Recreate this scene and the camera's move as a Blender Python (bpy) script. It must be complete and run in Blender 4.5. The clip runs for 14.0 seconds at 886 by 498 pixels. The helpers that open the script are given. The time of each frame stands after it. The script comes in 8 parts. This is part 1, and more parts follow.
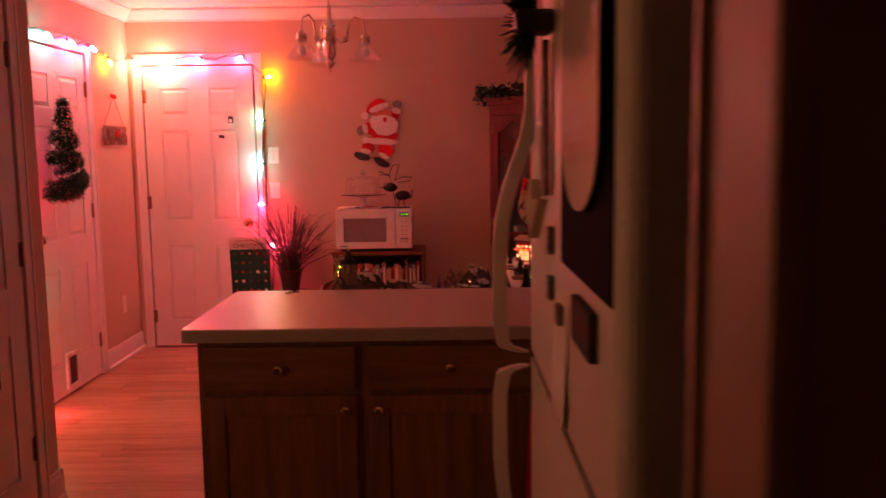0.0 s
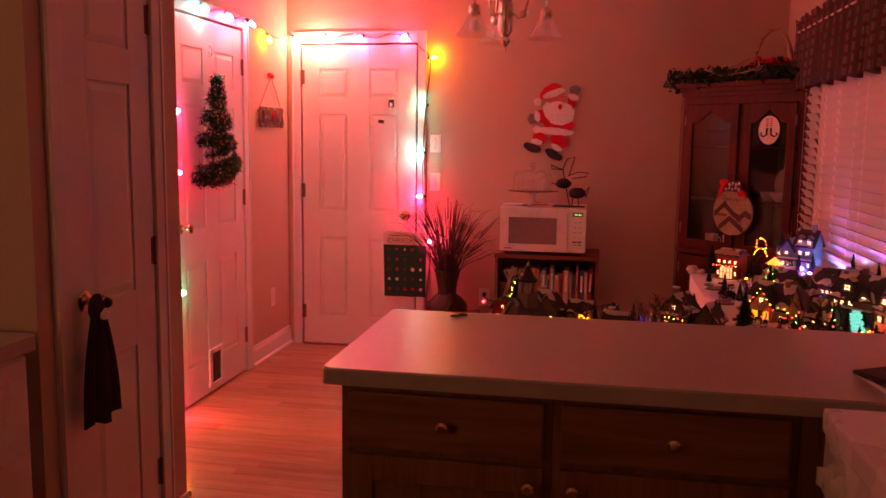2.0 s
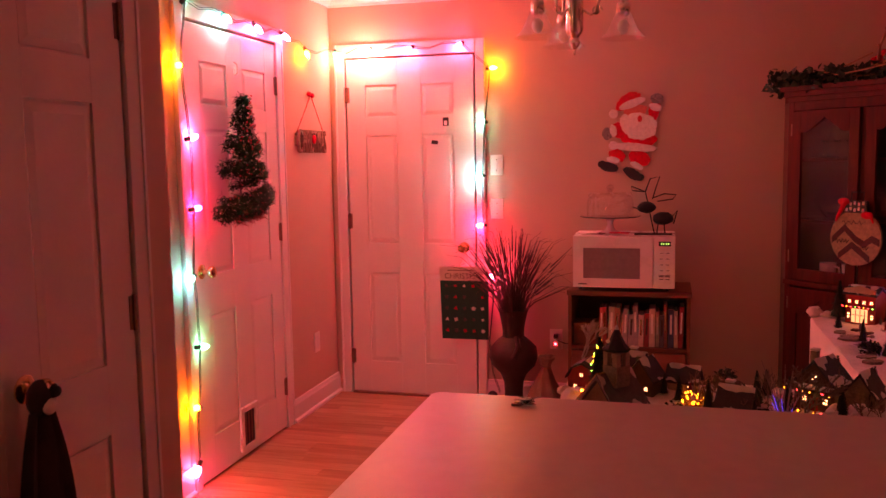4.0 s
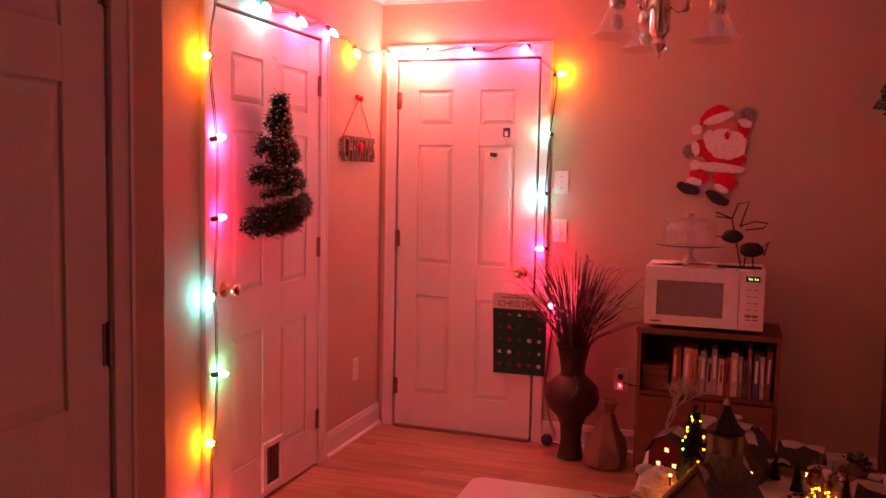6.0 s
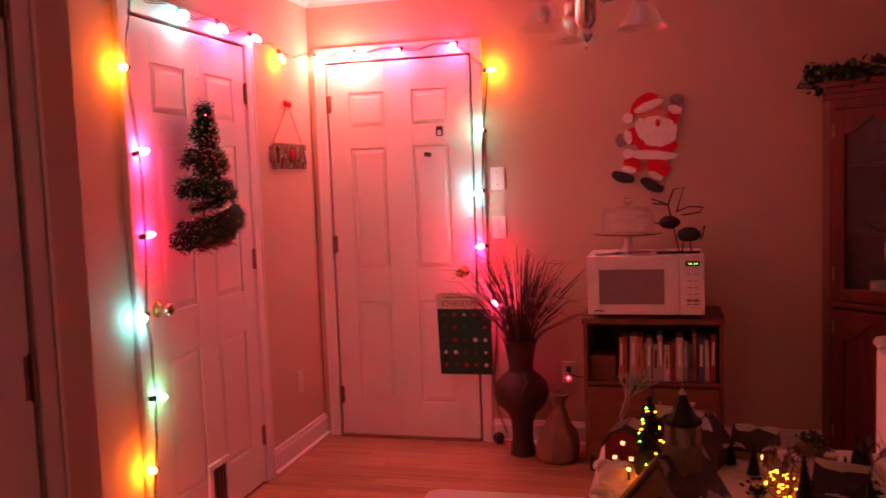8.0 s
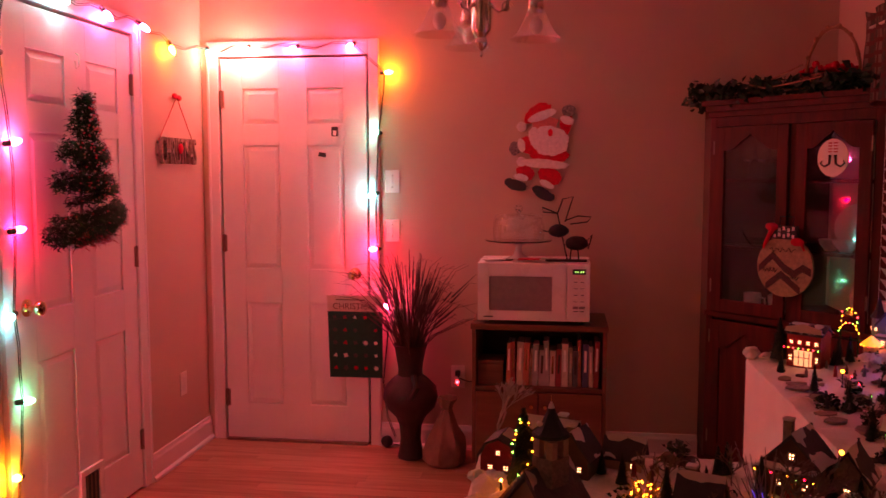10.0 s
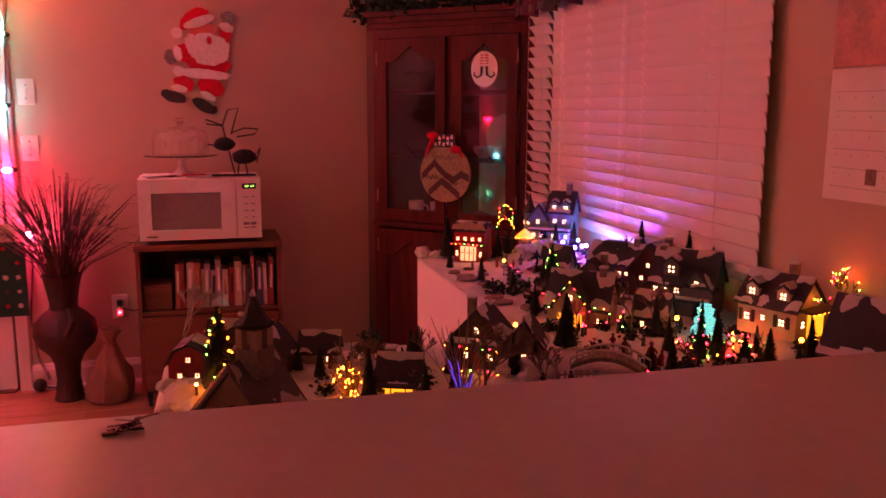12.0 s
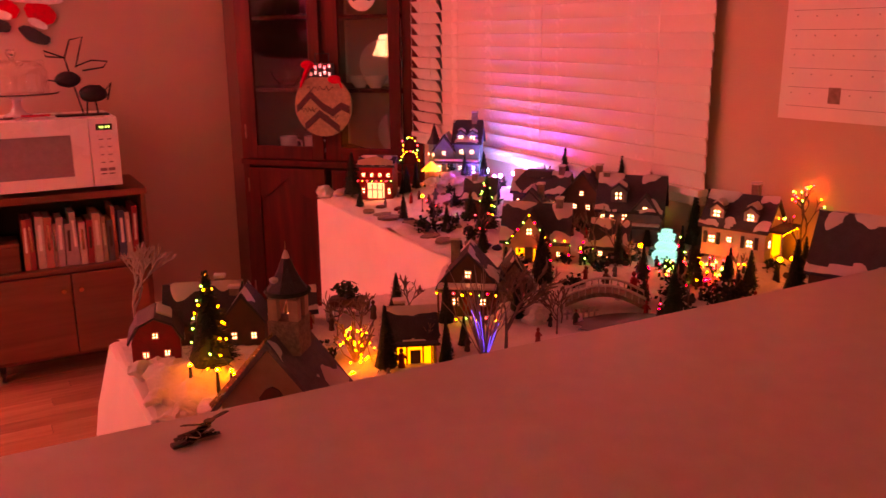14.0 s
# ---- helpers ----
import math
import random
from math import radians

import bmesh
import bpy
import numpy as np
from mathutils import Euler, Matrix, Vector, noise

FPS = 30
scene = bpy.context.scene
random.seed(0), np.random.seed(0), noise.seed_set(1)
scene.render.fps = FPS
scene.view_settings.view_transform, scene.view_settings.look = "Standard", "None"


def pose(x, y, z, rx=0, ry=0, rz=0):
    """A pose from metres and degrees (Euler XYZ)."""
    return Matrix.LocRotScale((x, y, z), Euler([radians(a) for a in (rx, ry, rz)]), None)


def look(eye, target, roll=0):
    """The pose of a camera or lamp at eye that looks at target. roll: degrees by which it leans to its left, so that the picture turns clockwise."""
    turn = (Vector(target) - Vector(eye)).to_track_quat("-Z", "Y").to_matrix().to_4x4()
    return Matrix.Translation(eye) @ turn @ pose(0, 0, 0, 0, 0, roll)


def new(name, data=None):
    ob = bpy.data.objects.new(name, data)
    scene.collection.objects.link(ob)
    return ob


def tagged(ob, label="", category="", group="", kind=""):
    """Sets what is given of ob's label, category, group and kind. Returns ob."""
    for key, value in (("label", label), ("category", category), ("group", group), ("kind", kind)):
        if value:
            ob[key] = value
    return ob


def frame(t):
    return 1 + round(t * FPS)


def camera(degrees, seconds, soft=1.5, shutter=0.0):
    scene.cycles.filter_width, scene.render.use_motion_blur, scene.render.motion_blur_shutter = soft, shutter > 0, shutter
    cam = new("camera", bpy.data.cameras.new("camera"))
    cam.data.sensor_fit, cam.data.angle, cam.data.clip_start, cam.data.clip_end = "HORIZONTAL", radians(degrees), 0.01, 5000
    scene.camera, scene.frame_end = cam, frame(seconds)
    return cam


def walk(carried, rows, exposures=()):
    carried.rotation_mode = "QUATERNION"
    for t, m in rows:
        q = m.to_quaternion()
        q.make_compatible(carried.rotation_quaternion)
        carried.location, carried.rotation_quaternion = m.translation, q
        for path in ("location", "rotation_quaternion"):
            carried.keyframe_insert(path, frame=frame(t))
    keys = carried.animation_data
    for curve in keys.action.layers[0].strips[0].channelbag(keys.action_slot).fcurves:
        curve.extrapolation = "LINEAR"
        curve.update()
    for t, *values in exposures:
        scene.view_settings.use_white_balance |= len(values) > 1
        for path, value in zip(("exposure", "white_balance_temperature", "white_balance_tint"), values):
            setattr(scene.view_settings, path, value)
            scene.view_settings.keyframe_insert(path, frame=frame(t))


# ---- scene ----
cam = camera(55.2, 14.0, shutter=0.4)
PATH = [
    (0, (0.433, 0.648, 1.429), (0.426, 2.634, 1.195), -0.8),
    (0.5, (0.324, 0.785, 1.441), (0.219, 2.769, 1.21), -0.7),
    (1, (0.286, 0.93, 1.438), (0.042, 2.898, 1.173), -0.1),
    (1.5, (0.3, 1.119, 1.447), (-0.005, 3.077, 1.179), 0.2),
    (2, (0.257, 1.269, 1.436), (-0.095, 3.221, 1.177), 0.8),
    (2.5, (0.181, 1.436, 1.45), (-0.183, 3.386, 1.195), 0.2),
    (3, (0.147, 1.598, 1.437), (-0.259, 3.539, 1.178), -0.6),
    (3.5, (0.151, 1.799, 1.453), (-0.442, 3.697, 1.236), 0.7),
    (4, (0.166, 1.943, 1.441), (-0.347, 3.865, 1.23), -0.9),
    (6.5, (0.03, 2.453, 1.42), (-0.635, 4.332, 1.255), 1.1),
    (7, (0.029, 2.461, 1.419), (-0.612, 4.347, 1.246), -0.6),
    (7.5, (0.024, 2.483, 1.418), (-0.602, 4.373, 1.223), -2.0),
    (8, (0.027, 2.466, 1.419), (-0.477, 4.394, 1.25), -2.1),
    (10.5, (0.07, 2.492, 1.439), (-0.117, 4.475, 1.256), -0.0),
    (11, (0.053, 2.465, 1.417), (0.061, 4.454, 1.208), -0.2),
    (11.5, (0.028, 2.458, 1.372), (0.376, 4.411, 1.114), 0.2),
    (12, (0.0, 2.556, 1.341), (0.517, 4.46, 1.01), 0.2),
    (12.5, (-0.045, 2.69, 1.331), (0.571, 4.561, 0.982), -1.4),
    (13, (-0.091, 2.758, 1.328), (0.6, 4.592, 0.927), -0.4),
    (13.5, (-0.208, 2.79, 1.328), (0.598, 4.559, 0.858), -0.4),
    (14, (-0.292, 2.841, 1.333), (0.641, 4.54, 0.841), -0.5),
]
EXPOSURE = [(0.0, 0.84, 8400, 44), (1.5, 0.76, 8500, 48), (3.0, 0.80, 8900, 58), (4.0, 0.82, 8600, 59), (6.5, 0.62, 8200, 60), (8.0, 0.56, 8000, 60), (10.5, 0.42, 7800, 59), (11.5, 0.60, 7600, 62), (12.5, 1.06, 7600, 69), (13.5, 1.36, 8900, 66), (14.0, 1.43, 10000, 77)]
walk(cam, [(t, look(eye, target, roll)) for t, eye, target, roll in PATH], EXPOSURE)

# ---- world and light ----
world = bpy.data.worlds.new("night")
scene.world = world
world.use_nodes = True
world.node_tree.nodes["Background"].inputs[0].default_value = (0.02, 0.025, 0.05, 1)
world.node_tree.nodes["Background"].inputs[1].default_value = 0.02

BULB_POWER = 210.0
LAMP_POWER = 11.0
# strength of the added fill lamp on the left counter
FILL_LAMP = 9.0
XL, XR, YB, ZC = -1.83, 1.365, 6.82, 2.44      # left wall, right wall, back wall, ceiling


# ---- materials ----
def mat(name, col, rough=0.6, metal=0.0, vary=0.12, scale=6.0, bump=0.0, fine=90.0, spec=0.5, sheen=0.0, random_amount=0.0):
    m = bpy.data.materials.new(name)
    m.use_nodes = True
    nt = m.node_tree
    b = nt.nodes["Principled BSDF"]
    b.inputs["Roughness"].default_value = rough
    b.inputs["Metallic"].default_value = metal
    b.inputs["Specular IOR Level"].default_value = spec
    b.inputs["Sheen Weight"].default_value = sheen
    tc = nt.nodes.new("ShaderNodeTexCoord")
    n1, n2 = nt.nodes.new("ShaderNodeTexNoise"), nt.nodes.new("ShaderNodeTexNoise")
    n1.inputs["Scale"].default_value, n2.inputs["Scale"].default_value = scale, fine
    n1.inputs["Detail"].default_value, n2.inputs["Detail"].default_value = 4, 3
    for n in (n1, n2):
        nt.links.new(tc.outputs["Object"], n.inputs["Vector"])
    add = nt.nodes.new("ShaderNodeMath")
    add.operation = "MULTIPLY_ADD"
    nt.links.new(n2.outputs["Fac"], add.inputs[0])
    add.inputs[1].default_value = 0.4
    nt.links.new(n1.outputs["Fac"], add.inputs[2])
    mp = nt.nodes.new("ShaderNodeMapRange")
    mp.inputs[1].default_value, mp.inputs[2].default_value = 0.4, 1.0
    mp.inputs[3].default_value, mp.inputs[4].default_value = 1 - vary, 1 + vary
    nt.links.new(add.outputs[0], mp.inputs[0])
    mul = nt.nodes.new("ShaderNodeVectorMath")
    mul.operation = "SCALE"
    mul.inputs[0].default_value = col
    nt.links.new(mp.outputs[0], mul.inputs["Scale"])
    out = mul.outputs[0]
    if random_amount:
        info = nt.nodes.new("ShaderNodeObjectInfo")
        r = nt.nodes.new("ShaderNodeMapRange")
        r.inputs[3].default_value, r.inputs[4].default_value = 1 - random_amount, 1 + random_amount
        nt.links.new(info.outputs["Random"], r.inputs[0])
        m2 = nt.nodes.new("ShaderNodeVectorMath")
        m2.operation = "SCALE"
        nt.links.new(out, m2.inputs[0])
        nt.links.new(r.outputs[0], m2.inputs["Scale"])
        out = m2.outputs[0]
    nt.links.new(out, b.inputs["Base Color"])
    rr = nt.nodes.new("ShaderNodeMapRange")
    rr.inputs[3].default_value, rr.inputs[4].default_value = max(rough - 0.08, 0.02), min(rough + 0.08, 1)
    nt.links.new(n1.outputs["Fac"], rr.inputs[0])
    nt.links.new(rr.outputs[0], b.inputs["Roughness"])
    if bump:
        bp = nt.nodes.new("ShaderNodeBump")
        bp.inputs["Strength"].default_value = bump
        bp.inputs["Distance"].default_value = 0.004
        nt.links.new(n2.outputs["Fac"], bp.inputs["Height"])
        nt.links.new(bp.outputs[0], b.inputs["Normal"])
    return m


def wood(name, dark, light, along="x", rough=0.4, grain=14.0, random_amount=0.0, spec=0.5):
    m = bpy.data.materials.new(name)
    m.use_nodes = True
    nt = m.node_tree
    b = nt.nodes["Principled BSDF"]
    tc, mapn = nt.nodes.new("ShaderNodeTexCoord"), nt.nodes.new("ShaderNodeMapping")
    s = {"x": (0.08, 1, 1), "y": (1, 0.08, 1), "z": (1, 1, 0.08)}[along]
    mapn.inputs["Scale"].default_value = [v * grain for v in s]
    nt.links.new(tc.outputs["Object"], mapn.inputs[0])
    info = nt.nodes.new("ShaderNodeObjectInfo")
    sh = nt.nodes.new("ShaderNodeMath")
    sh.operation = "MULTIPLY"
    sh.inputs[1].default_value = 40.0
    nt.links.new(info.outputs["Random"], sh.inputs[0])
    cmb = nt.nodes.new("ShaderNodeCombineXYZ")
    for i in range(3):
        nt.links.new(sh.outputs[0], cmb.inputs[i])
    nt.links.new(cmb.outputs[0], mapn.inputs["Location"])
    n1, n2 = nt.nodes.new("ShaderNodeTexNoise"), nt.nodes.new("ShaderNodeTexNoise")
    n1.inputs["Scale"].default_value, n1.inputs["Detail"].default_value, n1.inputs["Distortion"].default_value = 1.0, 6, 1.2
    n2.inputs["Scale"].default_value, n2.inputs["Detail"].default_value = 6.0, 3
    nt.links.new(mapn.outputs[0], n1.inputs["Vector"])
    nt.links.new(mapn.outputs[0], n2.inputs["Vector"])
    ad = nt.nodes.new("ShaderNodeMath")
    ad.operation = "MULTIPLY_ADD"
    ad.inputs[1].default_value = 0.35
    nt.links.new(n2.outputs["Fac"], ad.inputs[0])
    nt.links.new(n1.outputs["Fac"], ad.inputs[2])
    ramp = nt.nodes.new("ShaderNodeValToRGB")
    ramp.color_ramp.elements[0].position, ramp.color_ramp.elements[1].position = 0.42, 0.88
    ramp.color_ramp.elements[0].color, ramp.color_ramp.elements[1].color = (*dark, 1), (*light, 1)
    nt.links.new(ad.outputs[0], ramp.inputs[0])
    out = ramp.outputs[0]
    if random_amount:
        r = nt.nodes.new("ShaderNodeMapRange")
        r.inputs[3].default_value, r.inputs[4].default_value = 1 - random_amount, 1 + random_amount
        nt.links.new(info.outputs["Random"], r.inputs[0])
        m2 = nt.nodes.new("ShaderNodeVectorMath")
        m2.operation = "SCALE"
        nt.links.new(out, m2.inputs[0])
        nt.links.new(r.outputs[0], m2.inputs["Scale"])
        out = m2.outputs[0]
    nt.links.new(out, b.inputs["Base Color"])
    b.inputs["Roughness"].default_value = rough
    b.inputs["Specular IOR Level"].default_value = spec
    bp = nt.nodes.new("ShaderNodeBump")
    bp.inputs["Strength"].default_value, bp.inputs["Distance"].default_value = 0.12, 0.002
    nt.links.new(n2.outputs["Fac"], bp.inputs["Height"])
    nt.links.new(bp.outputs[0], b.inputs["Normal"])
    return m


def plaid(name, ground, pale, accent):
    """Woven cloth with pale upright stripes and darker cross bands."""
    m = bpy.data.materials.new(name)
    m.use_nodes = True
    nt = m.node_tree
    b = nt.nodes["Principled BSDF"]
    b.inputs["Roughness"].default_value = 0.95
    tc = nt.nodes.new("ShaderNodeTexCoord")
    out = None
    for axis, scale, colour, lo in (("Y", 5.5, pale, 0.62), ("Z", 6.5, accent, 0.66), ("Y", 13.0, accent, 0.82)):
        w, r, mx = nt.nodes.new("ShaderNodeTexWave"), nt.nodes.new("ShaderNodeMapRange"), nt.nodes.new("ShaderNodeMix")
        w.bands_direction = axis
        w.inputs["Scale"].default_value, w.inputs["Distortion"].default_value = scale, 0.6
        r.inputs[1].default_value, r.inputs[2].default_value = lo, lo + 0.12
        mx.data_type = "RGBA"
        nt.links.new(tc.outputs["Object"], w.inputs["Vector"])
        nt.links.new(w.outputs["Fac"], r.inputs[0])
        nt.links.new(r.outputs[0], mx.inputs[0])
        if out is None:
            mx.inputs[6].default_value = (*ground, 1)
        else:
            nt.links.new(out, mx.inputs[6])
        mx.inputs[7].default_value = (*colour, 1)
        out = mx.outputs[2]
    nt.links.new(out, b.inputs["Base Color"])
    n, bp = nt.nodes.new("ShaderNodeTexNoise"), nt.nodes.new("ShaderNodeBump")
    n.inputs["Scale"].default_value = 300
    bp.inputs["Strength"].default_value, bp.inputs["Distance"].default_value = 0.4, 0.003
    nt.links.new(tc.outputs["Object"], n.inputs["Vector"])
    nt.links.new(n.outputs["Fac"], bp.inputs["Height"])
    nt.links.new(bp.outputs[0], b.inputs["Normal"])
    return m


def glow(name, col, strength):
    m = bpy.data.materials.new(name)
    m.use_nodes = True
    b = m.node_tree.nodes["Principled BSDF"]
    b.inputs["Base Color"].default_value = (*[min(1, 0.3 + 0.6 * c) for c in col], 1)
    b.inputs["Emission Color"].default_value = (*col, 1)
    b.inputs["Emission Strength"].default_value = strength
    b.inputs["Roughness"].default_value = 0.3
    return m


def glass(name, col=(1, 1, 1), rough=0.02):
    m = bpy.data.materials.new(name)
    m.use_nodes = True
    b = m.node_tree.nodes["Principled BSDF"]
    b.inputs["Base Color"].default_value = (*col, 1)
    b.inputs["Transmission Weight"].default_value = 1
    b.inputs["Roughness"].default_value = rough
    b.inputs["IOR"].default_value = 1.45
    return m


def thin_glass(name, facing=0.05, rough=0.04):
    """A thin clear shell: light passes straight, the gloss grows at grazing angles."""
    m = bpy.data.materials.new(name)
    m.use_nodes = True
    nt = m.node_tree
    nt.nodes.remove(nt.nodes["Principled BSDF"])
    clear, gloss = nt.nodes.new("ShaderNodeBsdfTransparent"), nt.nodes.new("ShaderNodeBsdfGlossy")
    clear.inputs["Color"].default_value = (0.985, 0.985, 0.985, 1)
    gloss.inputs["Roughness"].default_value = rough
    lw, mx = nt.nodes.new("ShaderNodeLayerWeight"), nt.nodes.new("ShaderNodeMixShader")
    lw.inputs["Blend"].default_value = 0.5
    pw, ad = nt.nodes.new("ShaderNodeMath"), nt.nodes.new("ShaderNodeMath")
    pw.operation, ad.operation = "POWER", "MULTIPLY_ADD"
    pw.inputs[1].default_value = 4.0
    ad.inputs[1].default_value, ad.inputs[2].default_value = 0.55, facing
    nt.links.new(lw.outputs["Facing"], pw.inputs[0])
    nt.links.new(pw.outputs[0], ad.inputs[0])
    nt.links.new(ad.outputs[0], mx.inputs[0])
    nt.links.new(clear.outputs[0], mx.inputs[1])
    nt.links.new(gloss.outputs[0], mx.inputs[2])
    nt.links.new(mx.outputs[0], nt.nodes["Material Output"].inputs["Surface"])
    return m


M_wall = mat("wall_paint", (0.56, 0.44, 0.33), 0.75, vary=0.05, scale=2.5, bump=0.25, fine=260)
M_ceil = mat("ceiling_paint", (0.72, 0.68, 0.64), 0.85, vary=0.04, scale=3, bump=0.3, fine=160)
M_trim = mat("white_trim_paint", (0.74, 0.71, 0.68), 0.38, vary=0.04, scale=5, bump=0.05, fine=120)
M_door = mat("white_door_paint", (0.76, 0.73, 0.70), 0.33, vary=0.05, scale=4, bump=0.1, fine=70)
M_floor = wood("floor_oak", (0.32, 0.17, 0.095), (0.45, 0.27, 0.16), "x", 0.22, 22, 0.16)
# near wall and its casing: shade put into the colour
M_shadewall = wood("wall_dark_for_shade", (0.018, 0.012, 0.008), (0.045, 0.03, 0.02), "z", 0.6, 14)
M_shadecasing = mat("casing_brown_for_shade", (0.26, 0.17, 0.10), 0.5, vary=0.1, scale=10)
M_gap = mat("floor_gap", (0.05, 0.03, 0.02), 0.9)
M_counter = mat("grey_laminate", (0.53, 0.48, 0.43), 0.32, vary=0.08, scale=25, bump=0.03, fine=500)
M_edge = mat("laminate_edge", (0.40, 0.37, 0.30), 0.4, vary=0.06, scale=30)
M_cab = wood("dark_oak_cabinet", (0.14, 0.062, 0.03), (0.28, 0.135, 0.066), "z", 0.42, 18)
M_cabx = wood("dark_oak_rails", (0.14, 0.062, 0.03), (0.28, 0.135, 0.066), "x", 0.42, 18)
M_hutch = wood("cherry_hutch", (0.042, 0.007, 0.004), (0.105, 0.017, 0.009), "z", 0.6, 16, spec=0.22)
M_hutchin = mat("hutch_inside", (0.10, 0.05, 0.035), 0.6)
M_cart = wood("cart_veneer", (0.115, 0.045, 0.025), (0.20, 0.085, 0.046), "x", 0.45, 14)
M_white = mat("white_enamel", (0.78, 0.76, 0.72), 0.28, vary=0.03, scale=8)
M_fridge = mat("pebbled_white_enamel", (0.70, 0.69, 0.58), 0.3, vary=0.04, scale=8, bump=0.35, fine=420)
M_mwin = mat("microwave_window", (0.26, 0.22, 0.22), 0.2, vary=0.1, scale=40)
M_black = mat("black_plastic", (0.015, 0.014, 0.014), 0.4)
M_brass = mat("polished_brass", (0.80, 0.60, 0.35), 0.16, 1.0, vary=0.1, scale=20)
M_nickel = mat("brushed_nickel", (0.72, 0.66, 0.58), 0.22, 1.0, vary=0.1, scale=25)
M_hinge = mat("dark_hinge_steel", (0.26, 0.18, 0.14), 0.4, 0.9, vary=0.2, scale=40)
M_plate = mat("switch_plate", (0.80, 0.77, 0.70), 0.35, vary=0.03)
M_glass = glass("clear_glass")
M_ribglass = thin_glass("ribbed_glass", 0.28, 0.26)
M_dome = thin_glass("clear_dome_glass", 0.15, 0.06)
M_tinsel = mat("green_tinsel", (0.014, 0.075, 0.028), 0.25, 0.4, vary=0.5, scale=60)
M_redtin = mat("red_tinsel", (0.45, 0.02, 0.03), 0.3, 0.4, vary=0.4, scale=60)
M_red = mat("red_popcorn_plastic", (0.62, 0.015, 0.02), 0.45, vary=0.25, scale=60, bump=0.8, fine=200)
M_whitep = mat("white_popcorn_plastic", (0.82, 0.78, 0.74), 0.5, vary=0.15, scale=60, bump=0.8, fine=200)
M_blackp = mat("black_popcorn_plastic", (0.02, 0.02, 0.02), 0.5, vary=0.3, scale=60, bump=0.8, fine=200)
M_skin = mat("pink_popcorn_plastic", (0.66, 0.20, 0.15), 0.5, vary=0.15, scale=60, bump=0.6, fine=200)
M_speck = mat("speckled_plastic", (0.22, 0.20, 0.19), 0.5, vary=0.9, scale=140, fine=300)
M_cloth = mat("white_tablecloth", (0.80, 0.77, 0.74), 0.9, vary=0.05, scale=9, bump=0.3, fine=700, sheen=0.3)
M_snow = mat("cotton_snow", (0.66, 0.64, 0.62), 0.95, vary=0.08, scale=25, bump=0.9, fine=110, sheen=0.4)
M_vase = mat("dark_wicker_vase", (0.032, 0.014, 0.012), 0.55, vary=0.35, scale=14, bump=0.9, fine=110)
M_grass = mat("dried_dark_grass", (0.065, 0.045, 0.035), 0.6, vary=0.4, scale=12)
M_bag = mat("brown_burlap", (0.26, 0.16, 0.11), 0.85, vary=0.25, scale=20, bump=0.7, fine=260)
M_wire = mat("green_cable", (0.012, 0.03, 0.015), 0.5, vary=0.2)
M_felt = mat("green_felt", (0.012, 0.07, 0.045), 0.95, vary=0.2, scale=40, bump=0.4, fine=400)
M_canvas = mat("cream_canvas", (0.72, 0.66, 0.56), 0.9, vary=0.06, scale=30, bump=0.4, fine=500)
M_ink = mat("dark_ink", (0.05, 0.035, 0.03), 0.7)
M_redfelt = mat("red_felt", (0.5, 0.02, 0.03), 0.9, vary=0.15)
M_paper = mat("white_paper", (0.80, 0.77, 0.73), 0.8, vary=0.04, scale=12)
M_valance = plaid("dark_plaid_cloth", (0.055, 0.045, 0.035), (0.15, 0.12, 0.095), (0.09, 0.03, 0.025))
M_blind = mat("white_blind_slat", (0.80, 0.77, 0.75), 0.26, vary=0.04, scale=6)
M_leaf = mat("dark_artificial_leaf", (0.018, 0.055, 0.025), 0.5, vary=0.5, scale=40, random_amount=0.3)
M_tan = mat("woven_basket", (0.30, 0.17, 0.09), 0.7, vary=0.3, scale=30, bump=0.8, fine=150)
M_towel = mat("dark_towel", (0.035, 0.02, 0.022), 0.95, vary=0.3, scale=30, bump=0.6, fine=300)
M_redtowel = mat("red_towel", (0.42, 0.012, 0.02), 0.95, vary=0.2, scale=30, bump=0.6, fine=300)
M_mitt = mat("cream_mitt", (0.62, 0.52, 0.40), 0.95, vary=0.25, scale=18, bump=0.6, fine=200)
M_rough = mat("rough_black_iron", (0.02, 0.018, 0.017), 0.55, 0.5, vary=0.4, scale=60, bump=0.5, fine=200)
M_brownwood = mat("weathered_letter_wood", (0.25, 0.18, 0.135), 0.8, vary=0.5, scale=50, bump=0.6)
M_green_disp = glow("green_display", (0.25, 1.0, 0.15), 1.1)
M_redlamp = glow("red_pilot_lamp", (1.0, 0.03, 0.03), 30.0)


# ---- shape helpers ----
def box(bm, x0, y0, z0, x1, y1, z1, bevel=0.0, m=None):
    r = bmesh.ops.create_cube(bm, size=1.0)
    vs = r["verts"]
    for v in vs:
        v.co = Vector((x0 + (v.co.x + 0.5) * (x1 - x0), y0 + (v.co.y + 0.5) * (y1 - y0), z0 + (v.co.z + 0.5) * (z1 - z0)))
    if bevel:
        es = list({e for v in vs for e in v.link_edges})
        out = bmesh.ops.bevel(bm, geom=es, offset=bevel, segments=2, affect="EDGES", profile=0.6)
        vs = list({v for f in out["faces"] for v in f.verts} | {v for v in vs if v.is_valid})
    if m is not None:
        bmesh.ops.transform(bm, matrix=m, verts=vs)
    return vs


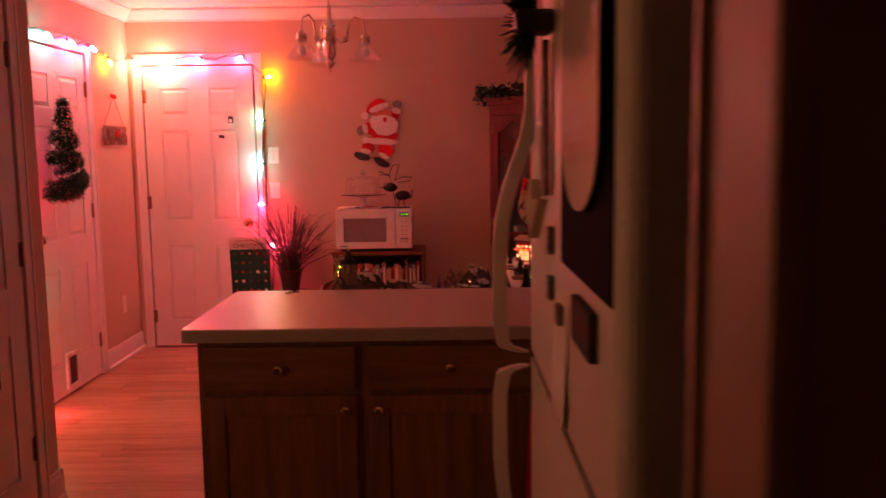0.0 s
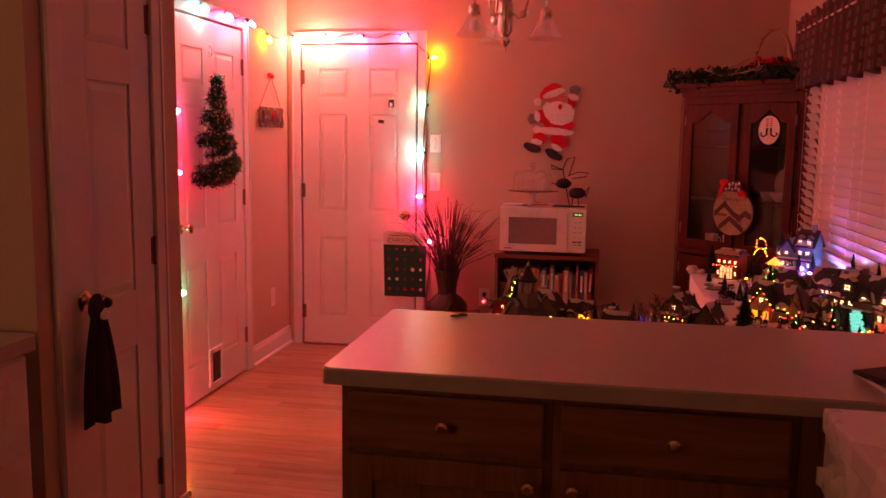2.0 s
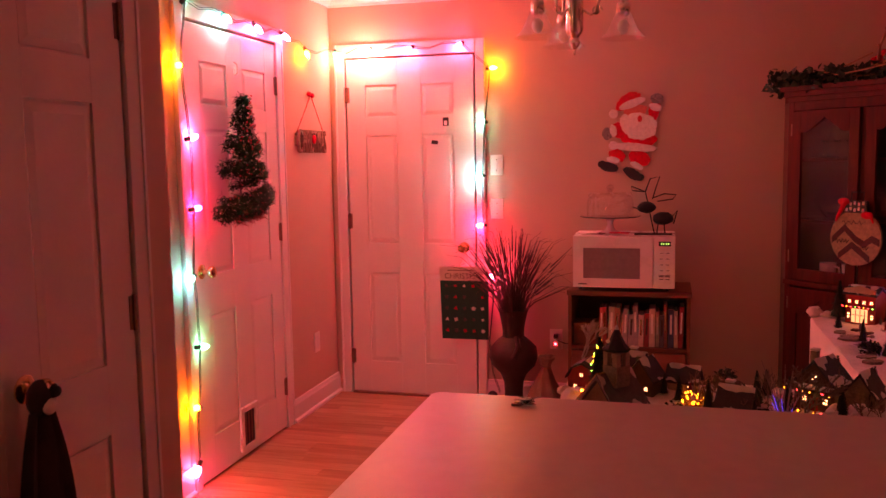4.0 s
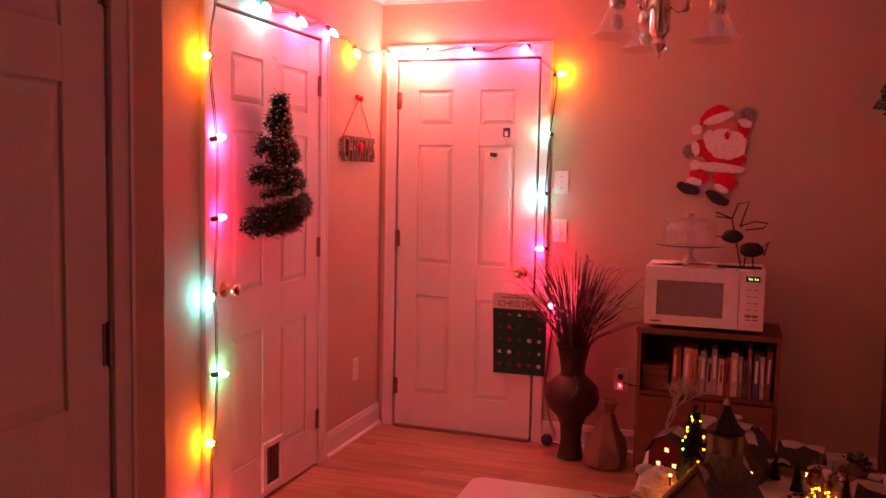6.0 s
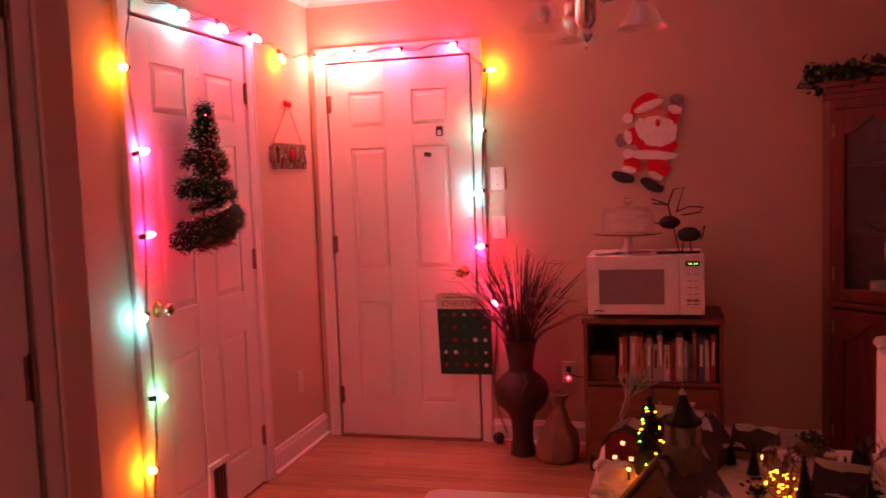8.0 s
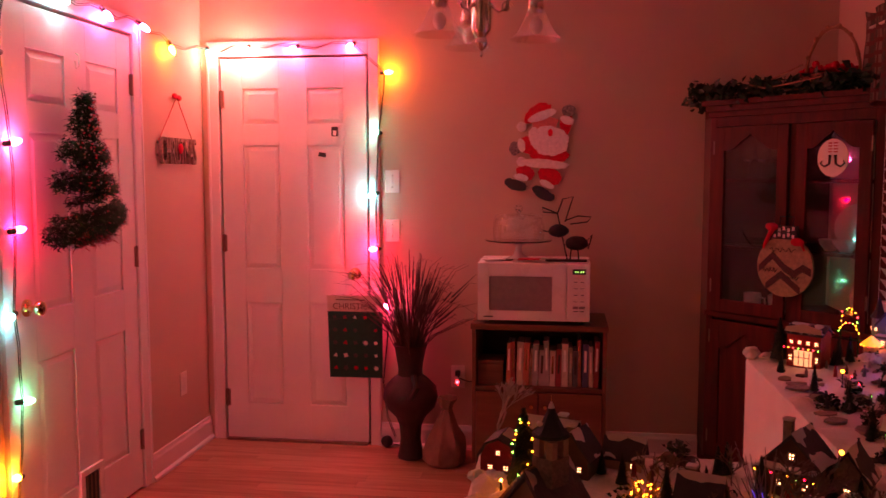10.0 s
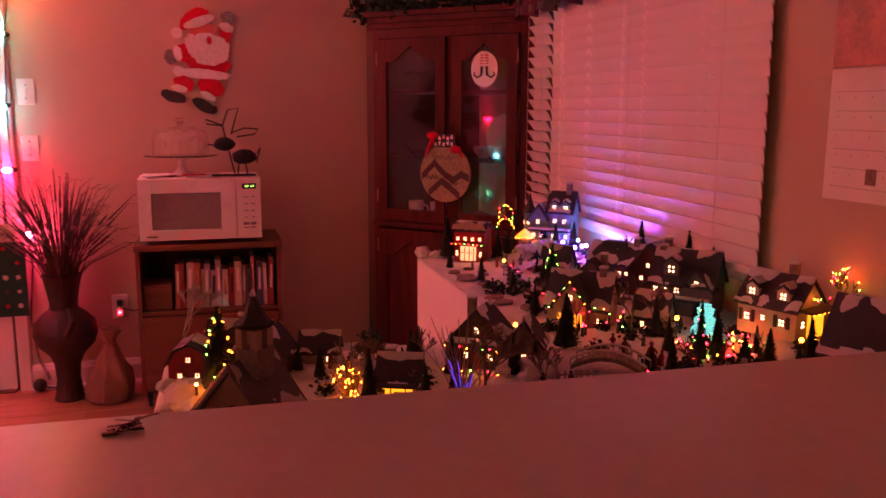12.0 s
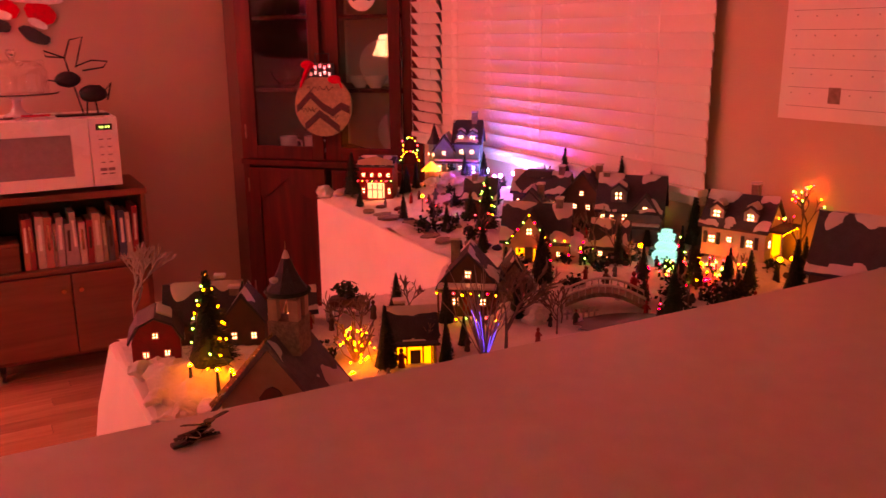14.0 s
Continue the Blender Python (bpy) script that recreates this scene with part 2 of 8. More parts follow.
def lathe(bm, prof, cx=0, cy=0, cz=0, seg=20, m=None, cap=True):
    rings = []
    for r, z in prof:
        rings.append([bm.verts.new((cx + r * math.cos(2 * math.pi * i / seg), cy + r * math.sin(2 * math.pi * i / seg), cz + z)) for i in range(seg)])
    for a, b in zip(rings, rings[1:]):
        for i in range(seg):
            bm.faces.new((a[i], a[(i + 1) % seg], b[(i + 1) % seg], b[i]))
    if cap:
        bm.faces.new(list(reversed(rings[0])))
        bm.faces.new(rings[-1])
    vs = [v for ring in rings for v in ring]
    if m is not None:
        bmesh.ops.transform(bm, matrix=m, verts=vs)
    return vs


def tube(bm, pts, r, seg=6, r1=None):
    pts = [Vector(p) for p in pts]
    rings, n = [], len(pts)
    for i, p in enumerate(pts):
        d = (pts[min(i + 1, n - 1)] - pts[max(i - 1, 0)]).normalized()
        u = d.orthogonal().normalized() if i == 0 else (rings_u - d * rings_u.dot(d)).normalized()
        rings_u = u
        w = d.cross(u)
        rr = r if r1 is None else r + (r1 - r) * i / (n - 1)
        rings.append([bm.verts.new(p + rr * (math.cos(2 * math.pi * k / seg) * u + math.sin(2 * math.pi * k / seg) * w)) for k in range(seg)])
    for a, b in zip(rings, rings[1:]):
        for k in range(seg):
            bm.faces.new((a[k], a[(k + 1) % seg], b[(k + 1) % seg], b[k]))
    bm.faces.new(list(reversed(rings[0])))
    bm.faces.new(rings[-1])


def ball(bm, c, r, sx=1, sy=1, sz=1, seg=12, rings=8):
    res = bmesh.ops.create_uvsphere(bm, u_segments=seg, v_segments=rings, radius=r)
    bmesh.ops.transform(bm, matrix=Matrix.Translation(c) @ Matrix.Diagonal((sx, sy, sz, 1)), verts=res["verts"])
    return res["verts"]


def plate(bm, poly, depth, m=None, idx=0):
    """A polygon of (x, z) points, thickened from y = 0 to y = -depth."""
    a = [bm.verts.new((x, 0, z)) for x, z in poly]
    b = [bm.verts.new((x, -depth, z)) for x, z in poly]
    fs = [bm.faces.new(a), bm.faces.new(list(reversed(b)))]
    for i in range(len(poly)):
        j = (i + 1) % len(poly)
        fs.append(bm.faces.new((a[j], a[i], b[i], b[j])))
    for f in fs:
        f.material_index = idx
    if m is not None:
        bmesh.ops.transform(bm, matrix=m, verts=a + b)
    return a + b


def mesh_of(name, bm, material, smooth=False):
    bmesh.ops.recalc_face_normals(bm, faces=bm.faces)
    me = bpy.data.meshes.new(name)
    bm.to_mesh(me)
    bm.free()
    for mm in material if isinstance(material, (list, tuple)) else [material]:
        me.materials.append(mm)
    if smooth:
        me.polygons.foreach_set("use_smooth", [True] * len(me.polygons))
        me.set_sharp_from_angle(angle=radians(38))
        areas = sorted(p.area for p in me.polygons)
        limit = 12 * areas[len(areas) // 2]
        for p in me.polygons:
            if p.area > limit:
                p.use_smooth = False
    return me


def part(name, bm, material, parent=None, label="", smooth=True):
    ob = new(name, mesh_of(name, bm, material, smooth))
    if parent is not None:
        ob.parent = parent
    if label:
        tagged(ob, label)
    return ob


def thing(name, label, category, at=None, group="", kind=""):
    ob = new(name)
    if at is not None:
        ob.matrix_basis = at
    return tagged(ob, label, category, group, kind)


def solid(name, bm, material, label, category, group="", kind="", at=None, smooth=True):
    ob = tagged(part(name, bm, material, smooth=smooth), label, category, group, kind)
    if at is not None:
        ob.matrix_basis = at
    return ob


def B():
    return bmesh.new()


def one_box(name, dims, material, parent=None, bevel=0.0, label=""):
    bm = B()
    box(bm, *dims, bevel=bevel)
    return part(name, bm, material, parent, label)


# ---- structure ----
def structure(name, boxes, material, label, category, bevel=0.0):
    bm = B()
    for b in boxes:
        box(bm, *b, bevel=bevel)
    return solid(name, bm, material, label, category, kind="structure", smooth=bevel > 0)


T = 0.12
WY0, WY1, WZ0, WZ1 = 4.46, 6.08, 0.92, 2.06     # window opening
structure("wall_back", [(XL - T, YB, 0, -1.745, YB + T, ZC), (-0.912, YB, 0, XR + T, YB + T, ZC), (-1.745, YB, 2.065, -0.912, YB + T, ZC)], M_wall, "tan painted back wall lit by coloured bulbs", "wall")
structure("wall_left", [(XL - T, -4.6, 0, XL, 4.12, ZC), (XL - T, 4.80, 0, XL, 5.165, ZC), (XL - T, 4.12, 2.065, XL, 4.80, ZC), (XL - T, 6.075, 0, XL, YB, ZC), (XL - T, 5.165, 2.065, XL, 6.075, ZC)], M_wall, "tan painted left wall beside the doors", "wall")
structure("wall_right", [(XR, -4.6, 0, XR + T, WY0, ZC), (XR, WY1, 0, XR + T, YB, ZC), (XR, WY0, 0, XR + T, WY1, WZ0), (XR, WY0, WZ1, XR + T, WY1, ZC)], M_wall, "tan painted right wall around the window", "wall")
structure("wall_side_room", [(-4.2, 3.2, 0, -4.08, 6.0, ZC), (-4.08, 3.2, 0, XL - T, 3.32, ZC), (-4.08, 5.88, 0, XL - T, 6.0, ZC)], M_wall, "tan walls of the side room", "wall")
structure("floor_side_room", [(-4.2, 3.2, -0.06, XL - T, 6.0, -0.001)], M_floor, "oak floor of the side room", "floor")
structure("ceiling_side_room", [(-4.2, 3.2, ZC, XL - T, 6.0, ZC + 0.1)], M_ceil, "off-white ceiling of the side room", "ceiling")
structure("wall_south", [(XL - T, -4.6 - T, 0, XR + T, -4.6, ZC)], M_wall, "plain tan wall behind the kitchen", "wall")
structure("wall_pantry", [(XL, 4.0, 0, -1.2, 4.06, ZC), (-1.26, 3.885, 0, -1.2, 4.0, ZC), (-1.26, 3.32, 0, -1.2, 3.375, ZC), (-1.26, 3.375, 2.065, -1.2, 3.885, ZC), (XL, 3.26, 0, -1.2, 3.32, ZC)], M_wall, "tan painted pantry walls with white door", "wall")
# dark colour stands for the dim light on this wall
structure("wall_closet", [(0.575, 0.985, 0, XR, 1.10, ZC), (0.575, -4.6, 0, 0.69, 0.12, ZC), (0.575, 0.12, 2.065, 0.69, 0.985, ZC)], M_shadewall, "near wall beside the refrigerator, coloured dark for shade", "wall")
structure("ceiling", [(XL - T, -4.6 - T, ZC, XR + T, YB + T, ZC + 0.1)], M_ceil, "off-white textured flat ceiling", "ceiling")


def moulding(name, label, prof, runs, material=M_trim, category="trim"):
    """A profile of (out from the wall, z) swept along straight runs (x0, y0, x1, y1, nx, ny)."""
    bm = B()
    for x0, y0, x1, y1, nx, ny in runs:
        a = [bm.verts.new((x0 + nx * d, y0 + ny * d, z)) for d, z in prof]
        b = [bm.verts.new((x1 + nx * d, y1 + ny * d, z)) for d, z in prof]
        for i in range(len(prof)):
            j = (i + 1) % len(prof)
            bm.faces.new((a[i], a[j], b[j], b[i]))
        bm.faces.new(a)
        bm.faces.new(list(reversed(b)))
    return solid(name, bm, material, label, category, kind="structure", smooth=False)


crown = [(0.0, 2.355), (0.012, 2.355), (0.016, 2.37), (0.03, 2.382), (0.05, 2.405), (0.062, 2.42), (0.075, 2.424), (0.075, 2.439), (0.0, 2.439)]
moulding("trim_crown", "white crown moulding along the ceiling", crown, [(XL, YB, XR, YB, 0, -1), (XL, 4.06, XL, YB, 1, 0), (XR, -4.6, XR, YB, -1, 0), (-1.2, 3.32, -1.2, 4.06, 1, 0), (XL, 4.06, -1.2, 4.06, 0, 1)])
base = [(0.0, 0.0), (0.028, 0.0), (0.028, 0.012), (0.016, 0.022), (0.014, 0.095), (0.009, 0.107), (0.007, 0.122), (0.0, 0.124)]
moulding("baseboard", "white moulded baseboard with shoe strip", base, [(-0.868, YB, XR, YB, 0, -1), (XL, 6.138, XL, YB, 1, 0), (XL, 4.80, XL, 5.108, 1, 0), (-1.2, 3.938, -1.2, 4.06, 1, 0), (XR, 3.76, XR, YB, -1, 0), (XL, 4.06, -1.186, 4.06, 0, 1)], category="baseboard")


def casing(name, label, w, h, at, left=0.057, right=0.057, top=0.066, paint=M_trim):
    """A door casing round an opening of that size; local x along the wall, front towards -y."""
    o = thing(name, label, "door casing", at, kind="structure")
    for nm, dims in (("left_stile", (-left, -0.016, 0, 0.012, 0, h + top)), ("right_stile", (w - 0.012, -0.016, 0, w + right, 0, h + top)), ("head", (0.012, -0.016, h - 0.012, w - 0.012, 0, h + top))):
        bm = B()
        x0, y0, z0, x1, y1, z1 = dims
        box(bm, x0, y0, z0, x1, y1, z1, 0.004)
        if nm == "head":
            box(bm, x0, y0 - 0.005, z1 - 0.02, x1, y0 + 0.001, z1 - 0.004, 0.002)
        else:
            s = x0 if nm == "left_stile" else x1 - 0.016
            box(bm, s + 0.002, y0 - 0.005, 0, s + 0.014, y0 + 0.001, z1, 0.002)
        part(nm, bm, paint, o, smooth=False)
    bm = B()
    for x0, x1, z0, z1 in ((0, 0.012, 0, h), (w - 0.012, w, 0, h)):
        box(bm, x0, 0.0, z0, x1, 0.115, z1)
    box(bm, 0.012, 0.0, h - 0.012, w - 0.012, 0.115, h)
    part("jamb", bm, paint, o, smooth=False)
    return o


def knob_mesh():
    bm = B()
    lathe(bm, [(0.032, 0), (0.032, 0.004), (0.026, 0.008), (0.011, 0.012), (0.010, 0.030), (0.016, 0.036), (0.026, 0.044), (0.028, 0.054), (0.024, 0.063), (0.012, 0.068)], seg=20, m=pose(0, 0, 0, 90, 0, 0))
    return bm


def hinge_mesh():
    bm = B()
    lathe(bm, [(0.0055, -0.048), (0.0055, 0.048)], cy=-0.006, seg=8)
    box(bm, -0.016, -0.003, -0.045, 0.016, 0.0, 0.045, 0.001)
    return bm


def six_panel(name, label, w, h, at, knob_left, hinges=(0.22, 1.06, 1.82), six=True, knob_z=0.92):
    d = thing(name, label, "door", at, kind="structure")
    st, cw = 0.118, 0.148
    xs = [(st, (w - cw) / 2), ((w + cw) / 2, w - st)] if six else [(st, w - st)]
    zs = [(0.19, 0.745), (0.925, 1.578), (1.685, 1.875)]
    bm = B()
    box(bm, 0, 0.008, 0, w, 0.035, h)
    cols = [0] + [v for p in xs for v in p] + [w]
    for i in range(0, len(cols), 2):
        box(bm, cols[i], 0, 0, cols[i + 1], 0.0078, h, 0.0012)
    rows = [0] + [v for p in zs for v in p] + [h]
    for x0, x1 in xs:
        for i in range(0, len(rows), 2):
            box(bm, x0, 0, rows[i], x1, 0.0078, rows[i + 1], 0.0012)
    part("slab", bm, M_door, d, smooth=False)
    for x0, x1 in xs:
        for z0, z1 in zs:
            bm = B()
            a, b, c, e = x0 + 0.008, x1 - 0.008, z0 + 0.008, z1 - 0.008
            t = 0.022
            lo = [bm.verts.new(p) for p in ((a, 0.0079, c), (b, 0.0079, c), (b, 0.0079, e), (a, 0.0079, e))]
            mid = [bm.verts.new(p) for p in ((a, 0.006, c), (b, 0.006, c), (b, 0.006, e), (a, 0.006, e))]
            hi = [bm.verts.new(p) for p in ((a + t, 0.0012, c + t), (b - t, 0.0012, c + t), (b - t, 0.0012, e - t), (a + t, 0.0012, e - t))]
            for u, v in ((lo, mid), (mid, hi)):
                for i in range(4):
                    bm.faces.new((u[i], u[(i + 1) % 4], v[(i + 1) % 4], v[i]))
            bm.faces.new(hi)
            part("panel", bm, M_door, d, smooth=False)
    kx = 0.065 if knob_left else w - 0.065
    k = part("door_knob", knob_mesh(), M_brass, d, "polished brass round knob")
    k.location = (kx, 0, knob_z)
    for z in hinges:
        g = part("hinge", hinge_mesh(), M_hinge, d, "dark steel butt hinge")
        g.location = (w - 0.002 if knob_left else 0.002, 0.0, z)
    return d


door_2 = six_panel("door_2", "closed white six-panel door in the back wall", 0.785, 2.03, pose(-1.722, YB - 0.006, 0.012), False, knob_z=0.905)
casing("trim_door_back", "white moulded casing round the back door", 0.833, 2.065, pose(-1.745, YB, 0), 0.05, 0.045)
door_1 = six_panel("door_1", "closed white six-panel door with a cat flap", 0.865, 2.03, pose(XL + 0.006, 5.19, 0.012, 0, 0, 90), True, knob_z=0.95)
casing("trim_door_left", "white moulded casing round the left door", 0.91, 2.065, pose(XL, 5.165, 0, 0, 0, 90))
door_3 = six_panel("door_3", "narrow white panelled pantry door, closed", 0.468, 2.03, pose(-1.2 + 0.004, 3.398, 0.012, 0, 0, 90), True, six=False, hinges=(0.27, 1.04, 1.79), knob_z=0.94)
casing("trim_pantry", "white moulded casing round the pantry door", 0.51, 2.065, pose(-1.2, 3.375, 0, 0, 0, 90), 0.05, 0.052)
casing("trim_closet", "casing coloured brown for dim light, beside a dark doorway", 0.865, 2.065, pose(0.575, 0.985, 0, 0, 0, -90), 0.085, 0.06, paint=M_shadecasing)
structure("door_sill", [(-1.72, YB - 0.03, 0.0, -0.94, YB + 0.1, 0.012)], M_hinge, "dark metal threshold under the back door", "threshold")

# cat flap in the left door
flap = thing("cat_flap", "white framed cat flap with dark slatted insert", "cat flap", pose(XL + 0.006, 5.535, 0.04, 0, 0, 90))
bm = B()
for b in ((0, -0.014, 0, 0.172, 0.0, 0.022), (0, -0.014, 0.19, 0.172, 0.0, 0.215), (0, -0.014, 0.022, 0.03, 0.0, 0.19), (0.142, -0.014, 0.022, 0.172, 0.0, 0.19)):
    box(bm, *b, bevel=0.003)
part("flap_frame", bm, M_white, flap)
one_box("flap_panel", (0.03, -0.004, 0.022, 0.142, -0.001, 0.19), M_black, flap, label="dark flexible flap")
for i in range(3):
    one_box("flap_rib", (0.05 + i * 0.03, -0.008, 0.03, 0.058 + i * 0.03, -0.004, 0.182), M_hinge, flap, 0.001)

# window behind the blinds
win = thing("window_1", "white framed window behind the lowered blinds", "window", kind="structure")
bm = B()
for b in ((XR - 0.0, WY0, WZ0, XR + 0.1, WY0 + 0.05, WZ1), (XR, WY1 - 0.05, WZ0, XR + 0.1, WY1, WZ1), (XR, WY0 + 0.05, WZ1 - 0.05, XR + 0.1, WY1 - 0.05, WZ1), (XR, WY0 + 0.05, WZ0, XR + 0.1, WY1 - 0.05, WZ0 + 0.05), (XR + 0.03, WY0 + 0.05, 1.48, XR + 0.08, WY1 - 0.05, 1.52)):
    box(bm, *b)
part("window_frame", bm, M_trim, win, smooth=False)
p = one_box("pane", (XR + 0.05, WY0 + 0.05, WZ0 + 0.05, XR + 0.054, WY1 - 0.05, WZ1 - 0.05), M_glass, win)
one_box("window_sill", (XR - 0.028, WY0 - 0.04, WZ0 - 0.03, XR + 0.0, WY1 + 0.04, WZ0 - 0.002), M_trim, win, 0.004)
structure("backdrop", [(XR + 0.6, 3.0, -0.5, XR + 0.62, 8.0, 3.5)], mat("night_outside", (0.01, 0.012, 0.02), 0.9), "dark night outside the window", "night sky")


def blind(name, label, y0, y1, z0, z1, tilt, shift):
    o = thing(name, label, "window blind")
    bm = B()
    W, seg = 0.05, 5
    L = y1 - y0
    rows = []
    for i in range(seg + 1):
        u = -W / 2 + W * i / seg
        c = 0.0025 * (1 - (2 * u / W) ** 2)
        rows.append((u, c))
    top = [[bm.verts.new((u, y, c)) for u, c in rows] for y in (0, L)]
    bot = [[bm.verts.new((u, y, c - 0.0025)) for u, c in rows] for y in (0, L)]
    for i in range(seg):
        bm.faces.new((top[0][i], top[0][i + 1], top[1][i + 1], top[1][i]))
        bm.faces.new((bot[0][i + 1], bot[0][i], bot[1][i], bot[1][i + 1]))
    for k in (0, 1):
        bm.faces.new(top[k] + list(reversed(bot[k])))
    for k in (0, seg):
        bm.faces.new((top[0][k], top[1][k], bot[1][k], bot[0][k]))
    me = mesh_of("slat", bm, M_blind, True)
    n = int((z1 - z0) / 0.0435)
    for i in range(n):
        s = new("slat", me)
        s.parent = o
        s.matrix_basis = pose(XR - 0.03 - shift, y0 + random.uniform(-0.001, 0.001), z0 + 0.03 + i * 0.0435, 0, tilt + random.uniform(-1.2, 1.2), random.uniform(-0.06, 0.06))
    one_box("head_rail", (XR - 0.06 - shift, y0, z1, XR - 0.004, y1, z1 + 0.045), M_blind, o, 0.003)
    one_box("bottom_rail", (XR - 0.05 - shift, y0, z0 - 0.012, XR - 0.012 - shift, y1, z0 + 0.008), M_blind, o, 0.004)
    for f in (0.12, 0.5, 0.88):
        bm = B()
        y = y0 + (y1 - y0) * f
        tube(bm, [(XR - 0.055 - shift, y, z0), (XR - 0.055 - shift, y, z1)], 0.0007, 5)
        part("ladder_cord", bm, M_blind, o)
    return o


blind("window_blind", "wide closed white faux-wood blind catching pink light", 4.405, 5.80, 0.93, 2.05, 80, 0.0)
blind("window_blind", "narrow white blind with slats half open", 5.825, 6.035, 0.93, 2.05, 58, 0.0)

# valance
val = thing("valance", "gathered dark plaid valance over the window", "curtain")
bm = B()
ny, rows = 110, [(1.715, 0.022), (1.80, 0.018), (1.92, 0.012), (1.985, 0.006), (2.0, 0.007), (2.035, 0.007), (2.045, 0.006), (2.085, 0.014)]
grid = []
for zi, (z, amp) in enumerate(rows):
    line = []
    for i in range(ny + 1):
        y = 4.44 + (6.16 - 4.44) * i / ny
        ph = i * 0.9 + 0.6 * math.sin(i * 0.37)
        zz = z + (0.014 * math.sin(i * 0.45 + 1) if zi in (0, 7) else 0)
        line.append(bm.verts.new((XR - 0.085 + amp * math.sin(ph) + random.uniform(-0.002, 0.002), y, zz)))
    grid.append(line)
for a, b in zip(grid, grid[1:]):
    for i in range(ny):
        bm.faces.new((a[i], a[i + 1], b[i + 1], b[i]))
c = part("cloth", bm, M_valance, val)
c.modifiers.new("thick", "SOLIDIFY").thickness = 0.002
bm = B()
tube(bm, [(XR, 4.43, 2.018), (XR - 0.085, 4.43, 2.018), (XR - 0.085, 6.17, 2.018), (XR, 6.17, 2.018)], 0.006, 6)
part("rod", bm, M_white, val)


# ---- string of large coloured bulbs round the doors ----
BULB_COLS = {"o": (1.0, 0.22, 0.01), "p": (1.0, 0.06, 0.17), "r": (1.0, 0.02, 0.06), "w": (1.0, 0.23, 0.17), "t": (0.0, 0.85, 0.58), "c": (0.01, 0.85, 0.85), "m": (1.0, 0.09, 0.29), "g": (0.0, 0.8, 0.34)}
BULB_GAIN = {"o": 1.05, "p": 1.15, "r": 1.7, "w": 4.4, "t": 0.27, "c": 0.46, "m": 1.1, "g": 0.30}
BULB_MATS = {k: glow("bulb_" + k, v, BULB_POWER * BULB_GAIN[k]) for k, v in BULB_COLS.items()}


def bulb_mesh(k):
    bm = B()
    lathe(bm, [(0.006, 0.0), (0.0105, 0.006), (0.0135, 0.016), (0.0125, 0.028), (0.0085, 0.040), (0.003, 0.048)], seg=12)
    return mesh_of("bulb", bm, BULB_MATS[k], True)


BULB_MESH = {k: bulb_mesh(k) for k in BULB_COLS}
bm = B()
lathe(bm, [(0.0095, -0.022), (0.0105, -0.018), (0.0105, 0.004), (0.0085, 0.005)], seg=10)
SOCKET = mesh_of("socket", bm, M_wire, True)

lights = thing("light_string", "string of large lit coloured bulbs on green cable", "string lights")
xs, ys = XL + 0.034, YB - 0.036
# place, colour, and the way that the bulb points
BULBS = [
    ((xs, 5.12, 0.13), "p", (0, -0.5, -0.8)), ((xs, 5.135, 0.385), "o", (0.2, -0.9, 0.2)), ((xs, 5.165, 0.645), "g", (0.3, 0.9, -0.1)), ((xs, 5.14, 0.955), "c", (0.2, -0.9, -0.2)),
    ((xs, 5.165, 1.245), "r", (0.2, 0.95, 0.1)), ((xs, 5.16, 1.545), "m", (0.2, 0.9, 0.2)), ((xs, 5.12, 1.845), "o", (0.2, -0.9, -0.1)), ((xs, 5.17, 2.12), "t", (0.4, 0.3, 0.6)),
    ((xs, 5.50, 2.105), "c", (0.6, -0.2, -0.5)), ((xs, 5.80, 2.105), "m", (0.5, 0.1, -0.6)), ((xs, 6.10, 2.105), "p", (0.5, 0.4, -0.5)), ((xs, 6.39, 2.055), "o", (0.4, 0.0, -0.9)),
    ((-1.775, ys, 2.085), "t", (0.3, -0.4, -0.6)), ((-1.56, ys, 2.095), "w", (-0.2, -0.7, -0.5)), ((-1.30, ys, 2.092), "m", (-0.4, -0.6, -0.4)), ((-1.00, ys, 2.10), "p", (-0.3, -0.7, -0.4)),
    ((-0.835, ys, 1.955), "o", (0.9, -0.3, 0.0)), ((-0.868, ys, 1.652), "t", (-0.5, -0.7, 0.1)), ((-0.885, ys, 1.338), "c", (-0.5, -0.7, -0.2)), ((-0.88, ys, 1.052), "r", (-0.6, -0.7, 0.0)),
    ((-0.84, ys, 0.755), "p", (0.5, -0.7, 0.0)),
]
for p, k, d in BULBS:
    q = Vector(d).to_track_quat("Z", "Y").to_matrix().to_4x4()
    s = new("socket", SOCKET)
    s.parent, s.matrix_basis = lights, Matrix.Translation(p) @ q
    b = new("bulb", BULB_MESH[k])
    b.parent, b.matrix_basis = lights, Matrix.Translation(p) @ q @ Matrix.Translation((0, 0, 0.004))
wire = [(xs - 0.012, 5.135, 0.05)]
for (a, _, _), (b, _, _) in zip(BULBS, BULBS[1:]):
    a, b = Vector(a), Vector(b)
    wire.append(a)
    for f in (0.33, 0.66):
        w = a.lerp(b, f)
        if abs(a.z - b.z) < 0.1:
            w.z += -0.012 if f < 0.5 else 0.01
        w += Vector((random.uniform(-0.006, 0.002), random.uniform(-0.003, 0.008), random.uniform(-0.006, 0.006)))
        wire.append(w)
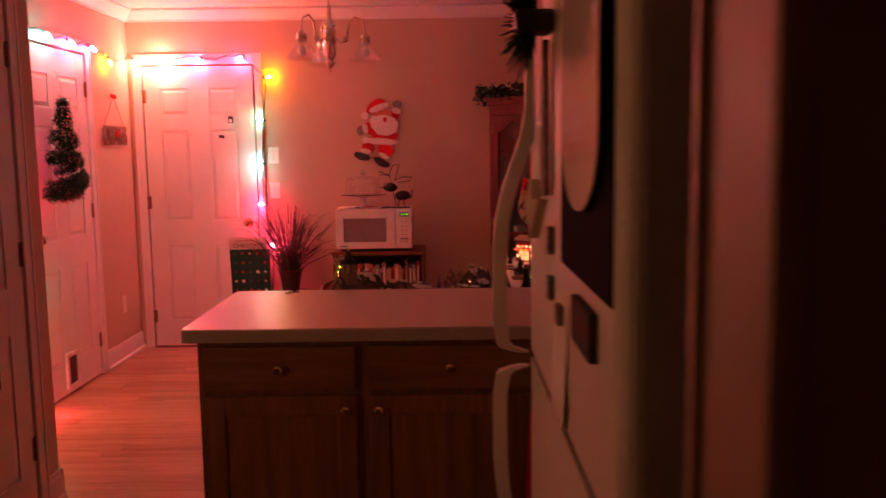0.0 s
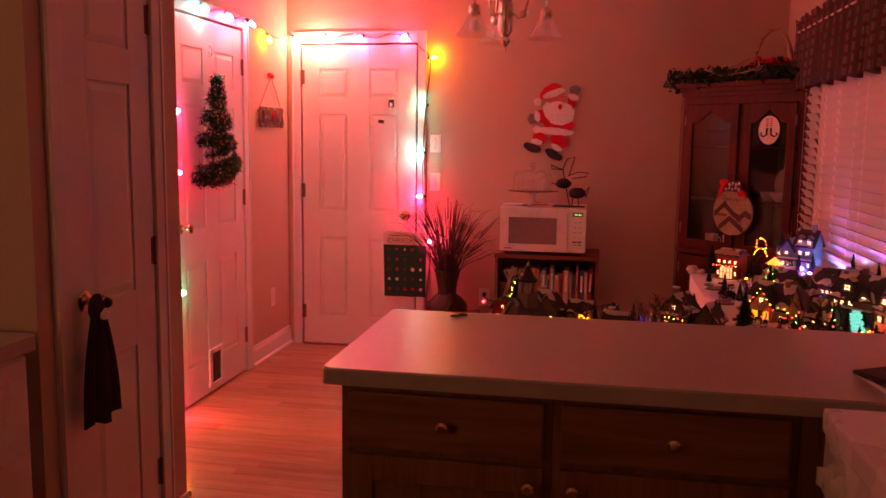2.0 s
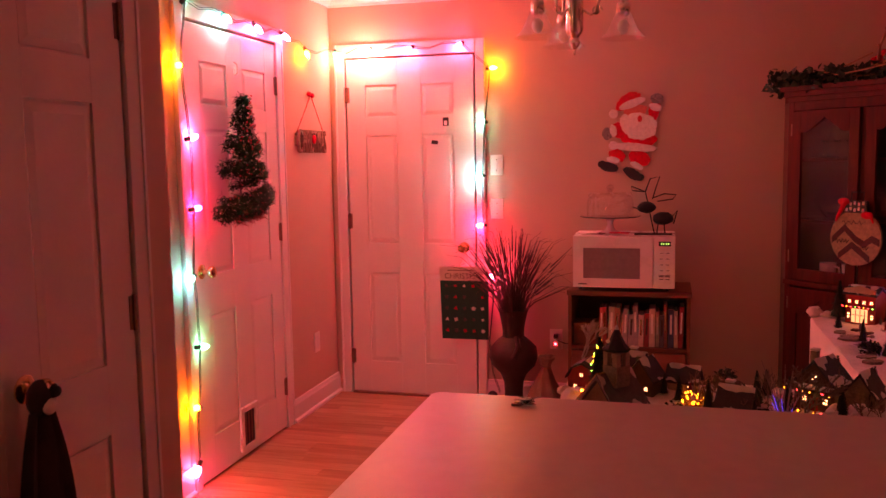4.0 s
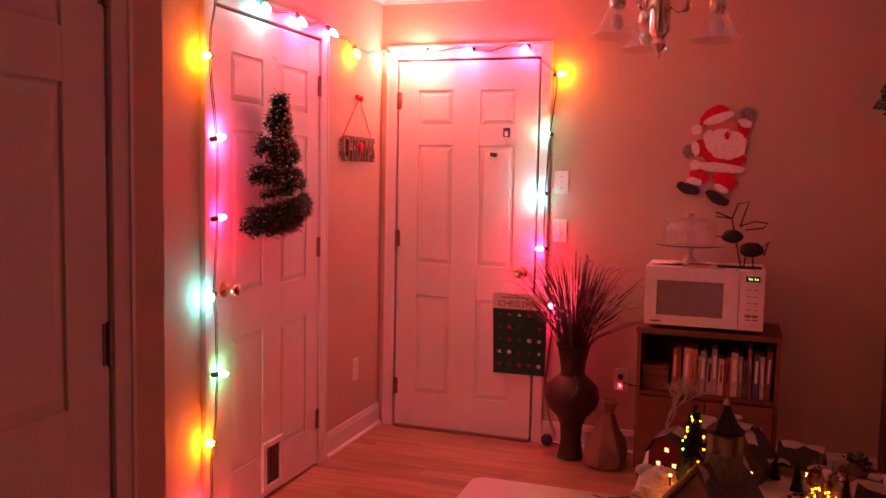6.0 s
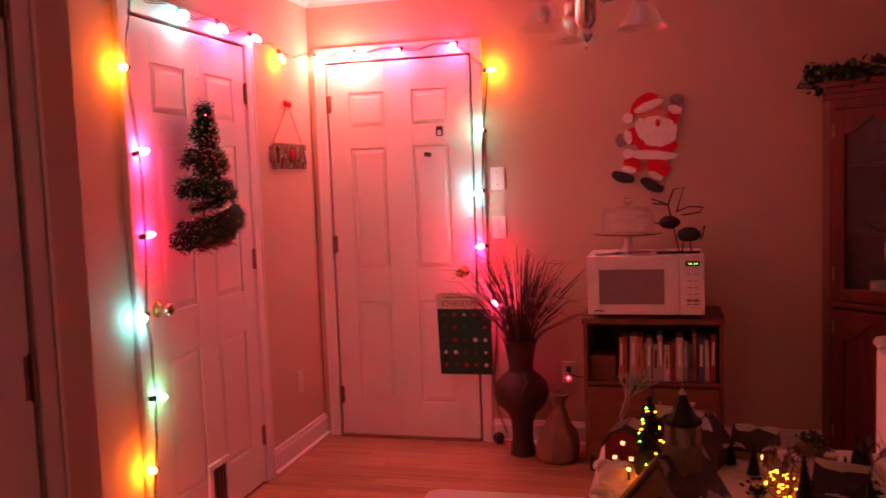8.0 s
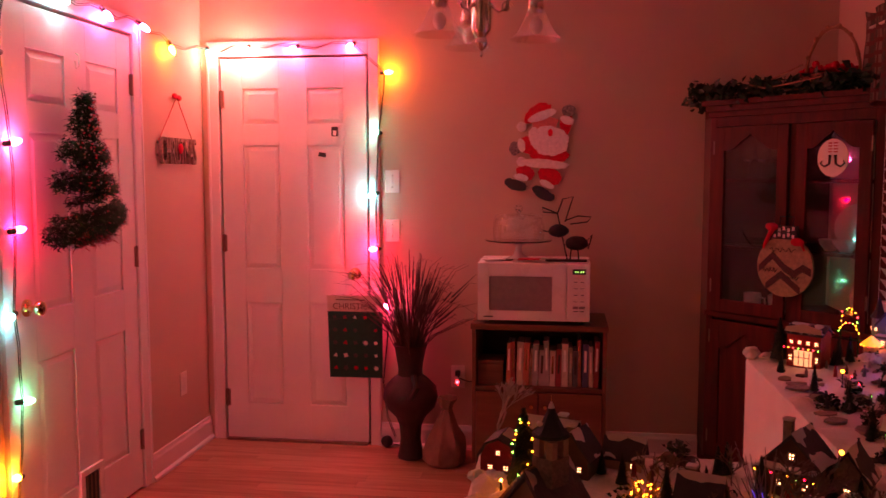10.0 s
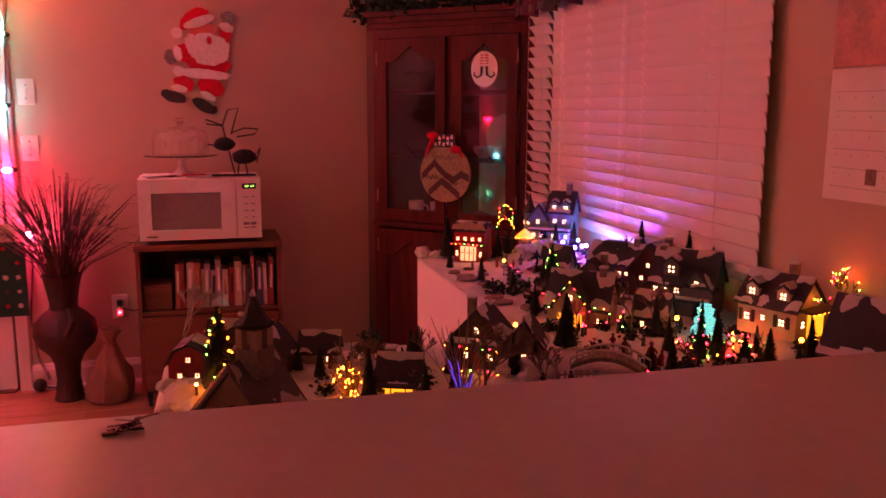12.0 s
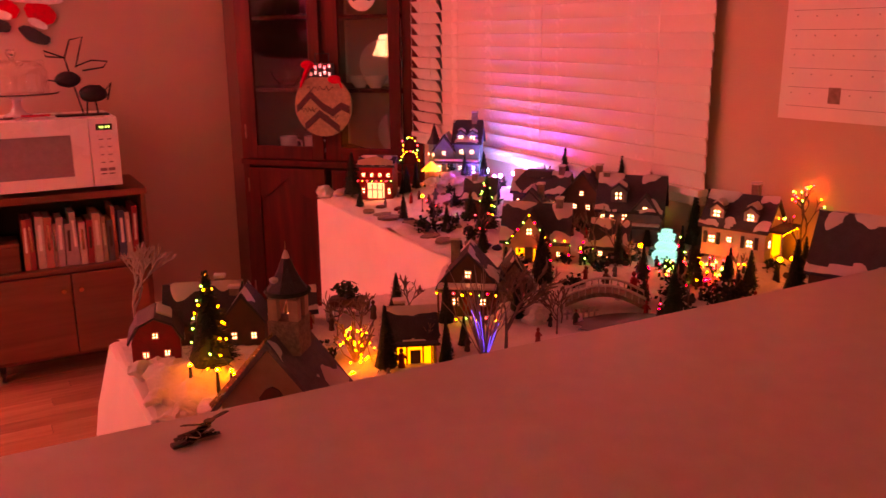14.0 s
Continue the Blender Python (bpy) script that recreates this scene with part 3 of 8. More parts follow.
wire += [Vector(BULBS[-1][0]), (-0.83, YB - 0.02, 0.6), (-0.855, YB - 0.02, 0.35), (-0.835, YB - 0.018, 0.16), (-0.79, YB - 0.03, 0.05)]
bm = B()
tube(bm, wire, 0.0019, 6)
tube(bm, [Vector(p) + Vector((0.004, 0.004, 0.008)) for p in wire], 0.0017, 6)
part("cable", bm, M_wire, lights, "twisted dark green cable")


# ---- peninsula ----
def rounded(x0, y0, x1, y1, corners, r, n=6):
    pts = []
    for (cx, cy, a0), on in zip(((x0, y0, 180), (x1, y0, 270), (x1, y1, 0), (x0, y1, 90)), corners):
        if not on:
            pts.append((cx, cy))
            continue
        ox, oy = cx + (r if cx == x0 else -r), cy + (r if cy == y0 else -r)
        for i in range(n + 1):
            a = radians(a0 + 90 * i / n)
            pts.append((ox + r * math.cos(a), oy + r * math.sin(a)))
    return pts


def slab(bm, outline, z0, z1):
    a = [bm.verts.new((x, y, z0)) for x, y in outline]
    b = [bm.verts.new((x, y, z1)) for x, y in outline]
    bm.faces.new(list(reversed(a)))
    bm.faces.new(b)
    for i in range(len(a)):
        j = (i + 1) % len(a)
        bm.faces.new((a[i], a[j], b[j], b[i]))
    return a + b


ctop = thing("countertop", "grey laminate peninsula countertop with rounded corners", "countertop")
bm = B()
slab(bm, rounded(-0.345, 3.072, XR - 0.002, 3.757, (1, 0, 0, 1), 0.016), 0.877, 0.915)
es = [e for e in bm.edges if abs(e.verts[0].co.z - e.verts[1].co.z) < 1e-5 and e.verts[0].co.z > 0.9]
bmesh.ops.bevel(bm, geom=es, offset=0.003, segments=2, affect="EDGES")
part("top", bm, M_counter, ctop)
bm = B()
slab(bm, rounded(-0.3465, 3.0705, XR - 0.002, 3.7585, (1, 0, 0, 1), 0.017), 0.876, 0.910)
part("edge_band", bm, M_edge, ctop, "olive-grey laminate edge strip")


def cab_unit(x0, x1, knob_right):
    c = thing("base_cabinet", "dark stained oak base cabinet with drawer and door", "cabinet", group="peninsula cabinets")
    one_box("body", (x0, 3.130, 0.1, x1, 3.68, 0.8755), M_cab, c)
    one_box("toe_kick", (x0, 3.18, 0.0, x1, 3.66, 0.0995), M_black, c)
    bm = B()
    for b in ((x0, 3.113, 0.1, x0 + 0.022, 3.1295, 0.8755), (x1 - 0.022, 3.113, 0.1, x1, 3.1295, 0.8755), (x0 + 0.022, 3.113, 0.852, x1 - 0.022, 3.1295, 0.8755), (x0 + 0.022, 3.113, 0.70, x1 - 0.022, 3.1295, 0.728), (x0 + 0.022, 3.113, 0.1, x1 - 0.022, 3.1295, 0.125)):
        box(bm, *b, bevel=0.001)
    part("face_frame", bm, M_cab, c)
    a, b = x0 + 0.018, x1 - 0.018
    d = thing("drawer", "", "")
    d.parent = c
    bm = B()
    box(bm, a, 3.095, 0.722, b, 3.1125, 0.856, 0.006)
    part("drawer_front", bm, M_cabx, d)
    k = B()
    lathe(k, [(0.006, 0), (0.005, 0.012), (0.013, 0.018), (0.014, 0.025), (0.008, 0.030)], seg=14, m=pose((a + b) / 2, 3.095, 0.79, 90, 0, 0))
    part("knob", k, M_brass, d, "small brass cabinet knob")
    e = thing("cabinet_door", "", "")
    e.parent = c
    bm = B()
    for q in ((a, 3.095, 0.118, a + 0.06, 3.1125, 0.706), (b - 0.06, 3.095, 0.118, b, 3.1125, 0.706), (a + 0.06, 3.095, 0.646, b - 0.06, 3.1125, 0.706), (a + 0.06, 3.095, 0.118, b - 0.06, 3.1125, 0.178)):
        box(bm, *q, bevel=0.002)
    part("door_frame", bm, M_cab, e)
    one_box("door_panel", (a + 0.056, 3.103, 0.174, b - 0.056, 3.111, 0.65), M_cab, e, 0.003)
    k = B()
    kx = b - 0.03 if knob_right else a + 0.03
    lathe(k, [(0.006, 0), (0.005, 0.012), (0.013, 0.018), (0.014, 0.025), (0.008, 0.030)], seg=14, m=pose(kx, 3.095, 0.665, 90, 0, 0))
    part("knob", k, M_brass, e, "small brass cabinet knob")


cab_unit(-0.31, 0.178, True)
cab_unit(0.18, 0.70, False)
one_box("peninsula_filler", (0.702, 3.115, 0.0, XR - 0.01, 3.68, 0.875), M_cab)
tagged(bpy.data.objects["peninsula_filler"], "dark stained cabinet block behind the range", "cabinet")

# keys
M_key = mat("dark_worn_steel", (0.10, 0.08, 0.07), 0.22, 0.95, vary=0.4, scale=60)
keys = thing("key_bunch", "bunch of dark metal keys on the countertop", "keys", pose(-0.13, 3.69, 0.9155, 0, 0, 12) @ Matrix.Scale(0.54, 4))
for i, (a, l) in enumerate(((10, 0.06), (-14, 0.055), (32, 0.05), (170, 0.05), (196, 0.06), (150, 0.045), (22, 0.055))):
    bm = B()
    box(bm, 0.004, -0.0045, 0, l, 0.0045, 0.0022, 0.0006)
    for j in range(4):
        box(bm, 0.02 + j * 0.008, 0.004, 0, 0.025 + j * 0.008, 0.007, 0.0022)
    lathe(bm, [(0.011, 0), (0.012, 0.001), (0.011, 0.0025)], seg=12)
    k = part("key", bm, M_key, keys)
    k.matrix_basis = pose(0.009 * i - 0.01, 0.003 * i, 0.004 * i, 9 * (i % 3) - 4, -6 + 4 * (i % 4), a)
bm = B()
tube(bm, [(0.014 * math.cos(t * 0.5), 0.014 * math.sin(t * 0.5), 0.014 + 0.003 * math.sin(t)) for t in range(13)], 0.001, 5)
part("ring", bm, M_nickel, keys)
one_box("fob", (-0.045, -0.010, 0.0, -0.012, 0.010, 0.009), M_key, keys, 0.004, "dark metal key fob")


# ---- range, counter gap, refrigerator ----
rng = thing("kitchen_range", "white freestanding kitchen range with front knobs", "stove")
one_box("body", (0.74, 2.25, 0.02, XR - 0.01, 3.005, 0.86), M_white, rng, 0.006)
one_box("cooktop", (0.715, 2.245, 0.868, XR - 0.07, 3.01, 0.917), M_white, rng, 0.008)
one_box("control_strip", (0.722, 2.25, 0.745, 0.7395, 3.005, 0.866), M_white, rng, 0.004)
one_box("oven_door", (0.718, 2.26, 0.17, 0.7395, 2.995, 0.735), M_white, rng, 0.006)
one_box("oven_window", (0.7165, 2.38, 0.30, 0.7185, 2.88, 0.60), M_black, rng, label="dark oven window")
one_box("backguard", (XR - 0.07, 2.25, 0.866, XR - 0.012, 3.005, 1.08), M_white, rng, 0.01)
bm = B()
tube(bm, [(0.718, 2.31, 0.70), (0.672, 2.315, 0.70), (0.672, 2.94, 0.70), (0.718, 2.945, 0.70)], 0.010, 8)
part("oven_handle", bm, M_white, rng)
for y in (2.92, 2.86, 2.42, 2.36):
    bm = B()
    lathe(bm, [(0.026, 0), (0.026, 0.008), (0.021, 0.012), (0.019, 0.026), (0.012, 0.028)], seg=18, m=pose(0.722, y, 0.805, 0, -90, 0))
    box(bm, 0.690, y - 0.003, 0.79, 0.697, y + 0.003, 0.825)
    part("range_knob", bm, M_plate, rng, "cream control knob")
for x, y, r in ((0.90, 2.80, 0.105), (1.14, 2.80, 0.08), (0.90, 2.46, 0.08), (1.14, 2.46, 0.105)):
    bm = B()
    lathe(bm, [(r, 0), (r + 0.006, 0.003), (r - 0.004, 0.006), (r - 0.02, 0.002)], x, y, 0.9155, 24)
    for j in range(1, 4):
        rr = (r - 0.02) * j / 3.4
        tube(bm, [(x + rr * math.cos(a * math.pi / 9), y + rr * math.sin(a * math.pi / 9), 0.925) for a in range(19)], 0.006, 6)
    part("burner", bm, M_black, rng, "black coil burner")


def towel(name, label, material, y0, y1, z0, x):
    bm = B()
    n, k, g = 12, 14, []
    for i in range(k + 1):
        t = i / k
        line = []
        for j in range(n + 1):
            y = y0 + (y1 - y0) * j / n
            sway = 0.006 * math.sin(j * 1.1) * min(1, abs(t - 0.35) * 2.5)
            if t < 0.3:
                xx, z = x + 0.016, 0.70 - (0.3 - t) / 0.3 * (0.68 - z0) * 0.6
            elif t < 0.45:
                a = (t - 0.3) / 0.15 * math.pi
                xx, z = x + 0.016 * math.cos(a), 0.70 + 0.016 * math.sin(a)
            else:
                xx, z = x - 0.016 - 0.01 * (t - 0.45), 0.70 - (t - 0.45) / 0.55 * (0.70 - z0)
            line.append(bm.verts.new((xx + sway, y, z)))
        g.append(line)
    for a, b in zip(g, g[1:]):
        for j in range(n):
            bm.faces.new((a[j], a[j + 1], b[j + 1], b[j]))
    o = solid(name, bm, material, label, "towel")
    o.modifiers.new("thick", "SOLIDIFY").thickness = 0.005
    return o


towel("kitchen_towel", "red towel hanging over the oven handle", M_redtowel, 2.78, 2.93, 0.33, 0.672)
towel("kitchen_towel", "cream patterned mitt cloth over the oven handle", M_mitt, 2.60, 2.76, 0.40, 0.672)
one_box("gap_cabinet", (0.74, 1.90, 0.0, XR - 0.01, 2.243, 0.90), M_cab)
tagged(bpy.data.objects["gap_cabinet"], "narrow dark cabinet between range and refrigerator", "cabinet")

trayb = thing("magazine_stack", "small stack of magazines and a dark tray", "magazines", pose(0.98, 3.22, 0.9155, 0, 0, 8))
for i in range(3):
    one_box("magazine", (-0.12, -0.085, 0.0085 * i, 0.12, 0.085, 0.008 + 0.0085 * i), (M_paper, M_valance, M_vase)[i], trayb, 0.001).rotation_euler = (0, 0, 0.2 * i)

fr = thing("refrigerator", "white pebbled top-freezer refrigerator with magnets", "refrigerator")
FX, FY0, FY1 = 0.556, 1.245, 1.885
one_box("body", (0.632, FY0 + 0.004, 0.02, XR - 0.02, FY1 - 0.004, 1.70), M_fridge, fr, 0.008)
for nm, z0, z1 in (("freezer_door", 1.137, 1.695), ("fridge_door", 0.11, 1.124)):
    bm = B()
    slab(bm, rounded(FX, FY0, 0.628, FY1, (1, 0, 0, 1), 0.02, 5), z0, z1)
    es = [e for e in bm.edges if abs(e.verts[0].co.z - e.verts[1].co.z) < 1e-5 and e.verts[0].co.z > z1 - 0.001 or abs(e.verts[0].co.z - e.verts[1].co.z) < 1e-5 and e.verts[0].co.z < z0 + 0.001]
    bmesh.ops.bevel(bm, geom=es, offset=0.006, segments=2, affect="EDGES")
    d = part(nm, bm, M_fridge, fr)
    bm = B()
    up = nm == "freezer_door"
    pts = [(-0.040, 0.012), (-0.046, 0.05), (-0.046, 0.14), (-0.042, 0.19), (-0.032, 0.235), (-0.018, 0.275), (-0.006, 0.31), (0.001, 0.35), (0.003, 0.54)]
    prev = None
    for dx, dz in [(-0.012, 0.003)] + pts:
        z = z0 + dz if up else z1 - dz
        w = 0.011
        ring = [bm.verts.new((FX + dx + a, FY1 - 0.05 + b, z)) for a, b in ((-0.012, -w), (-0.012, w), (0.008, w), (0.008, -w))]
        if prev:
            for i in range(4):
                bm.faces.new((prev[i], prev[(i + 1) % 4], ring[(i + 1) % 4], ring[i]))
        else:
            bm.faces.new(list(reversed(ring)))
        prev = ring
    bm.faces.new(prev)
    bmesh.ops.bevel(bm, geom=list(bm.edges), offset=0.003, segments=2, affect="EDGES", clamp_overlap=True)
    part("door_handle", bm, M_white, d, "white curved plastic handle")
one_box("door_gasket", (0.628, FY0 + 0.01, 0.115, 0.632, FY1 - 0.01, 1.69), M_black, fr)
one_box("base_grille", (0.60, FY0 + 0.01, 0.02, 0.632, FY1 - 0.01, 0.10), M_black, fr)



def on_fridge(y, z):
    return pose(FX, y, z, 0, 0, -90)


bm = B()
plate(bm, [(-0.135, 0.0), (0.135, 0.0), (0.135, 0.36), (-0.135, 0.36)], 0.002)
solid("black_poster", bm, mat("black_sheet", (0.006, 0.006, 0.006), 0.9, spec=0.05), "black glossy magnetic sheet on the freezer door", "poster", at=on_fridge(1.40, 1.31))
bm = B()
plate(bm, [(0.118 * math.sin(a * math.pi / 12 - math.pi / 2), 0.13 - 0.075 * math.cos(a * math.pi / 12 - math.pi / 2)) for a in range(13)] + [(0.118, 0.37), (-0.118, 0.37)], 0.0015, m=Matrix.Translation((0, -0.0022, 0)))
solid("glossy_card", bm, mat("glossy_cream_card", (0.72, 0.66, 0.58), 0.0, vary=0.03), "cream glossy card with rounded end on black sheet", "card", at=pose(FX - 0.004, 1.395, 1.318, 0, 0, -91.3))
for y, z, w, h, mm, lb in ((1.612, 1.308, 0.017, 0.032, M_speck, "small speckled fridge magnet"), (1.608, 1.256, 0.017, 0.028, M_speck, "small dark fridge magnet"), (1.53, 1.243, 0.022, 0.022, M_brownwood, "brown fridge magnet clip"), (1.375, 1.252, 0.10, 0.042, M_valance, "dark photo magnet on the freezer door")):
    bm = B()
    box(bm, -w / 2, -0.008, 0, w / 2, -0.0002, h, 0.002)
    solid("fridge_magnet", bm, mm, lb, "magnet", group="magnets on the freezer", at=on_fridge(y, z))
bm = B()
note = [[bm.verts.new((-0.05 + 0.1 * c / 6, -0.001 - 0.005 * (1 - r / 8) ** 2 * (1 + 0.3 * math.sin(c * 1.4)), 0.125 * r / 8 - (0.012 * math.sin(c * 0.5) if r == 0 else 0))) for c in range(7)] for r in range(9)]
for a, b in zip(note, note[1:]):
    for c in range(6):
        bm.faces.new((a[c], a[c + 1], b[c + 1], b[c]))
sheet = solid("note_paper", bm, M_paper, "white curling note sheet held by a magnet", "paper", at=on_fridge(1.538, 1.145))
sheet.modifiers.new("thick", "SOLIDIFY").thickness = 0.0006
for nm, lb, mm, dims, y, z in (("small_print", "faded red-brown picture print on the freezer door", mat("faded_red_print", (0.34, 0.14, 0.10), 0.5, vary=0.5, scale=14), (-0.045, 0.165), 1.765, 1.462), ("note_card", "plain white card on the freezer door", M_paper, (-0.03, 0.062), 1.772, 1.396)):
    bm = B()
    plate(bm, [(dims[0], 0), (-dims[0], 0.002), (-dims[0], dims[1]), (dims[0], dims[1] - 0.002)], 0.0012)
    solid(nm, bm, mm, lb, "paper", at=on_fridge(y, z), smooth=False)
bm = B()
plate(bm, [(0.0, -0.058), (0.028, -0.04), (0.10, 0.0), (0.02, -0.006), (0.012, 0.02), (-0.012, 0.02), (-0.02, -0.006), (-0.10, 0.0), (-0.028, -0.04)], 0.012)
solid("wooden_arrow", bm, M_mitt, "pale wooden arrowhead ornament on the freezer door", "ornament", at=on_fridge(1.765, 1.368))
bow = thing("greenery_bow", "dark greenery sprig with hanging ribbon on the refrigerator", "ornament", on_fridge(1.635, 1.52))
bm = B()
for i in range(150):
    a, l = random.uniform(0, 6.28), random.uniform(0.02, 0.06)
    tube(bm, [(0, -0.02, 0.05), (l * math.cos(a), -0.02 - random.uniform(0, 0.035), 0.05 + l * 1.2 * math.sin(a))], 0.0032, 4, 0.0008)
part("sprig_mass", bm, M_leaf, bow)
one_box("bow_knot", (-0.005, -0.045, 0.035, 0.045, -0.001, 0.06), M_black, bow, 0.006)
bm = B()
plate(bm, [(-0.02, -0.148), (0.018, -0.145), (0.012, 0.03), (-0.012, 0.03)], 0.006, Matrix.Translation((0, -0.004, 0)))
part("ribbon_tail", bm, M_brownwood, bow, "olive brown hanging ribbon", smooth=False)


# ---- left kitchen run ----
dw = thing("dishwasher", "white dishwasher under the grey counter", "dishwasher")
one_box("body", (XL + 0.01, 2.60, 0.09, -1.21, 3.195, 0.87), M_white, dw, 0.004)
one_box("dishwasher_door", (-1.209, 2.603, 0.10, -1.185, 3.192, 0.865), M_white, dw, 0.012)
for y0, y1 in ((1.9, 2.595), (1.2, 1.895), (0.4, 1.195)):
    c = thing("base_cabinet", "dark stained oak base cabinet with one door", "cabinet", group="left run cabinets")
    one_box("body", (XL + 0.01, y0, 0.09, -1.21, y1, 0.87), M_cab, c)
    one_box("cabinet_door", (-1.2095, y0 + 0.02, 0.12, -1.19, y1 - 0.02, 0.85), M_cab, c, 0.004)
bm = B()
slab(bm, rounded(XL + 0.002, 0.4, -1.165, 3.22, (0, 0, 1, 0), 0.03), 0.8755, 0.914)
solid("countertop", bm, M_counter, "grey laminate countertop beside the pantry", "countertop")


M_shade = glow("lit_lamp_shade", (1.0, 0.50, 0.24), LAMP_POWER)

# ---- side room behind the left opening, with its lamp ----
lamp = thing("table_lamp", "lit table lamp with cream pleated shade", "lamp", pose(-2.75, 4.24, 0.69))
bm = B()
lathe(bm, [(0.07, 0), (0.07, 0.02), (0.03, 0.04), (0.055, 0.12), (0.06, 0.18), (0.03, 0.27), (0.012, 0.30), (0.012, 0.52)], seg=20)
part("base", bm, M_brass, lamp)
bm = B()
n = 48
lo = [bm.verts.new(((0.115 + 0.003 * (i % 2)) * math.cos(2 * math.pi * i / n), (0.115 + 0.003 * (i % 2)) * math.sin(2 * math.pi * i / n), 0.45)) for i in range(n)]
hi = [bm.verts.new(((0.055 + 0.002 * (i % 2)) * math.cos(2 * math.pi * i / n), (0.055 + 0.002 * (i % 2)) * math.sin(2 * math.pi * i / n), 0.64)) for i in range(n)]
for i in range(n):
    bm.faces.new((lo[i], lo[(i + 1) % n], hi[(i + 1) % n], hi[i]))
part("shade", bm, M_shade, lamp, "cream pleated glowing shade", smooth=False)
# unseen fill lamp, added to brighten the refrigerator and cabinet fronts
fl = thing("table_lamp", "added unseen fill lamp with cream shade on kitchen counter", "lamp", pose(-1.55, 1.35, 0.9145))
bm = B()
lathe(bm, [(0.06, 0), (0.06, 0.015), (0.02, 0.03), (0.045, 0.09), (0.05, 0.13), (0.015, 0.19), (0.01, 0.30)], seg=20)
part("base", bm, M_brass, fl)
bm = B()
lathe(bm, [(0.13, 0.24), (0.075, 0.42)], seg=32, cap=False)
part("shade", bm, glow("fill_lamp_shade", (1.0, 0.52, 0.30), FILL_LAMP), fl, "cream glowing shade of the fill lamp")
stand = thing("side_table", "small dark wooden side table under the lamp", "table", pose(-2.75, 4.24, -0.06))
one_box("tabletop", (-0.25, -0.25, 0.72, 0.25, 0.25, 0.75), M_cab, stand, 0.005)
for x in (-0.21, 0.21):
    for y in (-0.21, 0.21):
        one_box("leg", (x - 0.02, y - 0.02, 0, x + 0.02, y + 0.02, 0.72), M_cab, stand, 0.003)


# ---- microwave cart ----
cart = thing("microwave_cart", "brown veneer rolling cart with book shelf and doors", "cart")
CX0, CX1, CY0, CY1 = -0.342, 0.282, 6.40, 6.78
one_box("top_panel", (CX0 - 0.006, CY0 - 0.012, 0.715, CX1 + 0.006, CY1, 0.742), M_cart, cart, 0.003)
for x in (CX0, CX1 - 0.018):
    one_box("side_panel", (x, CY0, 0.07, x + 0.018, CY1, 0.7145), M_cart, cart, 0.001)
one_box("shelf", (CX0 + 0.018, CY0 + 0.005, 0.425, CX1 - 0.018, CY1 - 0.01, 0.443), M_cart, cart, 0.001)
one_box("bottom_panel", (CX0 + 0.018, CY0 + 0.01, 0.075, CX1 - 0.018, CY1 - 0.01, 0.092), M_cart, cart)
one_box("back_panel", (CX0 + 0.018, CY1 - 0.009, 0.09, CX1 - 0.018, CY1 - 0.003, 0.7145), M_hutchin, cart)
mid = (CX0 + CX1) / 2
for a, b in ((CX0 + 0.02, mid - 0.002), (mid + 0.002, CX1 - 0.02)):
    d = one_box("cart_door", (a, CY0 - 0.014, 0.095, b, CY0 + 0.003, 0.422), M_cart, cart, 0.003)
    k = B()
    lathe(k, [(0.005, 0), (0.004, 0.01), (0.011, 0.015), (0.009, 0.022)], seg=12, m=pose(b - 0.03 if a < mid - 0.1 else a + 0.03, CY0 - 0.014, 0.36, 90, 0, 0))
    part("knob", k, M_brass, d, "small brass knob")
for x in (CX0 + 0.03, CX1 - 0.03):
    for y in (CY0 + 0.04, CY1 - 0.04):
        bm = B()
        lathe(bm, [(0.024, -0.008), (0.026, -0.005), (0.026, 0.005), (0.024, 0.008)], seg=16, m=pose(x, y, 0.026, 0, 90, 0))
        box(bm, x - 0.012, y - 0.012, 0.03, x + 0.012, y + 0.012, 0.075, 0.003)
        part("caster", bm, M_black, cart, "black plastic caster")

bookc = [(0.30, 0.05, 0.05), (0.52, 0.45, 0.36), (0.10, 0.09, 0.10), (0.45, 0.16, 0.10), (0.06, 0.08, 0.15), (0.55, 0.40, 0.28), (0.35, 0.33, 0.32), (0.6, 0.52, 0.45)]
M_books = [mat("book_cover", c, 0.55, vary=0.18, scale=30) for c in bookc]
random.seed(11)
x = -0.185
while x < 0.245:
    w, h, dp = random.uniform(0.012, 0.03), random.uniform(0.17, 0.228), random.uniform(0.13, 0.17)
    bk = thing("book", random.choice(("upright paperback book with coloured spine", "upright hardcover book with worn spine")), "book", pose(x, 6.435 + random.uniform(0, 0.02), 0.4435, 0, random.uniform(-1.2, 2.2), 0), "books on the cart")
    m1 = random.choice(M_books)
    bm = B()
    box(bm, 0, 0, 0, 0.0016, dp, h)
    box(bm, w - 0.0016, 0, 0, w, dp, h)
    box(bm, 0.0016, 0, 0, w - 0.0016, 0.0016, h)
    part("cover", bm, m1, bk, smooth=False)
    one_box("page_block", (0.0017, 0.0018, 0.003, w - 0.0017, dp - 0.003, h - 0.004), M_paper, bk)
    one_box("spine_mark", (w * 0.3, -0.0006, h * 0.35, w * 0.7, -0.0001, h * 0.85), random.choice((M_paper, M_ink, M_brass)), bk)
    x += w + random.uniform(0.0012, 0.004)
bx = thing("wooden_box", "small light wooden box on the cart shelf", "box", pose(-0.318, 6.44, 0.4435))
one_box("body", (0, 0, 0, 0.12, 0.16, 0.10), M_cart, bx, 0.004)
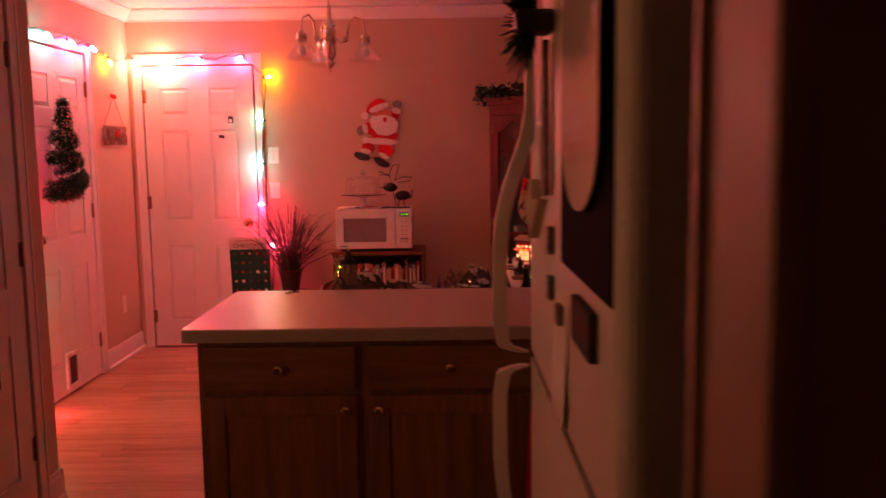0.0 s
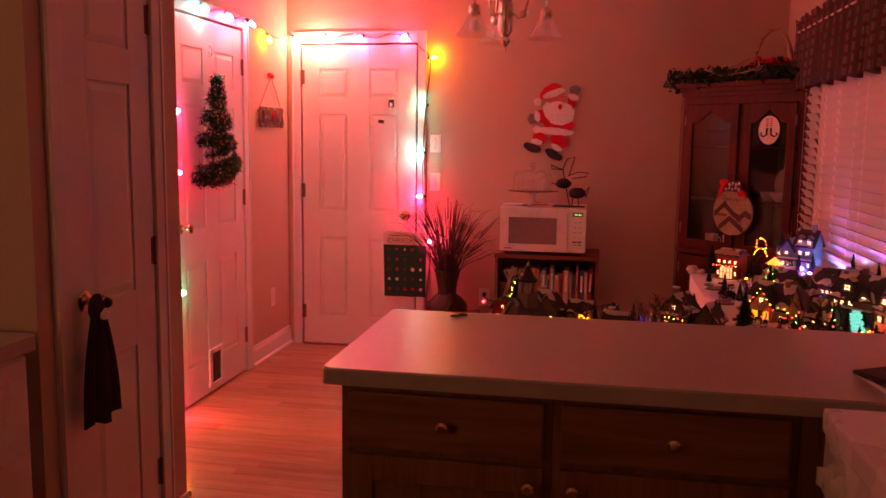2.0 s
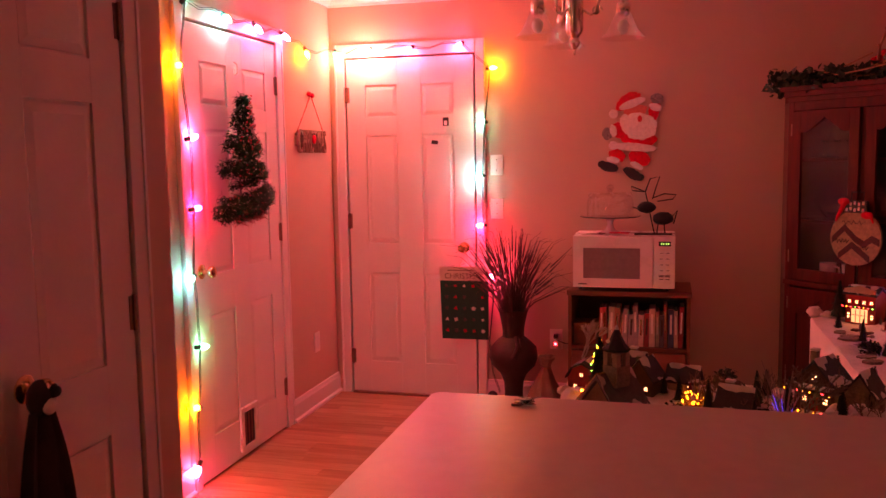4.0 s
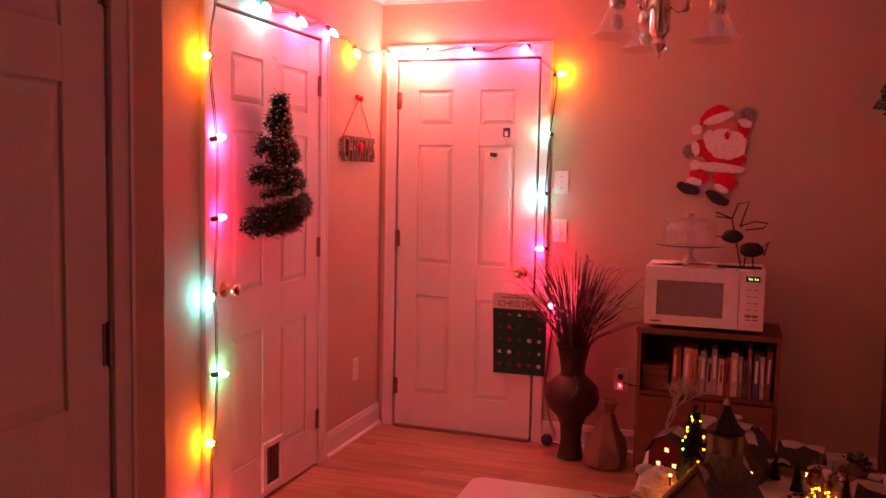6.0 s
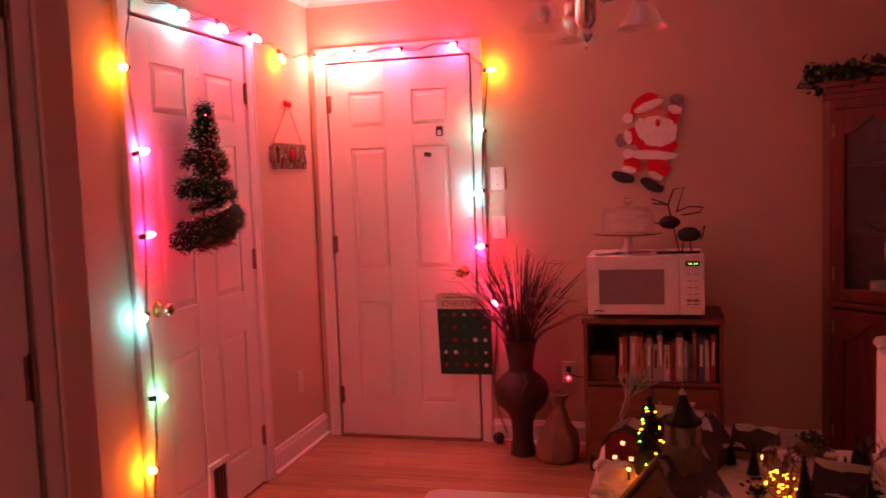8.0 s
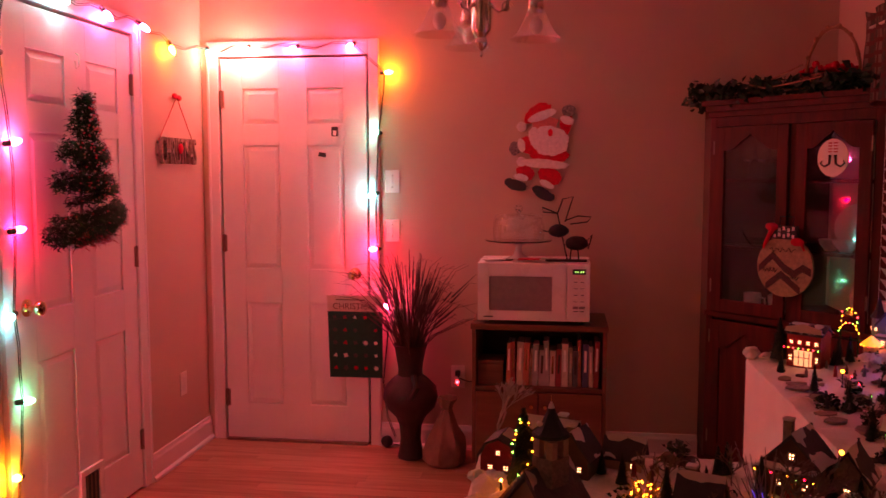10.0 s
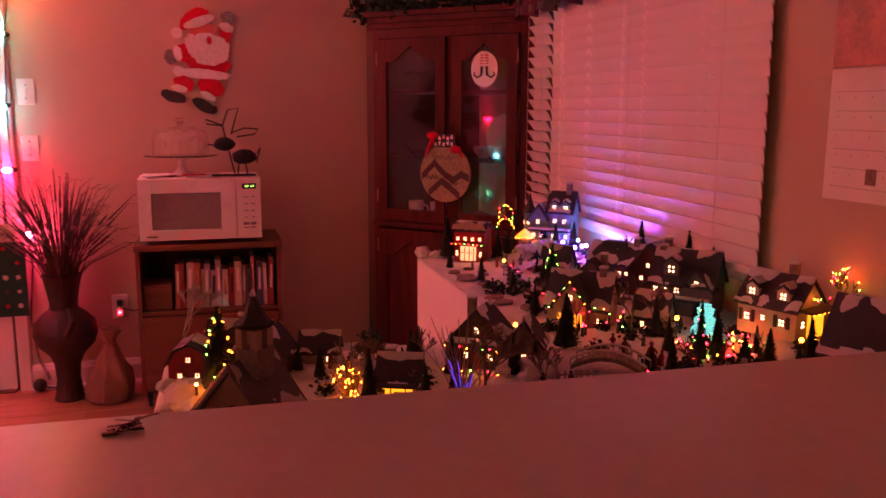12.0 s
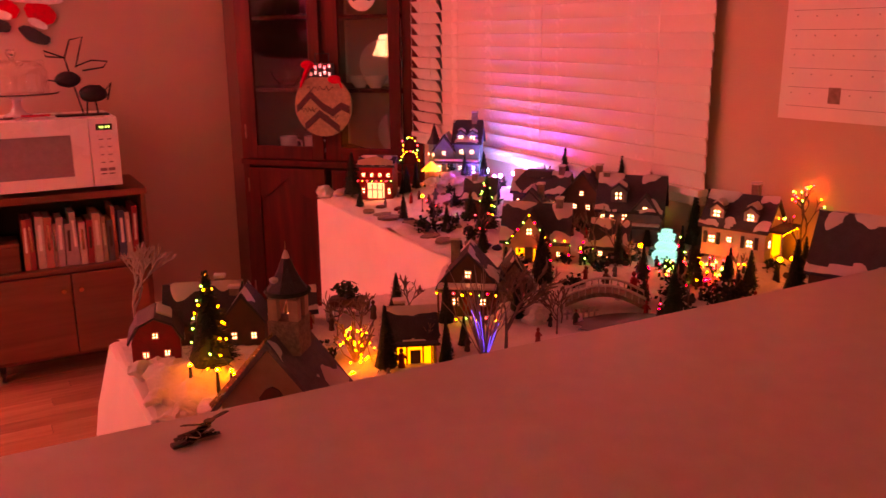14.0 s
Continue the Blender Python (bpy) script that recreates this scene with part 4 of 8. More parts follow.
one_box("lid", (-0.002, -0.002, 0.1005, 0.122, 0.162, 0.115), M_cart, bx, 0.004)

# microwave
mw = thing("microwave", "white countertop microwave with grey door window", "microwave", pose(-0.317, 6.387, 0.746))
W, H, D = 0.52, 0.285, 0.34
one_box("body", (0, 0.022, 0.014, W, D, H), M_white, mw, 0.006)
for x in (0.03, W - 0.05):
    for y in (0.04, D - 0.04):
        one_box("foot", (x, y - 0.01, 0, x + 0.02, y + 0.01, 0.0138), M_black, mw)
bm = B()
for b in ((0.002, 0, 0.016, 0.055, 0.0215, H - 0.002), (0.345, 0, 0.016, 0.41, 0.0215, H - 0.002), (0.055, 0, 0.016, 0.345, 0.0215, 0.062), (0.055, 0, 0.222, 0.345, 0.0215, H - 0.002)):
    box(bm, *b, bevel=0.002)
d = part("door", bm, M_white, mw)
one_box("window", (0.0535, 0.005, 0.0605, 0.3465, 0.012, 0.2235), M_mwin, d, 0.002, "grey perforated door window")
one_box("brand_bar", (0.03, -0.0008, 0.030, 0.075, -0.0001, 0.036), M_ink, d)
pn = one_box("control_panel", (0.413, 0.001, 0.016, W - 0.002, 0.0215, H - 0.002), M_white, mw, 0.002)
one_box("display", (0.438, -0.0006, 0.235, 0.498, 0.0008, 0.259), M_black, pn, label="dark clock display")
for i in range(4):
    x = 0.450 + 0.010 * i + (0.004 if i > 1 else 0)
    one_box("digit_bar", (x, -0.0014, 0.2425, x + 0.005, -0.0007, 0.2515), M_green_disp, pn)
for r in range(4):
    for c in range(2):
        bm = B()
        lathe(bm, [(0.012, 0), (0.012, 0.0012), (0.010, 0.002)], seg=16, m=pose(0.453 + 0.030 * c, 0.0008, 0.212 - 0.030 * r, 90, 0, 0) @ Matrix.Diagonal((1.05, 0.6, 1, 1)))
        part("button", bm, M_plate, pn, "pale oval button")
        one_box("button_mark", (0.445 + 0.030 * c, -0.0007, 0.198 - 0.030 * r, 0.461 + 0.030 * c, 0.0006, 0.2005 - 0.030 * r), M_ink, pn)
for c in range(2):
    one_box("button", (0.440 + 0.030 * c, -0.001, 0.075, 0.465 + 0.030 * c, 0.0008, 0.087), M_mwin, pn, 0.001, "dark grey start key")
    one_box("button_mark", (0.442 + 0.030 * c, -0.0007, 0.062, 0.463 + 0.030 * c, 0.0006, 0.066), M_ink, pn)
one_box("open_key", (0.437, -0.0012, 0.026, 0.498, 0.0008, 0.050), M_white, pn, 0.001, "wide door release key")

# cake stand with dome
cake = thing("cake_stand", "clear glass cake stand with domed cover", "cake stand", pose(-0.135, 6.55, 1.0315))
bm = B()
lathe(bm, [(0.058, 0.0), (0.056, 0.005), (0.026, 0.022), (0.015, 0.045), (0.018, 0.07), (0.045, 0.080), (0.05, 0.082)], seg=32, cap=False)
part("pedestal", bm, mat("pressed_milk_glass", (0.62, 0.58, 0.54), 0.12, vary=0.05, scale=20), cake, "pale pressed glass pedestal")
bm = B()
lathe(bm, [(0.0, 0.0825), (0.13, 0.084), (0.158, 0.090), (0.160, 0.094), (0.154, 0.095), (0.128, 0.089), (0.0, 0.0875)], seg=40, cap=False)
part("plate", bm, M_glass, cake, "clear glass plate with rolled rim")
bm = B()
dome = [(0.122, 0.092), (0.123, 0.150), (0.120, 0.178), (0.108, 0.198), (0.088, 0.210), (0.05, 0.216), (0.0, 0.218)]
lathe(bm, dome, seg=40, cap=False)
dm = part("dome", bm, M_dome, cake, "clear glass dome with beaded rim")
for i in range(8):
    a = i * math.pi / 4 + 0.2
    bm = B()
    ball(bm, (0.104 * math.cos(a), 0.104 * math.sin(a), 0.206), 0.013, seg=12, rings=10)
    part("rim_bead", bm, M_glass, dm, "clear glass bead")
bm = B()
lathe(bm, [(0.012, 0.217), (0.008, 0.226), (0.016, 0.236), (0.019, 0.247), (0.013, 0.258), (0.0, 0.262)], seg=20, cap=False)
part("knob", bm, M_glass, dm, "solid glass knob")

fig = thing("wire_figurine", "black wire bird figurine with two stone bodies", "figurine", pose(0.085, 6.50, 1.0315) @ Matrix.Diagonal((1.2, 1.2, 1.12, 1)))
one_box("base_plate", (-0.075, -0.03, 0, 0.085, 0.03, 0.005), M_rough, fig, 0.001)
for nm, c, s in (("body", (0.045, 0, 0.075), 1.0), ("body", (-0.025, 0.02, 0.125), 0.9)):
    bm = B()
    ball(bm, c, 0.036 * s, 1.25, 0.8, 0.85, 16, 12)
    for v in bm.verts:
        v.co += 0.003 * noise.noise_vector(v.co * 60)
    part(nm, bm, M_rough, fig, "dark polished stone body")
for pts in ([(0.02, 0, 0.004), (0.025, 0, 0.05)], [(0.055, 0, 0.004), (0.05, 0, 0.05)], [(-0.01, 0, 0.10), (0.0, 0, 0.05), (0.01, 0.0, 0.004)], [(-0.02, 0.01, 0.15), (-0.03, 0, 0.20), (-0.01, 0, 0.26), (0.03, 0, 0.27), (0.015, 0, 0.22), (0.0, 0, 0.165)], [(-0.03, 0, 0.20), (-0.09, 0, 0.225), (-0.085, 0, 0.205), (-0.03, 0, 0.20)], [(0.0, 0, 0.17), (0.05, 0, 0.19), (0.10, 0, 0.185), (0.085, 0, 0.165), (0.02, 0, 0.155)], [(0.08, 0, 0.08), (0.105, 0.01, 0.11), (0.09, 0.01, 0.05)], [(-0.06, 0.02, 0.12), (-0.085, 0.02, 0.125)]):
    bm = B()
    tube(bm, pts, 0.0028, 6)
    part("wire", bm, M_rough, fig)
pp = thing("paper_pile", "loose papers and small items on the microwave", "papers", pose(-0.24, 6.47, 1.0315))
for i, (x, y, r, mm) in enumerate(((0, 0, 10, M_paper), (0.03, 0.01, -14, M_valance), (-0.01, -0.01, 30, M_paper), (0.16, -0.02, -5, M_redfelt))):
    o = one_box("sheet", (-0.05, -0.035, 0, 0.05, 0.035, 0.003), mm, pp)
    o.matrix_basis = pose(x, y, 0.0035 * i, 0, 0, r)


# ---- vase, bag, plates on the walls ----
vase = thing("floor_vase", "tall dark woven floor vase with dried grass", "vase", pose(-0.68, 6.64, 0))
bm = B()
lathe(bm, [(0.055, 0.0), (0.066, 0.006), (0.060, 0.03), (0.052, 0.10), (0.056, 0.17), (0.075, 0.215), (0.122, 0.265), (0.140, 0.315), (0.130, 0.37), (0.09, 0.41), (0.062, 0.43), (0.060, 0.455), (0.066, 0.50), (0.080, 0.57), (0.088, 0.585), (0.080, 0.588), (0.060, 0.50)], seg=36)
for v in bm.verts:
    v.co += 0.0025 * noise.noise_vector(v.co * 45)
part("pot", bm, M_vase, vase)
bm = B()
tube(bm, [(0.03, -0.075, 0.44), (0.05, -0.115, 0.39), (0.02, -0.13, 0.33)], 0.016, 8)
part("relief", bm, M_vase, vase)
random.seed(3)
for gname, gn in (("grass", 210),):
    bm = B()
    for i in range(gn):
        a, lean = random.uniform(0, 6.28), random.uniform(0.02, 0.22) ** 1.0
        if random.random() < 0.25:
            lean += random.uniform(0.05, 0.16)
        hgt = random.uniform(0.28, 0.56) - lean * 0.4
        r0 = random.uniform(0, 0.055)
        p0 = Vector((r0 * math.cos(a), r0 * math.sin(a), 0.52))
        d = Vector((math.cos(a), min(math.sin(a), 0.75), 0))
        p1 = p0 + d * lean * 0.35 + Vector((0, 0, hgt * 0.55))
        p2 = p0 + d * lean + Vector((0, 0, hgt))
        p3 = p2 + d * lean * random.uniform(0.2, 0.7) + Vector((random.uniform(-0.02, 0.02), 0, random.uniform(-0.06, 0.05)))
        tube(bm, [p0, p1, p2, p3], 0.0030, 4, 0.0007)
        if random.random() < 0.45:
            tube(bm, [p1.lerp(p2, 0.4), p2], 0.0055, 5, 0.001)
    part(gname, bm, M_grass, vase, "tall dried dark grass blades")
bag = thing("burlap_bag", "brown cloth bag tied at the top, on the floor", "bag", pose(-0.50, 6.58, 0))
bm = B()
lathe(bm, [(0.085, 0.0), (0.105, 0.02), (0.102, 0.08), (0.085, 0.14), (0.055, 0.20), (0.030, 0.25), (0.022, 0.275), (0.032, 0.30), (0.05, 0.335), (0.04, 0.335), (0.012, 0.28)], seg=26)
for v in bm.verts:
    k = 0.010 if v.co.z > 0.01 else 0.0
    v.co += k * noise.noise_vector(v.co * 18)
    fold = 1 + 0.13 * math.sin(7 * math.atan2(v.co.y, v.co.x) + 9 * v.co.z) * min(1, v.co.z * 12)
    v.co.x, v.co.y = v.co.x * fold, v.co.y * fold
    v.co.x += 0.05 * v.co.z
part("sack", bm, M_bag, bag)
bm = B()
tube(bm, [(0.013 + 0.026 * math.cos(t * 0.55), 0.026 * math.sin(t * 0.55), 0.272) for t in range(13)], 0.004, 6)
part("tie", bm, M_tan, bag)


def wall_plate(name, label, at, outlet=False, category="switch"):
    o = thing(name, label, category, at)
    one_box("plate", (-0.037, -0.006, -0.059, 0.037, -0.0002, 0.059), M_plate, o, 0.003)
    if outlet:
        for z in (-0.024, 0.024):
            one_box("socket_face", (-0.016, -0.0075, z - 0.014, 0.016, -0.0062, z + 0.014), M_trim, o, 0.0005)
    else:
        t = one_box("toggle", (-0.005, -0.014, -0.010, 0.005, -0.0062, 0.010), M_trim, o, 0.001)
    for z in ((-0.03, 0.03) if not outlet else (0,)):
        bm = B()
        lathe(bm, [(0.003, 0), (0.003, 0.001)], seg=8, m=pose(0, -0.0061, z, 90, 0, 0))
        part("screw", bm, M_nickel, o)
    return o


wall_plate("light_switch", "cream toggle light switch plate on the wall", pose(-0.803, YB, 1.402))
wall_plate("light_switch", "cream toggle light switch plate, lower one", pose(-0.803, YB, 1.148))
wall_plate("wall_outlet", "cream wall outlet low on the tan wall", pose(XL, 6.50, 0.38, 0, 0, 90), True, "outlet")
wall_plate("wall_outlet", "cream wall outlet with plugs beside the vase", pose(-0.458, YB, 0.385), True, "outlet")
pl = thing("night_plug", "black plug and adapter with red pilot light", "plug", pose(-0.458, YB - 0.0078, 0.385))
one_box("adapter", (-0.015, -0.03, -0.045, 0.015, -0.0001, -0.008), M_plate, pl, 0.003)
bm = B()
ball(bm, (0, -0.032, -0.022), 0.007)
part("pilot_lamp", bm, M_redlamp, pl, "glowing red lamp")
one_box("plug_body", (-0.012, -0.028, 0.008, 0.012, -0.0001, 0.034), M_black, pl, 0.003)
bm = B()
tube(bm, [(0.0, -0.028, 0.02), (0.01, -0.05, 0.005), (0.06, -0.04, -0.015), (0.13, -0.03, -0.01), (0.16, -0.02, 0.02)], 0.0032, 6)
part("cord", bm, M_black, pl)
bm = B()
ball(bm, (-0.83, YB - 0.05, 0.035), 0.032, 1, 0.8, 1)
tube(bm, [(-0.83, YB - 0.05, 0.04), (-0.80, YB - 0.04, 0.02), (-0.76, YB - 0.03, 0.01)], 0.003, 6)
solid("timer_plug", bm, M_black, "black timer plug lying by the baseboard", "plug")

# ---- wall figure: plain coloured shapes ----
bm = B()


def ell(cx, cy, rx, ry, rot, idx, depth):
    u = 0.00103
    n = 46
    pts = []
    for i in range(n):
        a = 2 * math.pi * i / n
        k = 1 + 0.035 * math.sin(5 * a + cx) + random.uniform(-0.055, 0.055)
        x, z = rx * k * math.cos(a), ry * k * math.sin(a)
        c, s = math.cos(radians(rot)), math.sin(radians(rot))
        pts.append((-0.215 + (cx - 224 + x * c - z * s) * u, 1.793 - (cy - 52 - (x * s + z * c)) * u))
    plate(bm, pts, depth, Matrix.Translation((0, YB - 0.0005, 0)), idx)


random.seed(2)
for e in ((385, 95, 62, 40, 28, 0, 0.012), (345, 115, 40, 26, 50, 0, 0.011), (300, 165, 24, 24, 0, 1, 0.02), (400, 112, 72, 22, 20, 1, 0.017), (415, 152, 62, 34, 8, 3, 0.013), (438, 235, 92, 72, -8, 1, 0.018), (365, 210, 30, 42, 10, 1, 0.0165), (435, 300, 96, 44, -6, 0, 0.012), (330, 255, 34, 46, 25, 0, 0.0115), (300, 255, 18, 34, 10, 1, 0.016), (268, 270, 28, 34, 0, 4, 0.014), (515, 150, 30, 60, -10, 0, 0.011), (520, 135, 34, 20, -20, 1, 0.0175), (528, 90, 34, 28, 0, 4, 0.0145), (408, 345, 124, 22, -5, 1, 0.0172), (300, 335, 24, 24, 0, 1, 0.0167), (320, 390, 46, 36, -20, 0, 0.0118), (440, 405, 60, 42, -20, 0, 0.0122), (300, 412, 36, 17, -12, 1, 0.0155), (425, 445, 38, 16, -28, 1, 0.0158), (275, 450, 54, 26, -14, 2, 0.0152), (240, 435, 22, 20, 0, 2, 0.0149), (405, 490, 58, 26, -32, 2, 0.0151), (445, 508, 20, 18, 0, 2, 0.0147), (440, 195, 12, 18, 0, 0, 0.0195)):
    ell(*e)
solid("wall_figure", bm, [M_red, M_whitep, M_blackp, M_skin, M_speck], "red and white melted-plastic holiday figure on the wall", "wall decoration")


def words(text, size, depth=0.0008):
    cu = bpy.data.curves.new("words", "FONT")
    cu.body, cu.size, cu.align_x, cu.extrude = text, size, "CENTER", depth
    tmp = new("tmp", cu)
    me = bpy.data.meshes.new_from_object(tmp.evaluated_get(bpy.context.evaluated_depsgraph_get()))
    bpy.data.objects.remove(tmp)
    bpy.data.curves.remove(cu)
    return me


def lettering(text, size, material, parent, at, squeeze=1.0, depth=0.0008, name="lettering"):
    me = words(text, size, depth)
    me.materials.clear()
    me.materials.append(material)
    o = new(name, me)
    o.parent = parent
    o.matrix_basis = at @ pose(0, 0, 0, 90, 0, 0) @ Matrix.Diagonal((squeeze, 1, 1, 1))
    return o


# advent calendar on the back door
adv = thing("advent_calendar", "green felt advent calendar hanging from the doorknob", "calendar", pose(-0.992, YB - 0.045, 0.372, 3.5, 0, 0))
bm = B()
plate(bm, [(-0.146, 0.355), (0.146, 0.355), (0.148, 0.44), (-0.149, 0.44)], 0.003)
part("top_band", bm, M_canvas, adv, "cream canvas band with lettering")
bm = B()
plate(bm, [(-0.142, 0.0), (0.140, 0.002), (0.146, 0.3545), (-0.146, 0.3545)], 0.003)
part("felt_sheet", bm, M_felt, adv)
lettering("CHRISTMAS", 0.046, M_brownwood, adv, Matrix.Translation((0.0, -0.0042, 0.368)), 0.98)
one_box("script_bar", (-0.10, -0.0045, 0.415, 0.06, -0.0033, 0.420), M_brownwood, adv)
random.seed(8)
for r in range(5):
    for c in range(5):
        bm = B()
        k, rr = random.choice((3, 4, 5, 6, 10)), random.uniform(0.010, 0.016)
        plate(bm, [(rr * (1 if i % 2 else 0.55) * math.cos(math.pi * i / k + 0.3), rr * (1 if i % 2 else 0.55) * math.sin(math.pi * i / k + 0.3)) for i in range(2 * k)], 0.0035)
        o = part("felt_charm", bm, random.choice((M_redfelt, M_canvas, M_redfelt, M_grass, M_canvas, M_felt)), adv, smooth=False)
        o.location = (-0.108 + 0.054 * c, -0.0032, 0.325 - 0.068 * r)
bm = B()
tube(bm, [(-0.03, -0.002, 0.44), (0.0, 0.02, 0.50), (0.005, 0.0, 0.535), (0.02, 0.01, 0.50), (0.04, -0.002, 0.44)], 0.0025, 6)
part("hanging_loop", bm, M_canvas, adv)

pen = thing("penguin_magnet", "small black and white magnet on the door", "magnet", pose(-1.105, YB - 0.0065, 1.635))
one_box("magnet_body", (-0.018, -0.006, 0.0, 0.018, -0.0002, 0.05), M_blackp, pen, 0.004)
one_box("magnet_front", (-0.009, -0.0075, 0.005, 0.009, -0.0062, 0.03), M_whitep, pen)
one_box("magnet_base", (-0.009, -0.005, -0.032, 0.009, -0.0002, -0.002), M_whitep, pen, 0.002)
bm = B()
box(bm, -0.02, -0.005, 0, 0.02, -0.0002, 0.022, 0.002)
solid("door_magnet", bm, M_blackp, "small dark rectangular magnet on the door", "magnet", at=pose(-1.175, YB - 0.0065, 1.53, 0, 8, 0))

# letter sign on the left wall
sg = thing("letter_sign", "weathered wooden letter sign hanging by red ribbon", "sign", pose(XL + 0.004, 6.485, 1.49, 0, 0, 90))
lettering("CHRISTMAS", 0.185, M_brownwood, sg, Matrix.Translation((0, -0.012, 0.0)), 0.40, 0.010, "word")
for z in (0.035, 0.095):
    one_box("backing_bar", (-0.205, -0.0035, z, 0.205, -0.0005, z + 0.012), M_brownwood, sg, 0.001)
bm = B()
ball(bm, (0.0, -0.026, 0.075), 0.022, 0.9, 0.5, 1.2)
part("ornament", bm, M_redfelt, sg, "small red figure shape")
bm = B()
tube(bm, [(-0.19, -0.006, 0.11), (0, -0.012, 0.325), (0.19, -0.006, 0.11)], 0.002, 5)
part("ribbon", bm, M_redfelt, sg)
bm = B()
ball(bm, (-0.02, -0.012, 0.33), 0.018, 1.4, 0.5, 0.8)
ball(bm, (0.025, -0.012, 0.325), 0.018, 1.4, 0.5, 0.8)
part("ribbon_bow", bm, M_redfelt, sg)


# ---- tinsel tree on the left door ----
tree = thing("tinsel_tree", "green tinsel wall tree with red skirt", "wall tree", pose(XL + 0.05, 5.55, 1.165, 0, 0, 90))
random.seed(21)
bm, br = B(), B()
tiers = ((0.56, 0.03), (0.535, 0.035), (0.50, 0.055), (0.475, 0.07), (0.45, 0.085), (0.425, 0.06), (0.38, 0.12), (0.355, 0.155), (0.335, 0.16), (0.305, 0.09), (0.26, 0.18), (0.235, 0.215), (0.215, 0.21), (0.18, 0.12), (0.125, 0.24), (0.095, 0.275), (0.065, 0.27), (0.04, 0.20))
for z, hw in tiers:
    for i in range(int(240 + 3400 * hw)):
        u = random.uniform(-1, 1)
        c = Vector((hw * u, -0.01 - 0.055 * math.sqrt(1 - u * u) * (0.5 + hw * 2), z + random.gauss(0, 0.011) + 0.11 * hw * u * (1 if z < 0.2 else -0.6)))
        d = Vector((random.gauss(0, 1) + u, random.gauss(-0.4, 0.7), random.gauss(0, 0.9))).normalized() * random.uniform(0.018, 0.04)
        w = d.orthogonal().normalized() * 0.0030
        t = bm
        t.faces.new((t.verts.new(c - w), t.verts.new(c + w), t.verts.new(c + d)))
for i in range(700):
    u = random.uniform(-1, 1)
    c = Vector((0.13 * u + 0.01, -0.02 - 0.04 * random.random(), 0.025 + random.gauss(0, 0.012)))
    d = Vector((random.gauss(0, 1), random.gauss(-0.3, 0.6), random.gauss(-0.3, 0.8))).normalized() * 0.03
    w = d.orthogonal().normalized() * 0.0025
    br.faces.new((br.verts.new(c - w), br.verts.new(c + w), br.verts.new(c + d)))
part("tinsel", bm, M_tinsel, tree, smooth=False)
part("red_tinsel", br, M_redtin, tree, "red tinsel skirt", smooth=False)
bm = B()
tube(bm, [(0, -0.004, 0.0), (0, -0.004, 0.56)], 0.006, 6)
tube(bm, [(-0.26, -0.012, 0.075), (0.26, -0.012, 0.075)], 0.004, 6)
tube(bm, [(-0.17, -0.012, 0.24), (0.17, -0.012, 0.24)], 0.004, 6)
tube(bm, [(-0.12, -0.012, 0.35), (0.12, -0.012, 0.35)], 0.004, 6)
part("wire_frame", bm, M_wire, tree)
M_spark = mat("silver_foil", (0.8, 0.78, 0.75), 0.12, 1.0)
for i in range(230):
    z, hw = random.choice(tiers)
    u = random.uniform(-0.9, 0.9)
    o = one_box("foil_fleck", (-0.0035, -0.001, -0.0035, 0.0035, 0.001, 0.0035), (M_spark, M_spark, M_redtin)[i % 3], tree)
    o.matrix_basis = pose(hw * u, -0.03 - 0.045 * math.sqrt(1 - u * u), z + random.gauss(0, 0.012), random.uniform(0, 90), random.uniform(0, 90), 0)
hk = B()
tube(hk, [(0, -0.004, 0.03), (0, -0.02, 0.02), (0, -0.02, -0.02), (0, -0.006, -0.03), (0, -0.004, 0.0)], 0.004, 6)
solid("wall_hook", hk, M_white, "white adhesive hook on the door above tree", "hook", at=pose(XL + 0.006, 5.62, 1.88, 0, 0, 90))

# pantry towel
tw = thing("hanging_towel", "dark hand towel with pale top on pantry knob", "towel", pose(-1.155, 3.445, 0.605, 0, 0, 90))
bm = B()
g = []
for i in range(13):
    t = i / 12
    w = 0.085 - 0.05 * t ** 2
    g.append([bm.verts.new((w * (j / 8 - 0.5) * 2, -0.012 - 0.014 * math.sin(j * 1.7) * (1 - 0.5 * t), 0.31 * t + 0.012 * math.sin(j) * (1 - t))) for j in range(9)])
for a, b in zip(g, g[1:]):
    for j in range(8):
        bm.faces.new((a[j], a[j + 1], b[j + 1], b[j]))
o = part("towel_cloth", bm, M_towel, tw)
o.modifiers.new("thick", "SOLIDIFY").thickness = 0.008
bm = B()
ball(bm, (0.0, -0.012, 0.335), 0.035, 1.0, 0.55, 1.2)
ball(bm, (0.03, -0.025, 0.345), 0.016)
part("towel_top", bm, M_towel, tw)
bm = B()
ball(bm, (0.012, -0.028, 0.315), 0.02, 1.1, 0.5, 0.9)
tube(bm, [(0.02, -0.03, 0.345), (0.035, -0.035, 0.36), (0.04, -0.035, 0.335), (0.025, -0.03, 0.33)], 0.003, 6)
part("pale_trim", bm, M_whitep, tw, "pale stitched trim")


# ---- corner hutch ----
hu = thing("corner_hutch", "dark cherry corner hutch with arched glass doors", "cabinet", pose(0.757, 6.616, 0, 0, 0, -45))
HW = 0.855
# sides go straight back to the two walls, in the local frame at 45 degrees
k = math.sqrt(0.5)


def hloc(wx, wy):
    dx, dy = wx - 0.757, wy - 6.616
    return ((dx - dy) * k, (dx + dy) * k)


